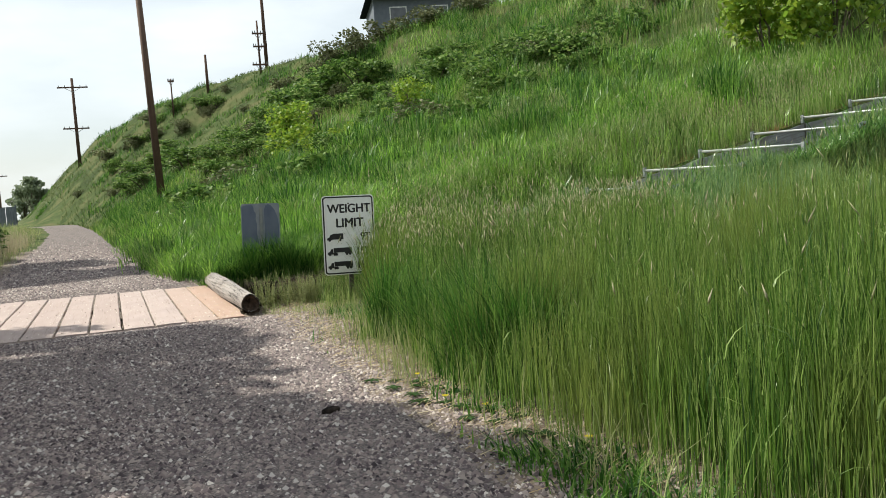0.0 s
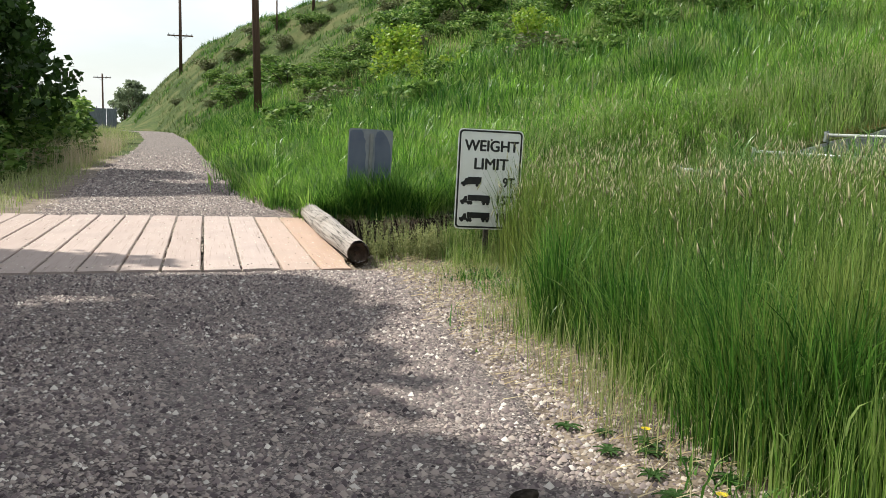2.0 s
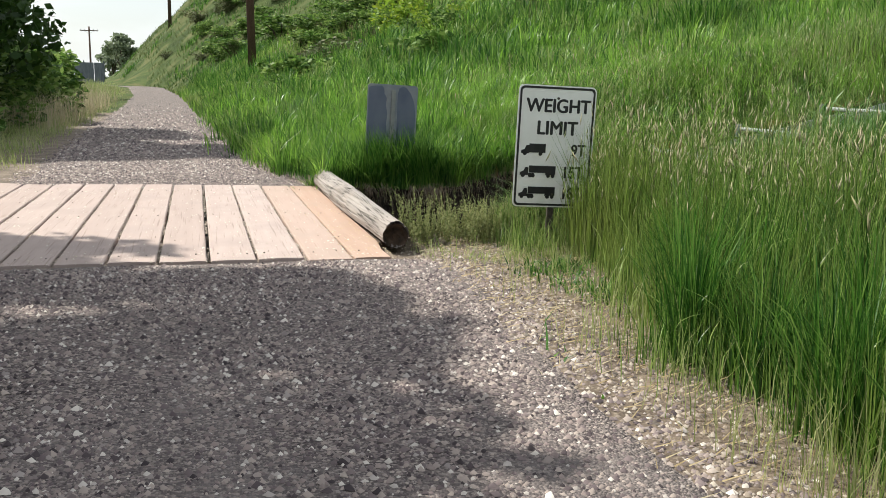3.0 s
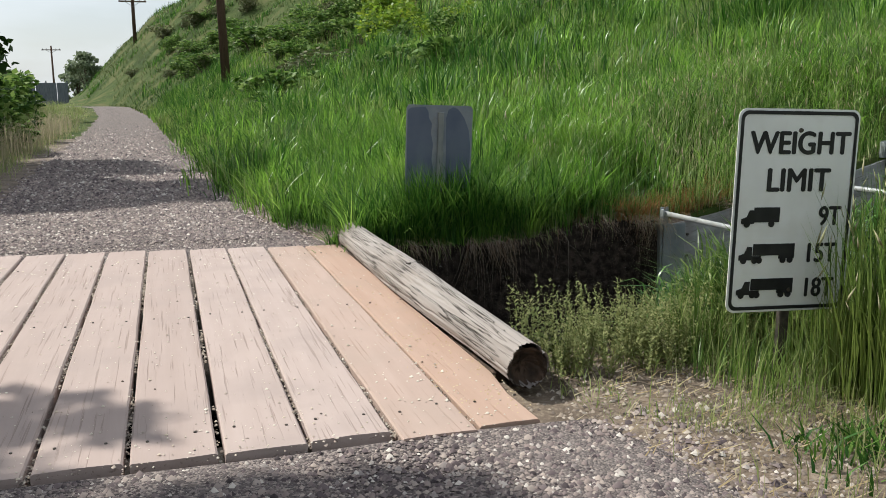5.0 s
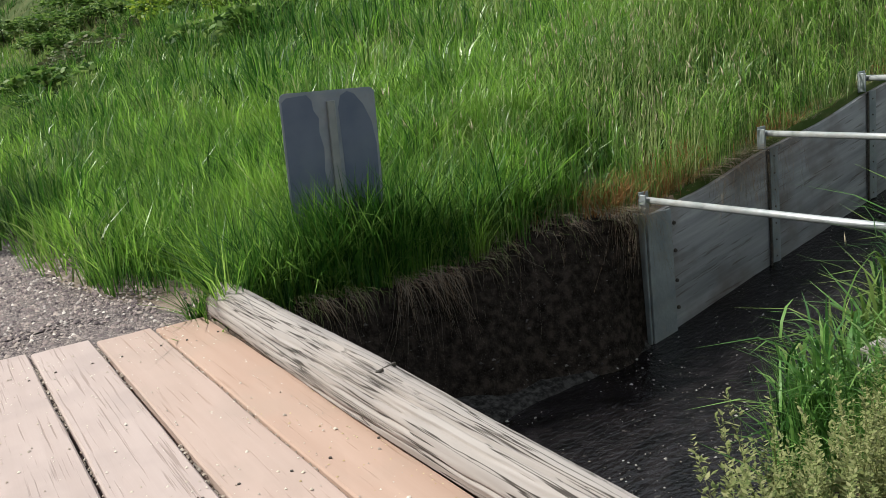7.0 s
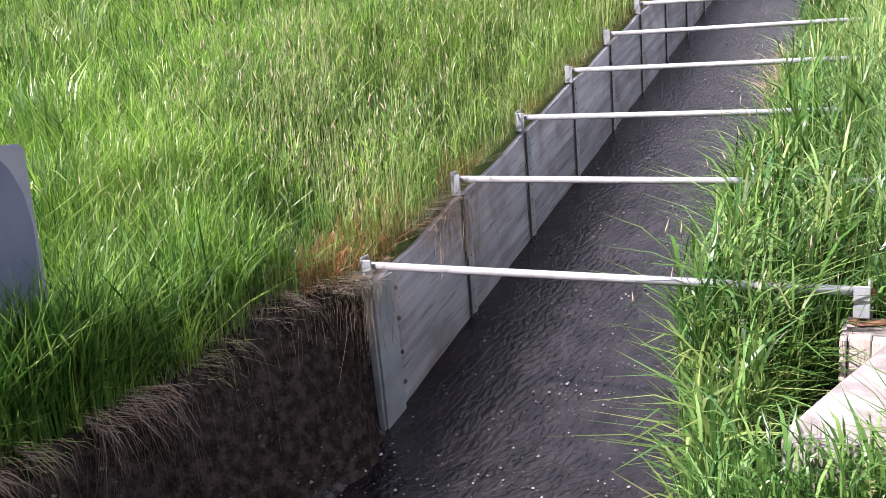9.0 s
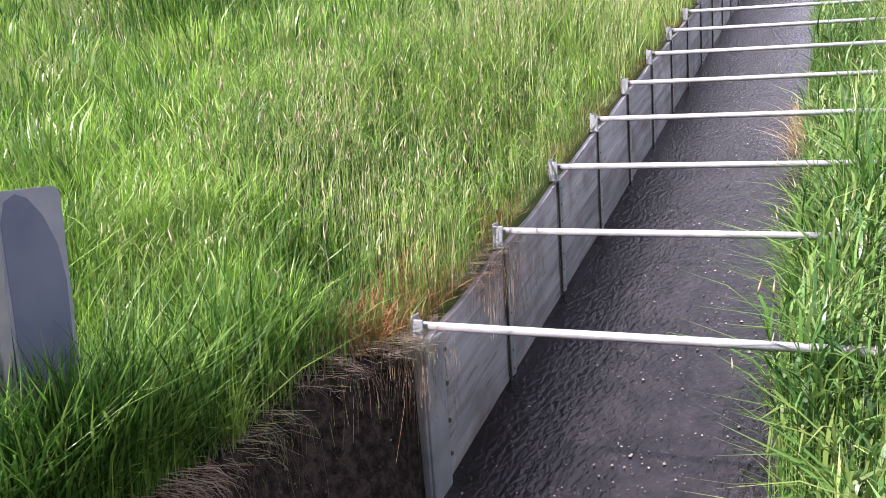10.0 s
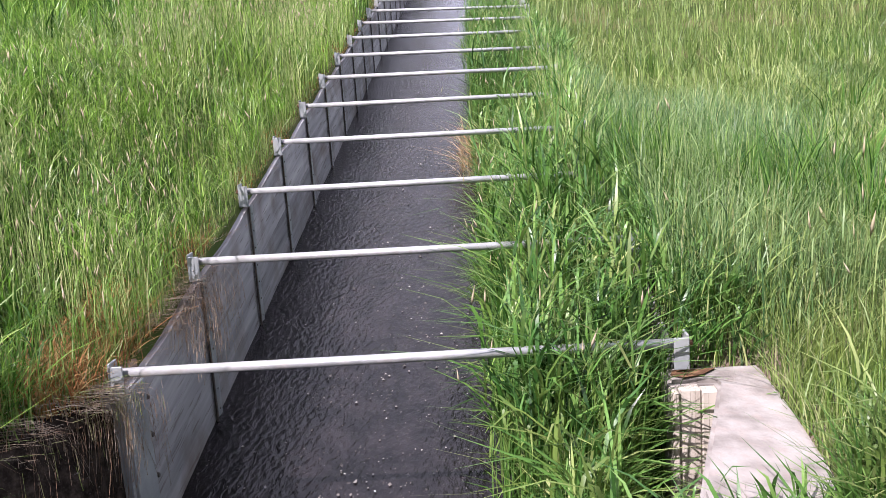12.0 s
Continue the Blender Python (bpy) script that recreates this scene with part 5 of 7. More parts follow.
p = scatter(78000, 2.4, 12, -4.5, 1.32, keep_south)
p = p[RNG.uniform(0, 1, len(p)) < 0.25 + 0.75 * smooth_step(0.3, 0.55, tufts(p[:, 0], p[:, 1], 6))]
h = (0.08 + 0.55 * tufts(p[:, 0], p[:, 1], 6)) * RNG.uniform(0.7, 1.25, len(p)) * np.interp(p[:, 0], [3, 4.5], [1.0, 0.62]) * np.where((p[:, 0] > 5.8) & (p[:, 1] > -1.2), 0.6, 1.15)
pick = RNG.uniform(0, 1, len(p)) < 0.2 + 0.6 * smooth_step(0.4, 0.6, value_noise(p[:, 0], p[:, 1], 1.1, 151))
blades("meadow_grass", p[pick], h[pick], RNG.uniform(0.005, 0.010, int(pick.sum())), 0.28, M_BLADE, "blue-green meadow grass on the slope beside the flume", 2)
blades("meadow_grass", p[~pick], h[~pick], RNG.uniform(0.005, 0.010, int((~pick).sum())), 0.28, M_GRASS, "green meadow grass on the slope beside the flume", 2)
pick = RNG.uniform(0, 1, len(p)) < 0.3
flag_leaves("grass_leaves", p[pick], h[pick], M_GRASS, "bent leaves among the meadow grass")
p = scatter(5000, 3.2, 12, -4.5, 1.1, lambda x, y: out_of_ditch(x, y) * ~over_slab(x, y) * (0.15 + 0.85 * smooth_step(0.4, 0.65, value_noise(x, y, 1.4, 113))))
blades("grass_stems", p, RNG.uniform(0.25, 0.6, len(p)), RNG.uniform(0.003, 0.006, len(p)), 0.25, M_STEM, "thin pale stems in the meadow grass", 2)
p = scatter(13000, 2.8, 12, -10, -3.6, lambda x, y: 0.3 + 0.7 * tufts(x, y, 6))
blades("meadow_grass", p, RNG.uniform(0.2, 0.6, len(p)), RNG.uniform(0.014, 0.026, len(p)), 0.35, M_LUSH, "green meadow grass on the lower slope", 2)
p = scatter(19000, 11, 26, -9, 1.32, lambda x, y: out_of_ditch(x, y) * (0.3 + 0.7 * tufts(x, y, 16)))
blades("meadow_grass", p, RNG.uniform(0.3, 0.75, len(p)), RNG.uniform(0.012, 0.022, len(p)), 0.35, M_GRASS, "green meadow grass higher on the slope", 2)


# north bank, between the path and the flume
def keep_north(x, y):
    edge = np.interp(y, RIGHT_Y, RIGHT_X) + 0.05
    d = smooth_step(0.0, 0.35, x - edge + 0.35 * (tufts(x, y, 3) - 0.5))
    s, n = ditch_edges(x)
    return d * (y > n + 0.0)


def bank_spots(n, x0, x1, y0, y1, seed):
    return scatter(n, x0, x1, y0, y1, lambda x, y: keep_north(x, y) * smooth_step(0.25, 0.6, tufts(x, y, seed)))


# undergrowth, then leaning tufts, then thin upright stems with short leaves nearer the flume
p = scatter(30000, -0.6, 7.5, 4.05, 10.5, lambda x, y: keep_north(x, y) * 0.8)
blades("meadow_grass", p, RNG.uniform(0.1, 0.32, len(p)), RNG.uniform(0.006, 0.012, len(p)), 0.4, M_CLUMP, "short dark undergrowth of the bank grass", 2)
radiating("meadow_grass", bank_spots(1900, -0.7, 3.4, 4.25, 10.5, 1), 26, 0.60, 0.14, 0.0145, 0.5, M_LUSH, "lush leaning tufts of grass on the bank above the ditch", 2)
radiating("meadow_grass", bank_spots(900, 3.0, 7.5, 5.6, 11, 2), 24, 0.55, 0.13, 0.011, 0.42, M_LUSH, "lush tufts of grass on the rise above the flume", 3)


spots = scatter(260, -0.05, 2.6, 4.2, 4.75, lambda x, y: (y > ditch_edges(x)[1] + 0.03) * 1.0)
radiating("meadow_grass", spots[::3], 26, 0.5, 0.10, 0.010, 0.75, M_LUSH, "bright tufts of grass leaning over the lip of the ditch", 3, 0.5)
# darker copy of the tufts, its colour standing for shade round the sign
radiating("meadow_grass", spots[1::3], 26, 0.45, 0.10, 0.010, 0.75, M_CLUMP, "tufts of grass darkened for shade, leaning over the lip of the ditch", 3, 0.5)


def thin_stems(n, x0, x1, y0, y1, keep, height, label, leaf_mat, stem_mat, heads=0.1):
    q = scatter(n, x0, x1, y0, y1, keep)
    hh = RNG.uniform(*height, len(q)) * (0.7 + 0.6 * tufts(q[:, 0], q[:, 1], 1))
    _, tp = blades("grass_stems", q, hh, RNG.uniform(0.004, 0.0065, len(q)), 0.18, stem_mat, label, 2)
    for _ in range(2):
        flag_leaves("grass_leaves", q, hh, leaf_mat, "short leaves on the " + label, (0.09, 0.22), (0.006, 0.012))
    seed_heads("grass_seed_heads", tp[RNG.uniform(0, 1, len(tp)) < heads], M_SEED, "pale seed heads on the " + label, (0.06, 0.12))


def above_flume(x, y):
    return keep_north(x, y) * smooth_step(1.6, 3.0, x + 0.4 * (tufts(x, y, 5) - 0.5)) * smooth_step(7.6, 5.2, y + 0.8 * (tufts(x, y, 6) - 0.5) - 0.15 * (x - 3)) * (0.12 + 0.88 * smooth_step(0.40, 0.60, tufts(x, y, 2)))


thin_stems(5800, 1.6, 7.5, 3.9, 7.6, above_flume, (0.38, 0.66), "thin pale upright grass stems above the flume", M_GRASS, M_STEM, 0.12)
thin_stems(7000, 1.6, 7.5, 3.9, 7.6, above_flume, (0.34, 0.6), "fresh green grass stems above the flume", M_LUSH, M_LUSH, 0.05)
for mat_, seed_, word in ((M_GRASS, 2, "pale"), (M_LUSH, 14, "rich")):
    p = scatter(15000, 7.5, 15, 3.9, 14, lambda x, y: keep_north(x, y) * smooth_step(0.3, 0.65, tufts(x * 0.6, y * 0.6, seed_)))
    h = (0.12 + 0.75 * tufts(p[:, 0] * 0.6, p[:, 1] * 0.6, seed_)) * RNG.uniform(0.7, 1.2, len(p))
    blades("meadow_grass", p, h, RNG.uniform(0.010, 0.02, len(p)), 0.34, mat_, word + " green grass above the flume", 2)
p = scatter(10000, 3.2, 14, 3.9, 6.2, lambda x, y: smooth_step(0.36, 0.6, value_noise(x, y, 0.9, 61)) * smooth_step(6.2, 4.6, y - 0.08 * (x - 4)) * smooth_step(3.88, 4.1, y))
_, tips = blades("dry_grass_stalks", p, RNG.uniform(0.4, 0.9, len(p)), RNG.uniform(0.004, 0.008, len(p)), 0.16, M_STEM, "yellowing grass stalks along the flume", 2)
seed_heads("grass_seed_heads", tips[RNG.uniform(0, 1, len(tips)) < 0.3], M_SEED, "pale seed heads along the flume", (0.05, 0.11))
p = scatter(30000, -1.2, 14, 8.5, 24, lambda x, y: keep_north(x, y) * smooth_step(8.5, 10.5, y + 0.3 * (x - 4)))
blades("meadow_grass", p, RNG.uniform(0.15, 0.45, len(p)), RNG.uniform(0.012, 0.022, len(p)), 0.4, M_GRASS, "short grass on the hillside above the path", 2)
radiating("meadow_grass", bank_spots(3600, -1.2, 14, 9.5, 24, 1), 15, 0.5, 0.16, 0.017, 0.4, M_LUSH, "lush tufts of grass on the hillside above the path", 2)
def mounds(name, spots, per, height, radius, blade, width, mat, label):
    """Dome-shaped clumps: short blades springing from a rounded body of grass."""
    k = np.repeat(RNG.uniform(0.55, 1.25, len(spots)), per)
    c = np.repeat(spots, per, 0)
    a, r = RNG.uniform(0, 2 * np.pi, len(c)), np.sqrt(RNG.uniform(0, 1, len(c)))
    off = np.stack([np.cos(a), np.sin(a)], 1) * (r * radius * k)[:, None]
    z0 = ground_height(c[:, 0] + off[:, 0], c[:, 1] + off[:, 1]) + height * k * (1 - r ** 2) - 0.05
    return blades(name, c + off, blade * RNG.uniform(0.5, 1.15, len(c)), RNG.uniform(0.6, 1.3, len(c)) * width, 0.5, mat, label, 2,
                  base_z=z0, az=a + RNG.normal(0, 0.5, len(c)))


for mat_, n_, seed_, word in ((M_LUSH, 700, 3, "bright"), (M_CLUMP, 190, 7, "dark"), (M_GRASS, 320, 9, "pale")):
    mounds("grass_mounds", bank_spots(n_, -0.8, 15, 6.5, 27, seed_), 80, 0.5, 0.65, 0.38, 0.022, mat_, word + " green mounds of grass on the hillside")
mounds("grass_mounds", np.array([(8.2, 9.1), (8.75, 9.5), (7.8, 9.5), (11.5, 6.2), (6.6, 12.4), (10.4, 13.8)]), 260, 0.75, 0.7, 0.6, 0.022, M_CLUMP, "tall dark green tussocks on the slope")
mounds("grass_mounds", bank_spots(120, 1.5, 16, 9.0, 26, 21), 110, 0.7, 0.75, 0.5, 0.026, M_CLUMP, "large dark green mounds of grass on the hillside")
p = scatter(6000, 4, 18, 9, 26, lambda x, y: keep_north(x, y) * smooth_step(0.6, 0.75, value_noise(x, y, 3.0, 73)))
blades("dry_grass_stalks", p, RNG.uniform(0.5, 0.95, len(p)), RNG.uniform(0.007, 0.014, len(p)), 0.2, M_SEED, "patches of brown dry stalks on the hillside", 2)
mounds("grass_mounds", bank_spots(300, -0.6, 3.6, 4.9, 9.5, 11), 90, 0.32, 0.36, 0.36, 0.014, M_LUSH, "bright green mounds of grass on the bank")
mounds("grass_mounds", bank_spots(70, -0.6, 4.6, 4.9, 9.5, 13), 80, 0.3, 0.34, 0.36, 0.012, M_CLUMP, "dark green mounds of grass on the bank")
# dense tussocks standing out of the slope
def tussocks(name, spots, per, height, radius, width, label):
    c = np.repeat(spots, per, 0)
    k = np.repeat(RNG.uniform(0.65, 1.2, len(spots)), per)
    a, r = RNG.uniform(0, 6.28, len(c)), radius * k * np.sqrt(RNG.uniform(0, 1, len(c)))
    pts = c + np.stack([np.cos(a) * r, np.sin(a) * r], 1)
    hh = height * k * RNG.uniform(0.55, 1.1, len(c)) * (1.15 - 0.55 * (r / (radius * k)) ** 2)
    return blades(name, pts, hh, RNG.uniform(0.6, 1.3, len(c)) * width, 0.5, M_CLUMP, label, 2, az=a + RNG.normal(0, 0.4, len(c)))


def slope_only(x, y):
    toe = np.interp(y, TOE_Y, TOE_X)
    return (x > toe + 0.4) * ((y > 5.2) | (y < 0.6)) * smooth_step(0.35, 0.75, value_noise(x, y, 5, 77))


tussocks("tussock_grass", np.concatenate([scatter(230, -0.3, 13, 5.4, 18, slope_only), np.array([(8.2, 9.1), (8.6, 9.4), (7.9, 9.3), (8.3, 9.6), (4.6, 0.3), (5.1, -0.2)])]), 80, 0.85, 0.42, 0.018,
         "dense dark green tussocks on the slope")
tussocks("tussock_grass", scatter(1000, -1, 24, 16, 48, slope_only), 42, 0.95, 0.75, 0.045, "dense dark green tussocks high on the hillside")
tussocks("tussock_grass", scatter(800, -11, 22, 44, 98, lambda x, y: (x > np.interp(y, TOE_Y, TOE_X) + 0.5) * smooth_step(0.35, 0.6, value_noise(x, y, 5, 171))), 34, 0.62, 0.7, 0.05, "low dark green clumps on the far end of the hill")
tussocks("tussock_grass", scatter(60, 3.5, 16, -6, 0.4, slope_only), 110, 0.6, 0.4, 0.014, "dense green tussocks south of the flume")
# low clumps of broad blades along the path edge
p = scatter(9000, -1.2, 1.2, 4.5, 14, lambda x, y: smooth_step(0.55, 0.75, tufts(x, y, 9)) * off_path(x, y, 0.02) * (y > ditch_edges(x)[1] + 0.05))
blades("grass_clumps", p, RNG.uniform(0.3, 0.75, len(p)), RNG.uniform(0.009, 0.018, len(p)), 0.7, M_GRASS, "clumps of broad-bladed grass along the path edge", 3)


# the higher hillside
def on_hill(x, y):
    toe = np.interp(y, TOE_Y, TOE_X)
    return (x > toe - 0.3) * (0.35 + 0.9 * tufts(x * 0.4, y * 0.4, 5))


p = scatter(30000, -3, 26, 22, 48, on_hill)
blades("hillside_grass", p, RNG.uniform(0.3, 0.7, len(p)), RNG.uniform(0.03, 0.055, len(p)), 0.45, M_FAR_GRASS, "rough green grass on the steep hillside", 2)
p = scatter(18000, 13, 34, 2, 24, lambda x, y: on_hill(x, y) * (y > 4))
blades("hillside_grass", p, RNG.uniform(0.4, 0.9, len(p)), RNG.uniform(0.018, 0.035, len(p)), 0.45, M_FAR_GRASS, "rough green grass high on the slope", 2)
p = scatter(40000, -30, 24, 46, 100, on_hill)
blades("hillside_grass", p, RNG.uniform(0.12, 0.34, len(p)), RNG.uniform(0.035, 0.07, len(p)), 0.9, M_OLIVE, "rough grass on the far end of the hill", 2)
p = scatter(9000, 2, 30, 14, 46, lambda x, y: on_hill(x, y) * smooth_step(0.58, 0.75, value_noise(x, y, 6, 71)))
blades("dry_grass_stalks", p, RNG.uniform(0.5, 1.0, len(p)), RNG.uniform(0.012, 0.025, len(p)), 0.4, M_BLEACHED, "patches of bleached dry grass on the hillside", 2)


# left verge
def left_verge(x, y):
    l_ = np.interp(y, LEFT_Y, LEFT_X)
    return smooth_step(0.1, 0.9, l_ - x + 0.4 * (tufts(x, y, 12) - 0.5)) * (np.abs(y - 2.5) > 2.4)


p = scatter(26000, -11, -3.2, -12, 66, lambda x, y: left_verge(x, y) + 1.0 * ((x < -5.2) & (np.abs(y - 2.5) < 2.5)))
h = RNG.uniform(0.15, 0.5, len(p)) * (0.5 + tufts(p[:, 0], p[:, 1], 7)) * (0.6 + 0.8 * smooth_step(0.3, 2.0, np.interp(p[:, 1], LEFT_Y, LEFT_X) - p[:, 0]))
_, tips = blades("verge_grass", p, h, RNG.uniform(0.008, 0.018, len(p)), 0.45, M_GRASS_DRY, "low yellow-green verge grass beside the path", 2)
p = scatter(16000, -7.0, -3.2, 5.0, 26, lambda x, y: left_verge(x, y) * smooth_step(2.6, 0.4, np.interp(y, LEFT_Y, LEFT_X) - x))
blades("verge_grass", p, RNG.uniform(0.06, 0.24, len(p)), RNG.uniform(0.006, 0.013, len(p)), 0.5, M_GRASS_DRY, "yellowing grass on the verge below the trees", 2)
p = scatter(5000, -7.5, -4.1, 15, 32, lambda x, y: left_verge(x, y))
_, tips = blades("dry_grass_stalks", p, RNG.uniform(0.5, 1.1, len(p)), RNG.uniform(0.007, 0.014, len(p)), 0.3, M_SEED, "bleached tall dry grass by the shrubs", 2)

# straw litter and thin weeds on the gravel margin
p = scatter(9000, -0.2, 2.0, -7, 0.9, lambda x, y: smooth_step(0.05, 0.5, x - np.interp(y, [-7, -2.2, -1, 1], [0.0, 0.0, 0.05, 0.15])) * out_of_ditch(x, y))
n = len(p)
a = RNG.uniform(0, np.pi, n)
ln = RNG.uniform(0.03, 0.16, n)
d = np.stack([np.cos(a), np.sin(a)], 1) * ln[:, None] * 0.5
w = np.stack([-np.sin(a), np.cos(a)], 1) * 0.0025
z = ground_height(p[:, 0], p[:, 1]) + RNG.uniform(0.008, 0.03, n)
v = np.stack([np.column_stack([p - d - w, z]), np.column_stack([p - d + w, z + 0.003]), np.column_stack([p + d, z + RNG.uniform(0, 0.02, n)])], 1).reshape(-1, 3)
tagged(link_mesh("straw_litter", array_mesh("straw_litter", v, tris=np.arange(n * 3).reshape(-1, 3)), M_STRAW), "dry straw lying on the gravel margin", "straw", kind="stuff")
p = scatter(12000, 0.1, 2.2, -7, 1.0, lambda x, y: 0.4 * smooth_step(0.5, 0.8, value_noise(x, y, 0.3, 81)) * smooth_step(0.1, 0.6, x - 0.1 * (y < -2)) * out_of_ditch(x, y))
_, tips = blades("sparse_grass", p, RNG.uniform(0.06, 0.28, len(p)), RNG.uniform(0.003, 0.006, len(p)), 0.5, M_GRASS_DRY, "sparse thin grass on the gravel margin", 2)

p = scatter(3600, 2.95, 17.0, FLUME_N + 0.045, FLUME_N + 0.14, lambda x, y: 0.35 + 0.65 * value_noise(x, y, 0.25, 145))
blades("dead_grass", p, RNG.uniform(0.03, 0.13, len(p)), RNG.uniform(0.003, 0.007, len(p)), 1.0, M_DEAD, "short dead grass lying against the flume boards", 2, droop=0.5, base_z=flume_top(p[:, 0]) - 0.02)
p = scatter(5600, 3.0, 16.0, FLUME_N + 0.05, 4.3, lambda x, y: 0.25 + 0.75 * smooth_step(0.3, 0.6, value_noise(x, y, 0.4, 143)))
blades("verge_grass", p, RNG.uniform(0.1, 0.42, len(p)), RNG.uniform(0.004, 0.009, len(p)), 0.45, M_GRASS, "green grass crowding against the flume boards", 2, base_z=flume_top(p[:, 0]) - 0.03)
p = scatter(1300, 1.7, 4.6, 3.93, 4.45, lambda x, y: smooth_step(0.35, 0.6, value_noise(x, y, 0.45, 147)) * (y > ditch_edges(x)[1] + 0.02) * smooth_step(0.5, 0.1, y - ditch_edges(x)[1]))
blades("dead_grass", p, RNG.uniform(0.08, 0.3, len(p)), RNG.uniform(0.003, 0.007, len(p)), 0.6, M_RUST, "rust-brown dead grass standing on the lip of the bank", 2, droop=0.4)
p = scatter(1900, 2.35, 3.8, 3.94, 4.36, lambda x, y: (y > ditch_edges(x)[1] + 0.02) * smooth_step(0.38, 0.6, value_noise(x, y, 0.3, 161)))
blades("dead_grass", p, RNG.uniform(0.08, 0.30, len(p)), RNG.uniform(0.004, 0.009, len(p)), 0.9, M_RUST, "rust-coloured dead grass piled by the first flume post", 3, droop=0.7)
# rusty dead grass along the lip of the ditch, and mats hanging down the bank
p = scatter(4200, 2.95, 16.0, FLUME_N + 0.03, 4.16, lambda x, y: 0.04 + 0.96 * smooth_step(0.5, 0.75, value_noise(x, y, 0.5, 88)))
blades("dead_grass", p, RNG.uniform(0.05, 0.22, len(p)), RNG.uniform(0.003, 0.006, len(p)), 1.3, M_RUST, "brown dead grass crowding over the flume boards", 3, droop=0.8, base_z=flume_top(p[:, 0]) - 0.02)
p = scatter(2200, 0.3, 9.0, 3.8, 4.7, lambda x, y: smooth_step(0.32, 0.03, y - ditch_edges(x)[1]) * (y > ditch_edges(x)[1] + 0.02) * smooth_step(0.42, 0.62, value_noise(x, y, 0.3, 41)))
q = scatter(2400, 0.6, 3.6, 3.86, 4.6, lambda x, y: smooth_step(0.34, 0.05, y - ditch_edges(x)[1]) * (y > ditch_edges(x)[1] + 0.01) * (0.1 + 0.9 * smooth_step(0.4, 0.65, value_noise(x, y, 0.35, 141))))
blades("dead_grass", q, RNG.uniform(0.06, 0.22, len(q)), RNG.uniform(0.003, 0.007, len(q)), 0.9, M_DEAD, "matted brown dead grass on the lip of the bank", 2, droop=0.6)
q = scatter(2200, 1.0, 3.6, 3.86, 4.6, lambda x, y: smooth_step(0.4, 0.1, y - ditch_edges(x)[1]) * (y > ditch_edges(x)[1] + 0.04))
blades("verge_grass", q, RNG.uniform(0.12, 0.36, len(q)), RNG.uniform(0.004, 0.009, len(q)), 0.5, M_GRASS, "short yellow-green grass on the lip of the bank", 2)
blades("dead_grass", p, RNG.uniform(0.05, 0.17, len(p)), RNG.uniform(0.003, 0.006, len(p)), 0.8, M_RUST, "rust-brown dead grass along the lip of the ditch", 3, droop=0.9)


def hanging(name, n, x0, x1, mat, label, north=True, length=(0.15, 0.6), bunches=24, spread=0.05):
    """Limp strands, in bunches, that bend over the lip and hang down the bank."""
    centre = RNG.uniform(x0, x1, bunches)
    share = RNG.gamma(1.2, 1.0, bunches)
    k = RNG.choice(bunches, n, p=share / share.sum())
    x = np.clip(centre[k] + RNG.normal(0, spread, n), x0, x1)
    south, no = ditch_edges(x)
    lip = (no if north else south)
    sg = -1 if north else 1
    L = RNG.uniform(*length, bunches)[k] * RNG.uniform(0.12, 1.2, n)
    az = RNG.normal(0.10, 0.16, bunches)[k] + RNG.normal(0, 0.22, n)
    back = RNG.uniform(-0.14, 0.1, n)
    out_ = RNG.uniform(0.02, 0.26, n)
    zt = ground_height(x, lip - sg * np.clip(back, 0.03, 1)) + RNG.uniform(0.0, 0.07, n) - 0.35 * np.clip(-back, 0, 1)
    w = RNG.uniform(0.0011, 0.0027, n)
    stations = []
    for t in (0.0, 0.3, 0.62, 1.0):
        px = x + az * L * t
        py = lip + sg * (-back + (back + out_) * min(1.0, t * 2.2))
        pz = zt + 0.03 * math.sin(t * 3.1) - L * (RNG.uniform(0.7, 1.1, n)) * max(0.0, t - 0.18) ** 1.15
        stations += [np.stack([px - w * (1 - 0.8 * t), py, pz], 1), np.stack([px + w * (1 - 0.8 * t), py + 0.002, pz], 1)]
    v = np.stack(stations, 1).reshape(-1, 3)
    base = (np.arange(n) * 8)[:, None]
    quads = np.concatenate([base + np.array([2 * i, 2 * i + 1, 2 * i + 3, 2 * i + 2]) for i in range(3)], 0)
    return tagged(link_mesh(name, array_mesh(name, v, quads=quads), mat), label, "dead grass", kind="stuff")


for x0_, x1_, n_, long_ in ((0.58, 0.86, 90, 0.40), (1.16, 1.46, 170, 1.05), (1.45, 1.68, 55, 0.55), (2.26, 2.42, 36, 0.55)):
    hanging("hanging_dead_grass", n_, x0_, x1_, M_DEAD, "limp bunch of dead grass hanging over the ditch bank", length=(0.35 * long_, long_), bunches=5, spread=0.035)
hanging("hanging_dead_grass", 130, 0.45, 2.8, M_DEAD, "loose strands of dead grass down the ditch bank", length=(0.15, 0.6), bunches=60, spread=0.02)
hanging("hanging_dead_grass", 190, 2.62, 2.98, M_DEAD, "long dead grass matted over the bank beside the flume", length=(0.25, 0.7), bunches=6)
hanging("hanging_grass", 150, 0.5, 2.9, M_GRASS_DRY, "pale green blades bent over the ditch bank", length=(0.1, 0.34), bunches=26, spread=0.08)
hanging("hanging_dead_grass", 280, 3.55, 4.3, M_DEAD, "tuft of dead grass hanging over the flume boards", length=(0.22, 0.5), bunches=14, spread=0.09)

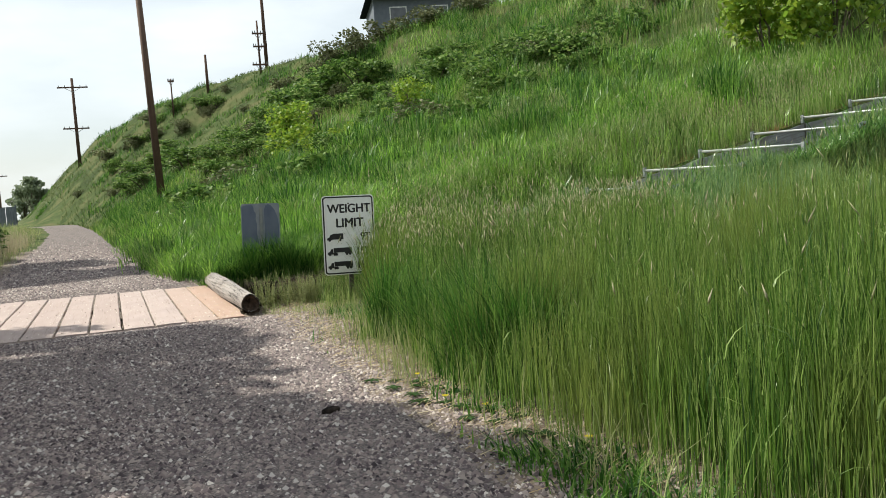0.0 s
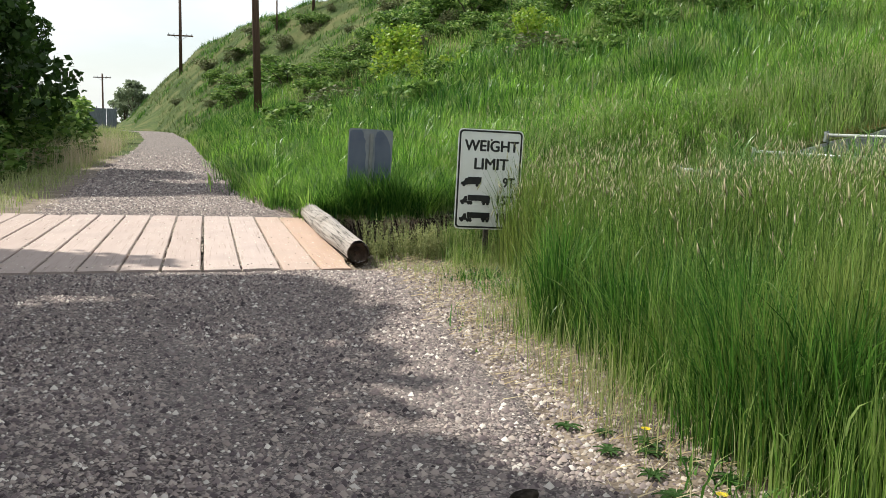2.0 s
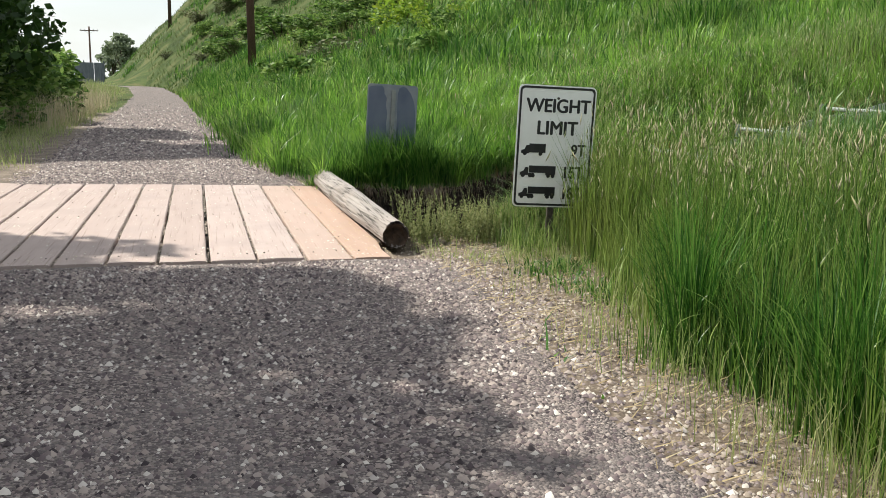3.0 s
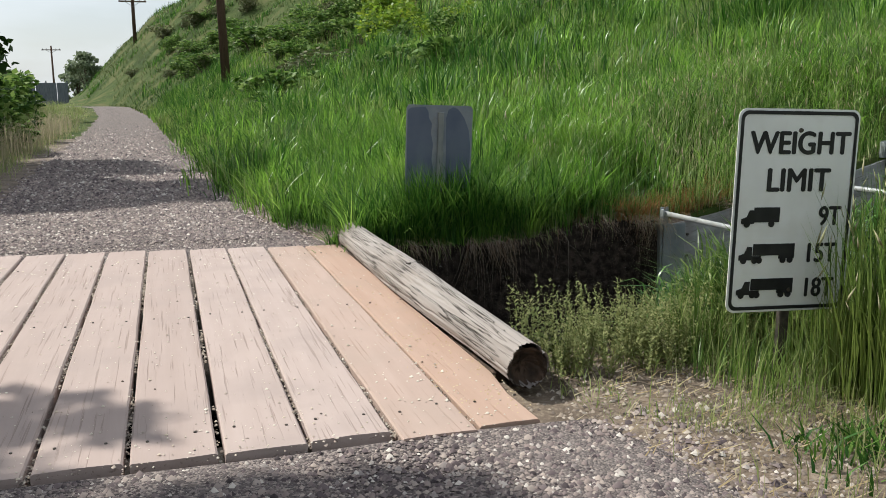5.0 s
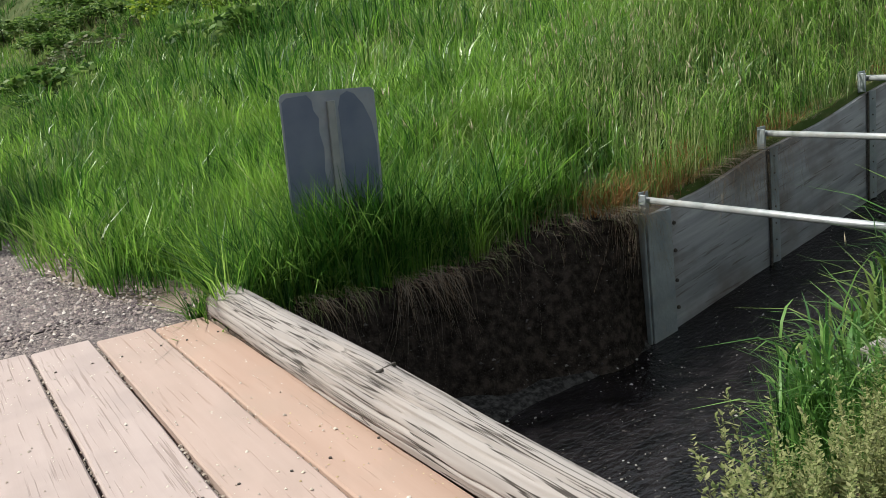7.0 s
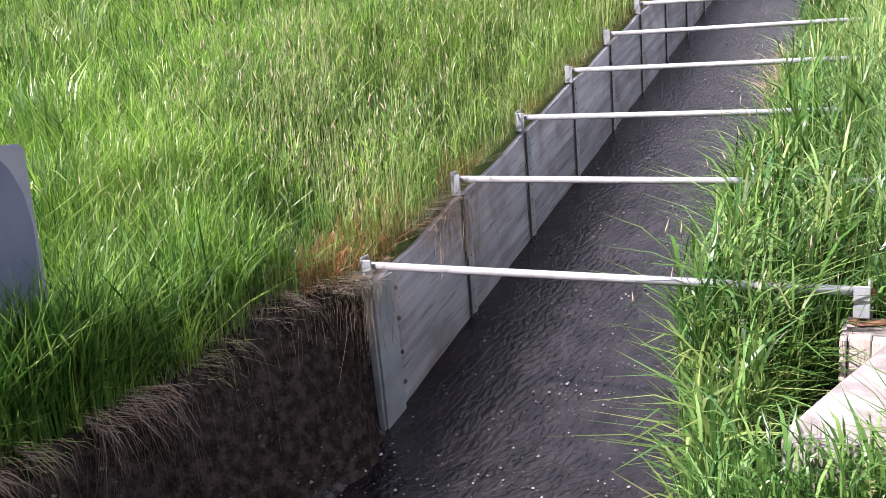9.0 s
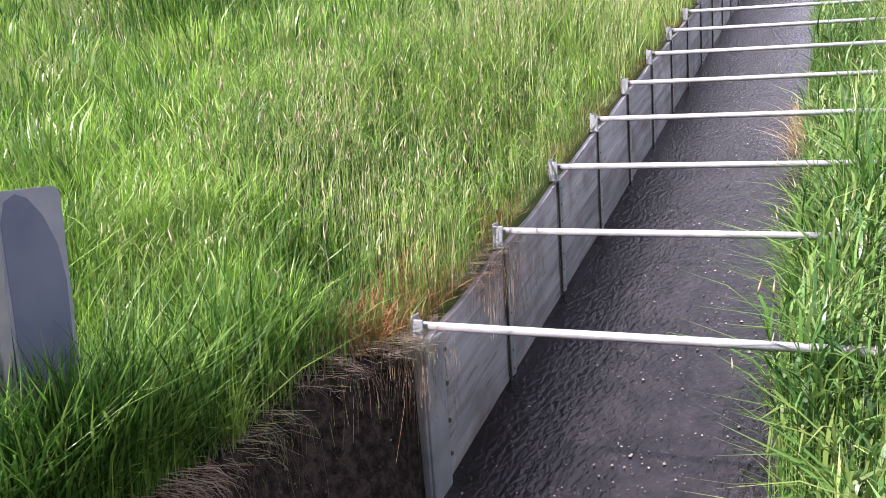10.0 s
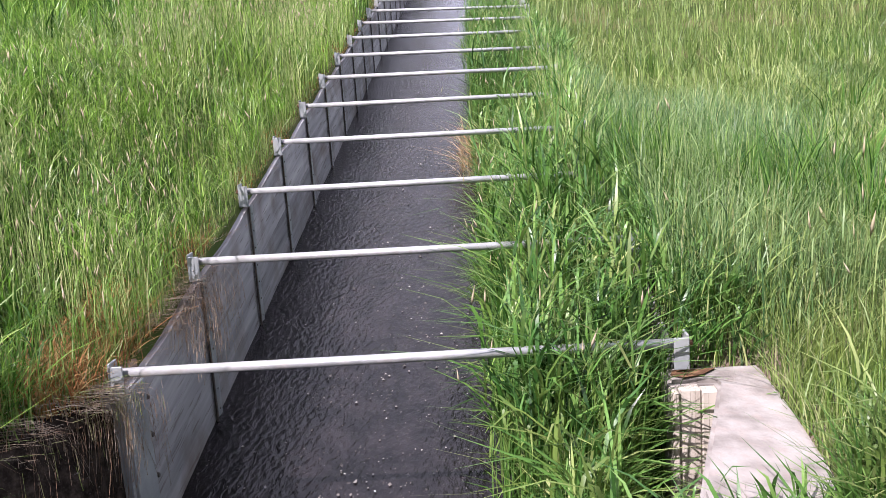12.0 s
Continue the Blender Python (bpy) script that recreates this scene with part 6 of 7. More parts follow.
p = scatter(420, 8.0, 9.4, 2.12, 2.36)
blades("dead_grass", p, RNG.uniform(0.1, 0.3, len(p)), RNG.uniform(0.005, 0.010, len(p)), 1.2, M_STRAW_TUFT, "bleached orange dead tuft at the edge of the reeds", 3, droop=0.9, base_z=bed_height(p[:, 0]) + RNG.uniform(0.05, 0.28, len(p)), az=RNG.normal(1.7, 0.7, len(p)))

# broad-leaved reed grass growing inside the flume along its south wall
def keep_reed(x, y):
    inner = np.interp(x, [2.7, 3.3, 4.5, 5.2, 6, 9, 20], [1.95, 2.18, 2.20, 2.12, 2.16, 2.24, 2.38]) + 0.25 * (value_noise(x, y, 0.4, 13) - 0.5)
    return (y > FLUME_S + 0.06) * smooth_step(0.0, 0.14, inner - y)


p = scatter(13000, 2.85, 18, FLUME_S, 2.6, keep_reed)
p = p[RNG.uniform(0, 1, len(p)) < np.interp(p[:, 0], [2.75, 5.5, 18], [0.85, 0.7, 0.5])]
bz = bed_height(p[:, 0]) - 0.02
hr = RNG.uniform(0.7, 1.2, len(p)) * np.interp(p[:, 0], [2.75, 4.4, 5.3, 8, 9.4, 10.0, 18], [1.16, 1.1, 0.70, 0.60, 0.52, 1.0, 1.0])
hr *= np.where((p[:, 1] < 1.85 + 0.1 * value_noise(p[:, 0], p[:, 1], 0.6, 14)) & (p[:, 0] > 4.8) & (p[:, 0] < 8.6), 1.75, 1.0)
_, tips = blades("reed_grass", p, hr, RNG.uniform(0.006, 0.011, len(p)), 0.17, M_REED, "upright reed grass stems growing inside the flume", 3, droop=0.1, base_z=bz)
for wide, part_of in (((0.014, 0.026), 1), ((0.012, 0.022), 1), ((0.014, 0.026), 2), ((0.012, 0.022), 2)):
    near = p[:, 0] < (14 if part_of == 1 else 5.6)
    flag_leaves("reed_leaves", p[near], hr[near], M_CLUMP if part_of == 2 else (M_GRASS if wide[0] == 0.012 else M_REED), "broad arching leaves of the reed grass", (0.2, 0.44), wide, bz[near], (0.05, 0.85))
ps = scatter(4200, 3.05, 12, FLUME_S - 0.35, FLUME_S + 0.18)
zs = np.where(ps[:, 1] > FLUME_S, bed_height(ps[:, 0]), ground_height(ps[:, 0], np.minimum(ps[:, 1], FLUME_S - 0.1))) - 0.02
fall = np.interp(ps[:, 0], [3, 4.0, 4.5, 5.2, 6.2, 8.2, 8.6, 9.3, 10.0], [0.7, 0.72, 1.0, 1.0, 1.15, 1.15, 0.75, 0.72, 1.12]) * np.where(ps[:, 1] > FLUME_S, 1.0, 0.8)
hs = np.where(ps[:, 1] > FLUME_S, RNG.uniform(0.95, 1.45, len(ps)), RNG.uniform(0.2, 0.6, len(ps)) * np.interp(ps[:, 0], [4.2, 5.2], [1.0, 0.6])) * fall
blades("reed_grass", ps, hs, RNG.uniform(0.006, 0.011, len(ps)), 0.18, M_STEM, "reed grass crowding over the south flume wall", 3, droop=0.1, base_z=zs)
for _ in range(2):
    flag_leaves("reed_leaves", ps, hs, M_REED, "broad arching leaves over the flume wall", (0.14, 0.3), (0.010, 0.022), zs)
pt = scatter(330, 2.95, 4.5, FLUME_S + 0.08, 1.95, keep_reed)
ht = RNG.uniform(1.12, 1.42, len(pt))
zt_ = bed_height(pt[:, 0]) - 0.02
blades("reed_grass", pt, ht, RNG.uniform(0.006, 0.010, len(pt)), 0.13, M_STEM, "tall reed grass stems standing over the cross bars", 3, droop=0.1, base_z=zt_)
for mat_ in (M_REED, M_GRASS, M_REED):
    flag_leaves("reed_leaves", pt, ht, mat_, "broad leaves of the tall reed grass", (0.16, 0.34), (0.012, 0.024), zt_, (0.5, 0.92))
pf = scatter(190, 2.62, 2.98, 1.5, 2.02)
hf, zf = RNG.uniform(0.9, 1.18, len(pf)), bed_height(pf[:, 0]) - 0.02
blades("reed_grass", pf, hf, RNG.uniform(0.006, 0.011, len(pf)), 0.14, M_REED, "reed grass standing in front of the first cross bar", 3, droop=0.15, base_z=zf)
for mat_ in (M_REED, M_GRASS):
    flag_leaves("reed_leaves", pf, hf, mat_, "broad leaves in front of the first cross bar", (0.16, 0.34), (0.012, 0.024), zf, (0.6, 0.95))
p2 = p[RNG.uniform(0, 1, len(p)) < 0.06]
_, tips = blades("dry_grass_stalks", p2, RNG.uniform(0.9, 1.3, len(p2)) * np.interp(p2[:, 0], [3, 5.5, 13], [1.05, 0.9, 0.75]), np.full(len(p2), 0.004), 0.2, M_STEM, "tall seeding stalks among the reed grass", 3,
                 base_z=bed_height(p2[:, 0]) - 0.02)
seed_heads("grass_seed_heads", tips, M_SEED, "pale seed heads on stalks among the reed grass", (0.07, 0.13))
# thin wiry blades leaning out over the water
p = scatter(90, 2.9, 6.0, 1.68, 2.16, keep_reed)
blades("reed_grass", p, RNG.uniform(0.25, 0.55, len(p)), RNG.uniform(0.004, 0.007, len(p)), 0.8, M_STEM, "wiry pale blades leaning over the water", 3, droop=0.6, base_z=bed_height(p[:, 0]) + 0.15, az=RNG.normal(1.7, 0.5, len(p)))


# reeds standing between the wing wall and the water
p = scatter(2000, 1.5, 2.95, 1.42, 2.15, lambda x, y: smooth_step(0.0, 0.14, np.interp(x, [1.5, 2.0, 2.5, 2.95], [1.72, 1.88, 1.96, 2.02]) - y) * smooth_step(0.0, 0.06, y - 1.53 - 0.13 * (2.9 - x)))
hr = RNG.uniform(0.55, 1.05, len(p)) * np.interp(p[:, 0], [1.5, 2.4, 2.9], [0.85, 0.95, 1.1])
bz = bed_height(p[:, 0]) - 0.02
half = len(p) // 2
blades("reed_grass", p[:half], hr[:half], RNG.uniform(0.006, 0.011, half), 0.12, M_REED, "reed grass standing before the concrete wing wall", 3, droop=0.1, base_z=bz[:half])
blades("reed_grass", p[half:], hr[half:] * 1.06, RNG.uniform(0.005, 0.009, len(p) - half), 0.08, M_STEM, "straight yellow-green reed stems before the wing wall", 3, droop=0.05, base_z=bz[half:])
for mat_ in (M_REED, M_GRASS):
    flag_leaves("reed_leaves", p, hr, mat_, "broad leaves of the reeds before the wing wall", (0.2, 0.42), (0.013, 0.026), bz, (0.25, 0.9))
p = scatter(700, 0.9, 1.75, -0.25, 0.35)
blades("verge_grass", p, RNG.uniform(0.1, 0.38, len(p)), RNG.uniform(0.004, 0.009, len(p)), 0.35, M_GRASS, "short green grass below the weight limit sign", 2)
p = scatter(5200, 0.25, 2.2, -0.7, 0.95, lambda x, y: out_of_ditch(x, y) * smooth_step(0.35, 0.65, value_noise(x, y, 0.28, 83)) * smooth_step(0.2, 0.6, x + 0.4 * y))
blades("verge_grass", p, RNG.uniform(0.04, 0.16, len(p)), RNG.uniform(0.003, 0.007, len(p)), 0.7, M_GRASS_DRY, "low patchy weeds on the verge beside the bridge", 2)


# rough grass hiding the foot of the wing wall
p = scatter(900, 1.0, 1.95, 0.42, 0.72)
blades("verge_grass", p, RNG.uniform(0.15, 0.5, len(p)), RNG.uniform(0.005, 0.010, len(p)), 0.35, M_GRASS, "rough yellow-green grass beside the concrete wing wall", 2)
# rank growth in front of the wing wall
p = np.concatenate([scatter(420, 1.40, 1.70, 1.14, 1.62), scatter(420, 1.52, 1.69, 1.05, 1.72)])
bz = ground_height(p[:, 0], p[:, 1]) - 0.02
hr = np.maximum(RNG.uniform(-0.15, 0.22, len(p)) - bz, 0.15)
blades("reed_grass", p, hr, RNG.uniform(0.006, 0.012, len(p)), 0.12, M_REED, "reed grass at the end of the concrete wing wall", 3, droop=0.2, base_z=bz)
flag_leaves("reed_leaves", p, hr, M_REED, "broad leaves at the end of the wing wall", (0.12, 0.26), (0.010, 0.02), bz, (0.4, 0.95))
p = scatter(1500, 1.28, 1.70, 0.6, 1.04)
bz = np.maximum(ground_height(p[:, 0], p[:, 1]), -0.3) - 0.02
hr = RNG.uniform(0.2, 0.6, len(p)) * np.interp(p[:, 0], [1.28, 1.42], [0.6, 1.0])
blades("reed_grass", p, hr, RNG.uniform(0.006, 0.012, len(p)), 0.35, M_REED, "rank green grass in front of the concrete wing wall", 3, droop=0.3, base_z=bz)
flag_leaves("reed_leaves", p, hr, M_GRASS, "bent leaves of the rank grass by the wing wall", (0.1, 0.24), (0.008, 0.016), bz, (0.3, 0.95))


# grey-green weeds on the south lip of the ditch
def weed(x, y, height, seed):
    rr = np.random.default_rng(seed)
    stems = rr.integers(5, 9)
    vs, tr = [], []
    for s in range(stems):
        a, r = rr.uniform(0, 6.28), rr.uniform(0.0, 0.07)
        lean_ = rr.uniform(0.05, 0.3)
        H = height * rr.uniform(0.65, 1.0)
        foot = np.array([r * math.cos(a), r * math.sin(a), -0.02])
        topp = foot + np.array([math.cos(a) * H * lean_, math.sin(a) * H * lean_, H])
        nl = int(64 * H / 0.5)
        for k in range(nl):
            t = rr.uniform(0.12, 1.0)
            c = foot + (topp - foot) * t
            b = rr.uniform(0, 6.28)
            L = rr.uniform(0.016, 0.042) * (1.25 - 0.7 * t)
            dirn = np.array([math.cos(b), math.sin(b), rr.uniform(0.2, 1.1)])
            dirn /= np.linalg.norm(dirn)
            sd = np.array([-math.sin(b), math.cos(b), 0.0]) * L * 0.22
            i = len(vs)
            vs += [c, c + dirn * L * 0.5 + sd, c + dirn * L, c + dirn * L * 0.5 - sd]
            tr += [(i, i + 1, i + 2), (i, i + 2, i + 3)]
        i = len(vs)
        q = np.array([0.003, 0.002, 0])
        vs += [foot - q, foot + q, topp]
        tr.append((i, i + 1, i + 2))
    return np.array(vs), np.array(tr)


weed_meshes = []
for s in range(4):
    v, tr = weed(0, 0, 0.5, 40 + s)
    weed_meshes.append(array_mesh("weed", v, tris=tr))
    weed_meshes[-1].materials.append(M_SAGE)
spots = scatter(230, 0.25, 1.75, 0.25, 1.28, lambda x, y: (y > np.interp(x, [0.2, 1.8], [0.45, 0.25])) * (y < ditch_edges(x)[0] + 0.12) * ~over_slab(x, y) * 1.0)
for i, (x, y) in enumerate(spots[:84]):
    ob = new("weed", weed_meshes[i % 4])
    k = RNG.uniform(0.5, 0.95)
    ob.matrix_basis = pose(x, y, float(ground_height(x, y)), 0, 0, RNG.uniform(0, 360)) @ Matrix.Diagonal((k * 1.15, k * 1.15, k, 1))
    tagged(ob, "bushy grey-green weed on the lip of the ditch", "weed", "weeds along the ditch")


# ---- shrubs and trees ----
def leaf_cloud(centres, radii, n, size, rr, squash=1.0, shell=0.55):
    """n folded leaves scattered in lobes; each leaf is four triangles' worth of bent quad."""
    k = rr.integers(0, len(centres), n)
    d = rr.normal(size=(n, 3))
    d /= np.linalg.norm(d, axis=1)[:, None]
    rad = radii[k] * (shell + (1 - shell) * rr.uniform(0, 1, n) ** 0.5) * rr.uniform(0.8, 1.12, n)
    c = centres[k] + d * rad[:, None] * np.array([1, 1, squash])
    u = rr.normal(size=(n, 3)) + d * 0.4
    u[:, 2] -= 0.25
    u /= np.linalg.norm(u, axis=1)[:, None]
    w = np.cross(u, rr.normal(size=(n, 3)))
    w /= np.linalg.norm(w, axis=1)[:, None]
    L = size * rr.uniform(0.6, 1.35, n)
    u, w = u * L[:, None], w * (L * 0.36)[:, None]
    v = np.stack([c - u * 0.5, c + w, c + u * 0.6, c - w], 1).reshape(-1, 3)
    return v, np.arange(n * 4).reshape(-1, 4)


def limbs_bm(tips, foot, r0, rr):
    bm = bmesh.new()
    for t in tips:
        mid = foot + (t - foot) * 0.5 + Vector((rr.uniform(-0.1, 0.1), rr.uniform(-0.1, 0.1), 0.08)) * (t - foot).length
        r = r0 * rr.uniform(0.6, 1.0)
        rod_bm(foot, mid, r, r * 0.65, 6, bm)
        rod_bm(mid, t, r * 0.65, r * 0.25, 5, bm)
    return bm


def make_shrub(seed, mat, leaves, size, label, spiky=0.0):
    """A shrub about one metre across and one metre high."""
    rr = np.random.default_rng(seed)
    ob = thing("shrub", pose(0, 0, 0), label, "shrub", "shrubs on the hillside")
    lobes = 9
    c = np.stack([rr.uniform(-0.36, 0.36, lobes), rr.uniform(-0.36, 0.36, lobes), rr.uniform(0.2, 0.78 + spiky, lobes)], 1)
    r = rr.uniform(0.14, 0.3, lobes)
    v, q = leaf_cloud(c, r, leaves, size, rr)
    v[:, 2] = np.maximum(v[:, 2], 0.01)
    link_mesh("foliage", array_mesh("foliage", v, quads=q), mat, ob)
    rp = random.Random(seed)
    part("stem", limbs_bm([Vector(x) for x in c[:6]], Vector((0, 0, -0.15)), 0.02, rp), M_BARK, ob)
    return ob


proto = {
    "dark": [make_shrub(100 + i, M_LEAF, 1200, 0.08, "dense dark green bramble on the grassy hillside") for i in range(3)],
    "bright": [make_shrub(200 + i, M_LEAF_BRIGHT, 1700, 0.065, "bright yellow-green leafy shrub on the hillside", 0.15) for i in range(3)],
    "low": [make_shrub(500 + i, M_LEAF, 480, 0.13, "low dark leafy clump among the hillside grass") for i in range(3)],
    "grey": [make_shrub(300 + i, M_LEAF_GREY, 1200, 0.07, "grey-green scrubby bush on the hill crest") for i in range(2)],
}
SHRUBS = [
    ("dark", 12.4, 38.1, 3.1, 1.7), ("dark", 10.8, 39.1, 3.8, 1.9), ("dark", 8.9, 38.1, 3.4, 1.7), ("dark", 13.6, 37.6, 1.6, 1.3),
    ("dark", 12.6, 26.4, 2.7, 1.5), ("dark", 13.7, 22.4, 2.9, 1.3), ("dark", 14.6, 21.2, 2.0, 1.1), ("dark", 14.1, 16.8, 2.3, 1.2),
    ("dark", 12.8, 23.8, 1.4, 1.2), ("dark", 8.2, 15.3, 1.2, 0.7), ("dark", 16.2, 16.8, 2.6, 1.1), ("grey", 13.1, 46.4, 2.6, 1.6),
    ("grey", 14.5, 46.0, 3.0, 2.0), ("grey", 16.6, 45.3, 3.0, 1.8), ("grey", 19.0, 44.0, 3.2, 1.6), ("grey", 22.0, 43.0, 3.0, 1.5),
    ("bright", 9.8, 22.1, 1.9, 1.5), ("bright", 8.9, 21.5, 1.0, 0.8), ("bright", 6.3, 27.4, 2.6, 1.9), ("bright", 6.7, 21.7, 1.8, 1.1),
    ("bright", 5.4, 19.6, 1.2, 0.8), ("bright", 14.7, 8.3, 2.9, 2.3), ("bright", 15.6, 7.1, 2.8, 2.5), ("dark", 17.3, 8.5, 2.5, 1.6),
    ("dark", 3.4, 46.9, 4.2, 1.4), ("dark", 6.4, 43.7, 2.7, 1.3), ("dark", 7.6, 41.1, 2.0, 1.3), ("dark", 4.8, 46.0, 2.1, 1.0),
    ("grey", 1.2, 66.9, 2.4, 1.2), ("grey", 6.6, 60.6, 1.5, 0.9), ("grey", 4.7, 61.2, 1.8, 1.1), ("grey", 8.2, 62.2, 1.3, 0.7),
    ("grey", 8.1, 52.2, 1.0, 0.6), ("dark", 1.0, 50.8, 3.0, 1.0), ("grey", -0.9, 73.2, 2.6, 1.0), ("bright", 5.8, 25.1, 2.2, 1.3),
    ("dark", 5.1, 17.5, 0.7, 0.6), ("dark", 7.7, 14.9, 0.9, 0.5), ("dark", 5.8, 37.1, 2.3, 1.0), ("dark", 4.5, 38.8, 2.1, 0.9),
    ("dark", 7.5, 38.0, 2.4, 1.0), ("grey", 10.5, 50.0, 2.0, 0.9), ("grey", 12.0, 47.5, 1.6, 0.9), ("grey", 3.0, 64.5, 1.6, 0.8),
]
extra = random.Random(21)
for _ in range(140):
    y_ = extra.uniform(17, 84)
    x_ = float(np.interp(y_, TOE_Y, TOE_X)) + extra.uniform(4, 20) * (1.0 if y_ < 45 else 0.6)
    if value_noise(x_, y_, 7, 44) > 0.42:
        SHRUBS.append((extra.choice(("dark", "grey", "dark")), x_, y_, extra.uniform(0.8, 2.6), extra.uniform(0.5, 1.1)))
for _ in range(95):
    y_ = extra.uniform(8.5, 34)
    x_ = float(np.interp(y_, TOE_Y, TOE_X)) + extra.uniform(2.5, 16)
    if value_noise(x_, y_, 4, 46) > 0.5 and not (y_ < 12 and x_ < 5):
        SHRUBS.append(("low", x_, y_, extra.uniform(0.8, 2.0), extra.uniform(0.5, 1.0)))
used = {k: 0 for k in proto}
for i, (kind, x, y, wd, ht) in enumerate(SHRUBS):
    src = proto[kind][i % len(proto[kind])]
    m = pose(x, y, float(ground_height(x, y)) - 0.08, 0, 0, (i * 77) % 360) @ Matrix.Diagonal((wd, wd, ht * 1.12, 1))
    if used[kind] < len(proto[kind]):
        src = proto[kind][used[kind]]
        src.matrix_basis = m
        used[kind] += 1
    else:
        copy_thing(proto[kind][i % len(proto[kind])], pose(x, y, float(ground_height(x, y)) - 0.08, 0, 0, (i * 77) % 360)).scale = (wd, wd, ht * 1.12)

# brambles below the trees on the other side of the path
bramble = make_shrub(400, M_LEAF, 2600, 0.07, "tangled green bramble thicket beside the path")
tagged(bramble, group="brambles below the trees")
bramble.matrix_basis = pose(-6.6, 13.5, -0.05)
bramble.scale = (3.0, 3.4, 1.9)
for i, (x, y, wd, ht) in enumerate(((-6.4, 17.0, 3.0, 1.7), (-6.6, 20.5, 3.2, 2.1), (-6.9, 24.5, 3.4, 2.2), (-7.2, 29, 3.6, 2.2), (-8.6, 35, 4.0, 2.6),
                                    (-9.6, 42, 4.5, 2.8), (-9.5, 18, 4.0, 3.0), (-10.5, 50, 4.5, 2.6), (-12.5, 60, 5, 2.8), (-9.0, 10, 4, 2.4))):
    copy_thing(bramble, pose(x, y, float(ground_height(x, y)) - 0.05, 0, 0, i * 67)).scale = (wd, wd, ht)


def make_tree(seed, height, spread, leaves, size, bole, label, mat=M_LEAF_TREE):
    rr = np.random.default_rng(seed)
    ob = thing("tree", pose(0, 0, 0), label, "tree", "trees beside the path")
    lobes = 26
    a = rr.uniform(0, 6.28, lobes)
    zz = rr.uniform(0, 1, lobes)
    rad = spread * np.sqrt(rr.uniform(0.05, 1, lobes)) * np.sin(np.clip(0.25 + zz * 0.75, 0, 1) * 3.0) * 0.85
    c = np.stack([rad * np.cos(a), rad * np.sin(a), bole + (height - bole) * zz * 0.92], 1)
    r = rr.uniform(0.16, 0.34, lobes) * spread
    v, q = leaf_cloud(c, r, leaves, size, rr, 0.8, 0.5)
    rp = random.Random(seed)
    bm = rod_bm((0, 0, -0.3), (0.1, 0.05, bole), 0.045 * height * 0.6, 0.03 * height * 0.6, 12)
    rod_bm((0.1, 0.05, bole), (0, 0.1, height * 0.75), 0.03 * height * 0.6, 0.03, 9, bm)
    part("trunk", bm, M_BARK, ob)
    part("limb", limbs_bm([Vector(x) for x in c[:16]], Vector((0.1, 0.05, bole * 0.95)), 0.012 * height, rp), M_BARK, ob)
    link_mesh("crown", array_mesh("crown", v, quads=q), mat, ob)
    return ob


tree_a = make_tree(11, 10.5, 3.6, 17000, 0.21, 1.3, "tall leafy dark green tree beside the path")
tree_a.matrix_basis = pose(-7.4, 15.8, -0.2)
tree_b = make_tree(12, 12.0, 3.4, 12000, 0.26, 1.6, "tall dense dark green tree above a bramble thicket")
tree_b.matrix_basis = pose(-12.6, 25.0, -0.3)
for src, x, y, turn, k in ((tree_b, -13.6, 34, 80, 1.0), (tree_a, -12.6, 41, 140, 0.95), (tree_b, -13.5, 46, 200, 1.05), (tree_a, -12.8, 19, 60, 1.05),
                           (tree_b, -13.4, 56, 20, 0.85), (tree_b, -12, 9, 150, 0.9), (tree_b, -9.4, 15.2, 300, 0.9), (tree_b, -9.5, 20.5, 250, 0.92)):
    copy_thing(src, pose(x, y, float(ground_height(x, y)) - 0.15, 0, 0, turn)).scale = (k, k, k)
tree_c = make_tree(14, 10.8, 3.9, 8500, 0.28, 4.3, "tall leafy tree shading the gravel path")
tree_c.matrix_basis = pose(-9.6, -0.6, -0.2)
for x, y, turn, k in ((-9.85, -5.0, 120, 1.0), (-9.95, -9.6, 230, 1.02)):
    copy_thing(tree_c, pose(x, y, -0.2, 0, 0, turn)).scale = (k, k, k)
# slender trees nearer the path, unseen, added to shape the shade on the gravel
tree_d = make_tree(15, 10.4, 2.5, 5200, 0.24, 4.4, "slender leafy tree added to shade the gravel path")
tree_d.matrix_basis = pose(-8.3, 1.7, -0.2)
for x, y, turn, tall in ((-6.45, 0.6, 310, 0.72), (-8.1, 2.9, 100, 0.72), (-7.1, -0.3, 75, 1.0), (-8.65, -1.7, 130, 1.0), (-8.4, -3.7, 190, 1.0), (-8.6, -5.8, 250, 1.0), (-8.05, -8.2, 20, 1.0)):
    copy_thing(tree_d, pose(x, y, -0.2, 0, 0, turn)).scale = (1.0, 1.0, tall)
# added out of sight to shade a patch of gravel before the deck
tree_e = make_tree(16, 11.0, 1.7, 2600, 0.28, 7.0, "tall thin tree with a high small crown added to shade the path")
tree_e.matrix_basis = pose(-8.2, 4.75, -0.2)
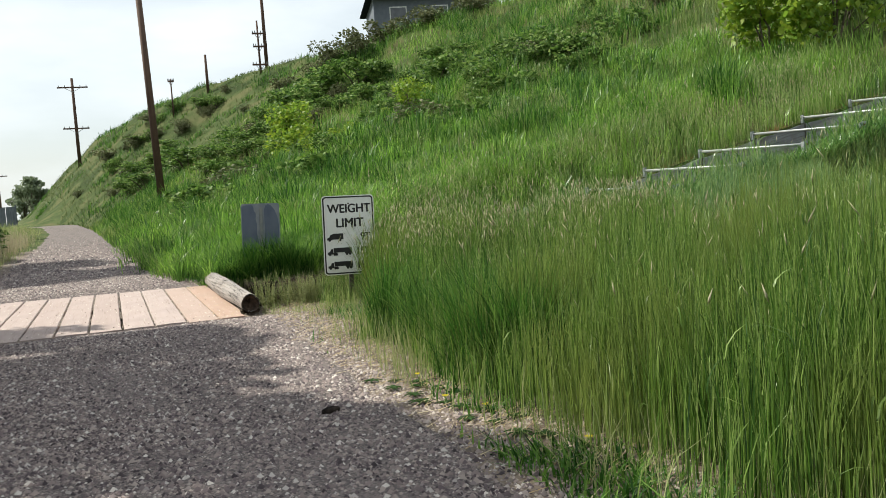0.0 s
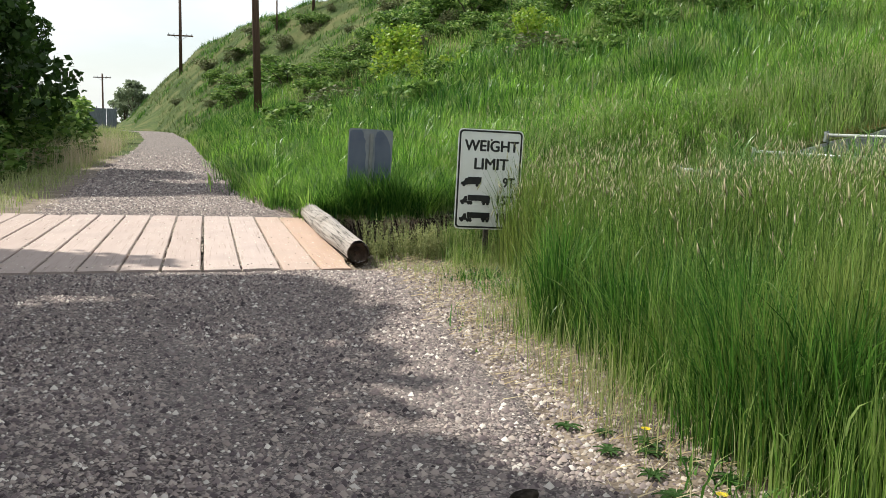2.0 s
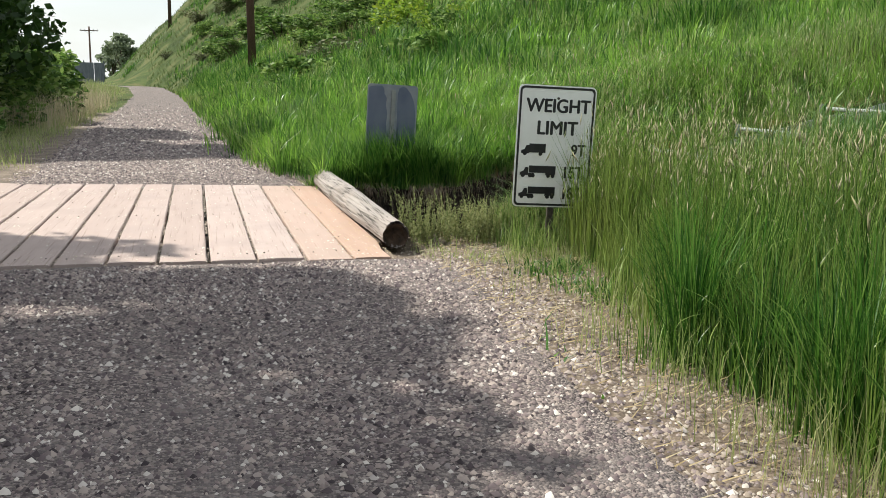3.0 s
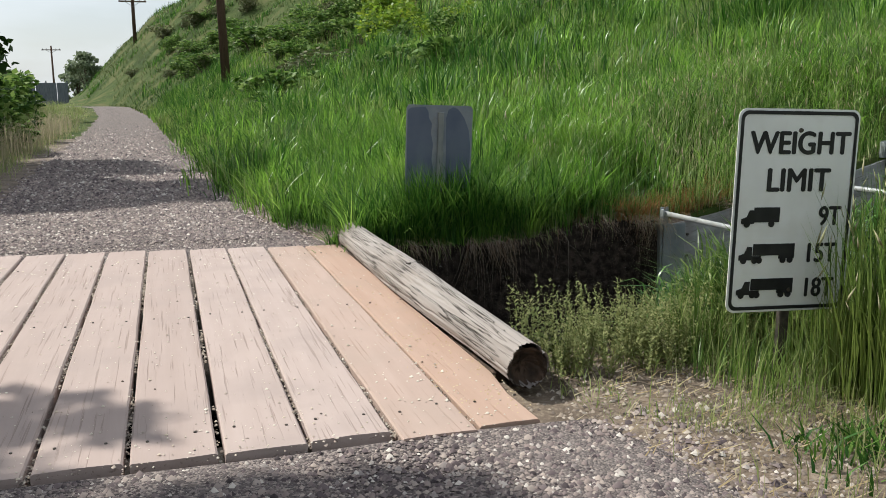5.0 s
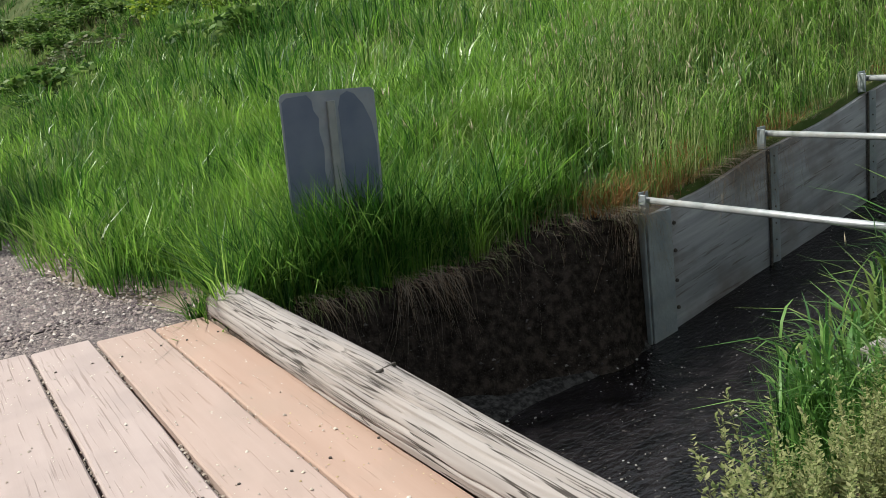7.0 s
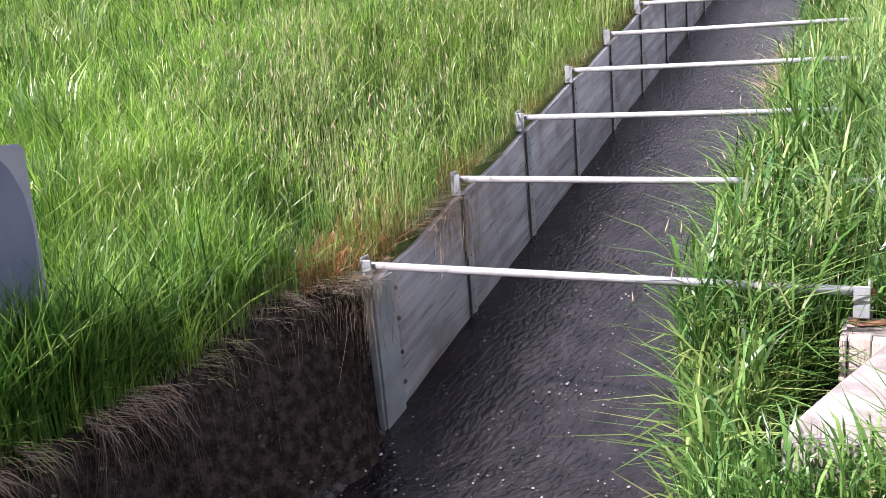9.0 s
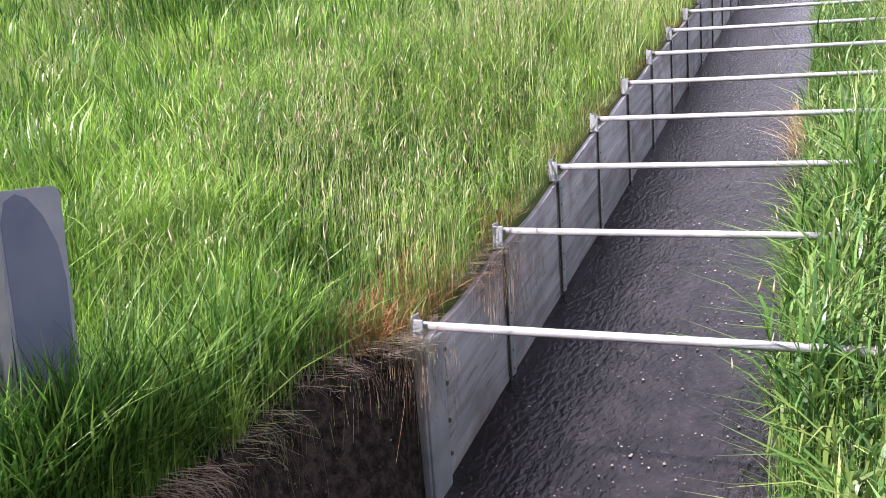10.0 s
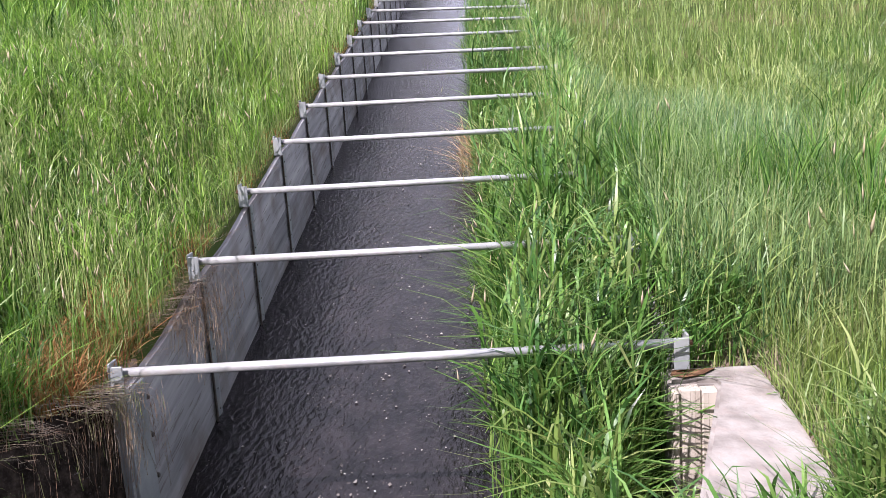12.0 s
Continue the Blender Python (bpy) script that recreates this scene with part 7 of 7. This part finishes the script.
# a long bough reaching out over the path
rr_ = np.random.default_rng(77)
bough_c = np.array([(1.2 + 0.45 * i_, 0.2 * i_ + 0.15 * math.sin(i_ * 2.1), 5.0 + 0.1 * i_) for i_ in range(6)])
v_, q_ = leaf_cloud(bough_c, np.array([0.45, 0.45, 0.42, 0.36, 0.28, 0.18]), 600, 0.15, rr_, 0.6, 0.3)
bough_m = rod_bm((0.05, 0.05, 4.4), (1.9, 0.4, 5.05), 0.06, 0.035, 8)
rod_bm((1.9, 0.4, 5.05), (3.5, 1.0, 5.45), 0.035, 0.008, 6, bough_m)
bough = part("bough", bough_m, M_BARK, tree_a)
link_mesh("foliage", array_mesh("foliage", v_, quads=q_), M_LEAF_TREE, bough)
# second bough, added unseen to throw leaf shade on the near planks
bough_c = np.array([(1.0 + 0.30 * i_, -0.10 * i_ + 0.1 * math.sin(i_ * 2.3), 5.5 + 0.07 * i_) for i_ in range(6)])
v_, q_ = leaf_cloud(bough_c, np.array([0.42, 0.45, 0.42, 0.38, 0.32, 0.22]), 520, 0.15, rr_, 0.6, 0.3)
bough_m = rod_bm((0.1, 0.05, 4.9), (1.4, -0.15, 5.6), 0.06, 0.035, 8)
rod_bm((1.4, -0.15, 5.6), (2.5, -0.5, 5.85), 0.035, 0.008, 6, bough_m)
bough = part("bough", bough_m, M_BARK, tree_e)
link_mesh("foliage", array_mesh("foliage", v_, quads=q_), M_LEAF_TREE, bough)
far_tree = make_tree(13, 7.0, 3.0, 2000, 0.40, 2.4, "round distant tree beyond the end of the path", M_LEAF_FAR)
far_tree.matrix_basis = pose(-10.4, 118, 0.2)
copy_thing(far_tree, pose(-12.2, 126, -1.2, 0, 0, 70))


# ---- poles, far fence and house ----
def utility_pole(x, y, height, r, arms, label, lean=0.0, sunk=0.3):
    z = float(ground_height(x, y))
    ob = thing("utility_pole", pose(x, y, z - sunk, 0, lean), label, "utility pole", "utility poles along the hillside")
    bm = rod_bm((0, 0, 0), (0, 0, height + sunk), r, r * 0.72, 16)
    part("shaft", bm, M_POLE, ob, smooth=True)
    for down, length in arms:
        za = height + sunk - down
        arm = part("crossarm", box_bm((length, 0.11, 0.13), (0, -r * 0.75, za), 0.008), M_POLE, ob)
        for fx in (-0.45, -0.25, 0.25, 0.45):
            part("insulator", rod_bm((fx * length, -r * 0.75, za + 0.06), (fx * length, -r * 0.75, za + 0.22), 0.045, 0.03, 8), M_GALV_DULL, arm)
        bm = rod_bm((-0.3 * length, -r, za), (0, -r * 0.9, za - 0.45), 0.02, 0.02, 6)
        rod_bm((0.3 * length, -r, za), (0, -r * 0.9, za - 0.45), 0.02, 0.02, 6, bm)
        part("brace", bm, M_GALV_DULL, ob)
    return ob


utility_pole(1.24, 35.9, 11.5, 0.19, (), "dark brown creosoted utility pole at the foot of the hill", -1.3)
utility_pole(-3.5, 84.0, 8.6, 0.17, ((0.9, 2.8), (4.9, 2.4)), "utility pole with two crossarms on the far hill end")
utility_pole(7.35, 66.0, 14.06 - float(ground_height(7.35, 66.0)), 0.13, (), "short dark pole stub on the crest of the hill")
utility_pole(12.4, 66.0, 9.5, 0.16, (), "dark utility pole beyond the crest of the hill")
utility_pole(10.8, 60.0, 4.1, 0.09, ((1.0, 0.9), (2.0, 0.9), (3.4, 1.2)), "thin pole with short crossarms on the crest")
utility_pole(4.42, 66.0, 12.13 - float(ground_height(4.42, 66.0)), 0.07, ((0.2, 0.5),), "thin far pole on the hill crest")
utility_pole(-16.6, 140, 8.5, 0.16, ((0.6, 2.6),), "distant utility pole beyond the fence")

fence = thing("board_fence", pose(-14.2, 96, 0.5), "distant grey board fence at the bend of the path", "fence")
for i in range(10):
    part("board_panel", box_bm((0.95, 0.05, 2.6), (-6 + i * 1.0, 0.1 * math.sin(i), 1.3), 0.01), M_FENCE, fence)
for i in range(0, 11, 2):
    part("fence_post", box_bm((0.12, 0.12, 2.8), (-6.5 + i * 1.0, 0.12, 1.4), 0.01), M_FENCE, fence)

hz_ = float(ground_height(24, 66))
house = thing("house", pose(27.6, 66, hz_ + 0.8, 0, 0, -12), "dark grey-blue house with a low roof on the hilltop", "house")
part("wall", box_bm((11, 8, 7.4), (0, 0, 1.2), 0.02), M_HOUSE, house)
bm = bmesh.new()
rv = [bm.verts.new(p_) for p_ in ((-6.1, -4.8, 4.7), (6.1, -4.8, 4.7), (6.1, 4.8, 4.7), (-6.1, 4.8, 4.7), (-4.2, 0, 6.6), (4.2, 0, 6.6))]
for f_ in ((0, 1, 5, 4), (2, 3, 4, 5), (1, 2, 5), (3, 0, 4), (3, 2, 1, 0)):
    bm.faces.new([rv[i] for i in f_])
part("roof", bm, M_ROOF, house)
part("eave", box_bm((12.3, 0.08, 0.22), (0, -4.84, 4.66), 0.01), M_HOUSE, house)
for fx in (-3.4, 0.2, 3.6):
    win = part("window", box_bm((1.5, 0.08, 1.3), (fx, -4.03, 3.2), 0.01), M_TRIM, house)
    part("pane", box_bm((1.3, 0.05, 1.1), (fx, -4.06, 3.2)), M_PANE, win)
copy_thing(far_tree, pose(31, 70, hz_ - 1, 0, 0, 40))


# ---- gravel and small things ----
def stones(name, pts, size, mat, label, lift=0.3, z=None):
    n = len(pts)
    s = size * RNG.uniform(0.6, 1.4, n)
    octa = np.array([(1, 0, -0.3), (-0.9, 0.2, -0.3), (0.1, 1, -0.3), (-0.1, -1, -0.25), (0.1, 0.1, 0.75)], float)
    v = octa[None] * (1 + RNG.uniform(-0.3, 0.3, (n, 5, 3)))
    a = RNG.uniform(0, 6.28, n)
    ca, sa = np.cos(a)[:, None], np.sin(a)[:, None]
    x, y = v[..., 0] * ca - v[..., 1] * sa, v[..., 0] * sa + v[..., 1] * ca
    tilt = RNG.uniform(-0.5, 0.5, n)[:, None]
    zz = v[..., 2] + x * tilt * 0.5
    base = (path_top(pts[:, 0], pts[:, 1]) if z is None else z) + s * lift
    out = np.stack([pts[:, :1] + x * s[:, None], pts[:, 1:] + y * s[:, None], base[:, None] + zz * s[:, None] * 0.8], -1).reshape(-1, 3)
    f_ = np.array([(0, 2, 4), (2, 1, 4), (1, 3, 4), (3, 0, 4)])
    tris = ((np.arange(n) * 5)[:, None, None] + f_[None]).reshape(-1, 3)
    return tagged(link_mesh(name, array_mesh(name, out, tris=tris), mat), label, "gravel", kind="stuff")


def on_gravel(x, y):
    r = np.interp(y, RIGHT_Y, RIGHT_X)
    l_ = np.interp(y, LEFT_Y, LEFT_X)
    return smooth_step(0.55, 0.0, x - r) * smooth_step(-0.3, 0.1, x - l_)


p = scatter(84000, -3.2, 0.8, -7.0, -0.02, lambda x, y: on_gravel(x, y) * (0.55 + 0.45 * smooth_step(0.3, 0.6, value_noise(x, y, 0.6, 7))))
stones("gravel", p, 0.0096 * RNG.choice([0.75, 1.05, 1.6], len(p), p=[0.45, 0.42, 0.13]), M_STONE, "crushed grey gravel on the path")
p = scatter(21000, -0.3, 2.0, -7.4, 0.9, lambda x, y: smooth_step(-0.1, 0.3, x) * smooth_step(1.3, 0.7, x - 0.3 * (y > -1.5)) * out_of_ditch(x, y) * 0.8)
stones("gravel", p, 0.011, M_PALE_STONE, "loose pale gravel on the margin", z=ground_height(p[:, 0], p[:, 1]))
p = scatter(26000, -3.6, 0.3, 4.72, 13, lambda x, y: on_gravel(x, y) * smooth_step(16, 5, y))
stones("gravel", p, 0.012 * RNG.choice([0.8, 1.3], len(p)), M_STONE, "crushed gravel beyond the bridge")
p = scatter(15000, -4.6, 0.0, 9, 34, lambda x, y: on_gravel(x, y) * smooth_step(36, 10, y))
stones("gravel", p, 0.022 * RNG.choice([0.7, 1.0, 1.4], len(p)), M_STONE, "crushed gravel farther along the path")
p = scatter(5200, -3.6, -0.02, 0.0, 4.6, lambda x, y: 0.35 + 0.65 * smooth_step(0.8, 0.0, np.minimum(y, 4.6 - y)))
stones("gravel", p, 0.0042 * RNG.choice([0.8, 1.3, 1.9], len(p), p=[0.6, 0.3, 0.1]), M_CHIP, "fine pale grit on the planks", lift=0.3, z=np.zeros(len(p)) + 0.002)
p = scatter(900, -0.4, 0.05, 0.1, 3.2, lambda x, y: smooth_step(-0.42, 0.0, x) * smooth_step(3.4, 0.5, y))
stones("gravel", p, 0.0045, M_STRAW, "pale grit gathered beside the log", lift=0.1, z=np.zeros(len(p)) + 0.001)
p = scatter(34, -3.6, -0.02, 0.1, 4.6)
stones("bark_crumbs", p, 0.005 * RNG.choice([0.5, 1.0, 1.6], len(p)), M_LOG_END, "dark bark crumbs on the planks", lift=0.2, z=np.zeros(len(p)) + 0.001)
gx_ = 0.07 - PITCH * RNG.integers(1, 11, 8000) + RNG.uniform(-0.008, 0.020, 8000)
p = np.stack([gx_, RNG.uniform(0.05, 4.6, 8000)], 1)
p = p[RNG.uniform(0, 1, 8000) < smooth_step(0.2, 0.6, value_noise(p[:, 0] * 3, p[:, 1], 0.3, 66))]
stones("gravel", p, 0.0075, M_PALE_STONE, "grit packed in the gaps between the planks", lift=0.3, z=-0.014 - 0.02 * RNG.uniform(0, 1, len(p)))


p = scatter(6000, 0.3, 15, 1.9, 3.8, lambda x, y: (0.25 + 0.75 * smooth_step(0.45, 0.7, value_noise(x, y, 0.5, 131))) * np.interp(x, [0, 4, 15], [1.0, 0.9, 0.5]))
stones("floating_bits", p, 0.006 * RNG.choice([0.5, 0.9, 1.6], len(p), p=[0.55, 0.35, 0.10]), M_FLECK, "pale foam flecks and plant bits on the dark water", lift=0.0, z=bed_height(p[:, 0]) + 0.012)
p = scatter(2600, 0.4, 2.9, 3.62, 4.3, lambda x, y: smooth_step(0.3, 0.6, value_noise(x, y * 3, 0.2, 133)))
p = p[ground_height(p[:, 0], p[:, 1]) < -0.06]
stones("bank_stones", p, 0.007 * RNG.choice([0.6, 1.0, 1.9], len(p), p=[0.6, 0.3, 0.1]), M_BANK_STONE, "small stones and clods in the dark ditch bank", lift=0.1, z=ground_height(p[:, 0], p[:, 1]))


def clod(x, y, size, seed):
    bm = bmesh.new()
    bmesh.ops.create_icosphere(bm, subdivisions=3, radius=size)
    for v in bm.verts:
        q = noise.noise(v.co * 22 + Vector((seed, 0, 0)))
        v.co *= 1 + 0.35 * q
        v.co.z *= 0.45
    ob = part("clod", bm, M_EARTH, None, "dark dried clod lying on the gravel path", smooth=True)
    ob.matrix_basis = pose(x, y, 0.028, 0, 0, 20) @ Matrix.Diagonal((1.35, 0.8, 1, 1))
    return tagged(ob, category="clod")


clod(-0.23, -5.02, 0.045, 4)


def broadleaf(x, y, size, seed, flower):
    """A rosette of lobed leaves, with a yellow flower on a stalk where it blooms."""
    rr = random.Random(seed)
    ob = thing("dandelion", pose(x, y, float(ground_height(x, y)), 0, 0, seed * 50), "low green dandelion rosette" + (" with a yellow flower" if flower else "") + " at the grass edge", "weed", "dandelions at the grass edge")
    for i in range(9):
        a = 6.28 * i / 9 + rr.uniform(-0.2, 0.2)
        L = size * rr.uniform(0.7, 1.1)
        bm = bmesh.new()
        prev = None
        for s in range(6):
            t = s / 5
            w = L * 0.16 * math.sin(0.35 + t * 2.6) * (1.25 if s % 2 else 0.7)
            c = Vector((math.cos(a) * L * t, math.sin(a) * L * t, 0.012 + L * (0.55 * t - 0.5 * t * t)))
            sd = Vector((-math.sin(a), math.cos(a), 0)) * max(w, 0.001)
            cur = (bm.verts.new(c - sd), bm.verts.new(c + Vector((0, 0, -0.004))), bm.verts.new(c + sd))
            if prev:
                bm.faces.new((prev[0], prev[1], cur[1], cur[0]))
                bm.faces.new((prev[1], prev[2], cur[2], cur[1]))
            prev = cur
        part("leaf", bm, M_WEED_LEAF, ob)
    if flower:
        part("stalk", rod_bm((0, 0, 0), (0.02, 0, size * 0.8), 0.003, 0.0025, 5), M_GRASS, ob)
        bm = bmesh.new()
        for k in range(16):
            a = 6.28 * k / 16
            vs_ = [bm.verts.new((0.02 + r * math.cos(a + o), r * math.sin(a + o), size * 0.8 + z)) for r, o, z in ((0.002, 0, 0), (0.018, -0.18, 0.006), (0.021, 0, 0.008), (0.018, 0.18, 0.006))]
            bm.faces.new(vs_)
        part("flower", bm, M_YELLOW, ob, "yellow flower head")
    return ob


for i, (x, y, fl) in enumerate(((0.38, -5.2, True), (0.30, -4.9, False), (0.45, -4.6, True), (0.52, -5.5, True), (0.20, -4.35, False), (0.46, -6.0, False),
                                (0.62, -6.35, True), (0.35, -5.6, False), (0.55, -5.0, False), (0.32, -4.45, False),
                                (0.42, -5.35, False), (0.28, -5.1, False), (0.5, -4.8, False), (0.4, -4.7, False), (0.6, -5.7, False), (0.45, -5.75, False), (0.25, -4.65, False), (0.55, -6.1, False))):
    broadleaf(x, y, 0.055 + 0.012 * (i % 3), i + 1, fl)
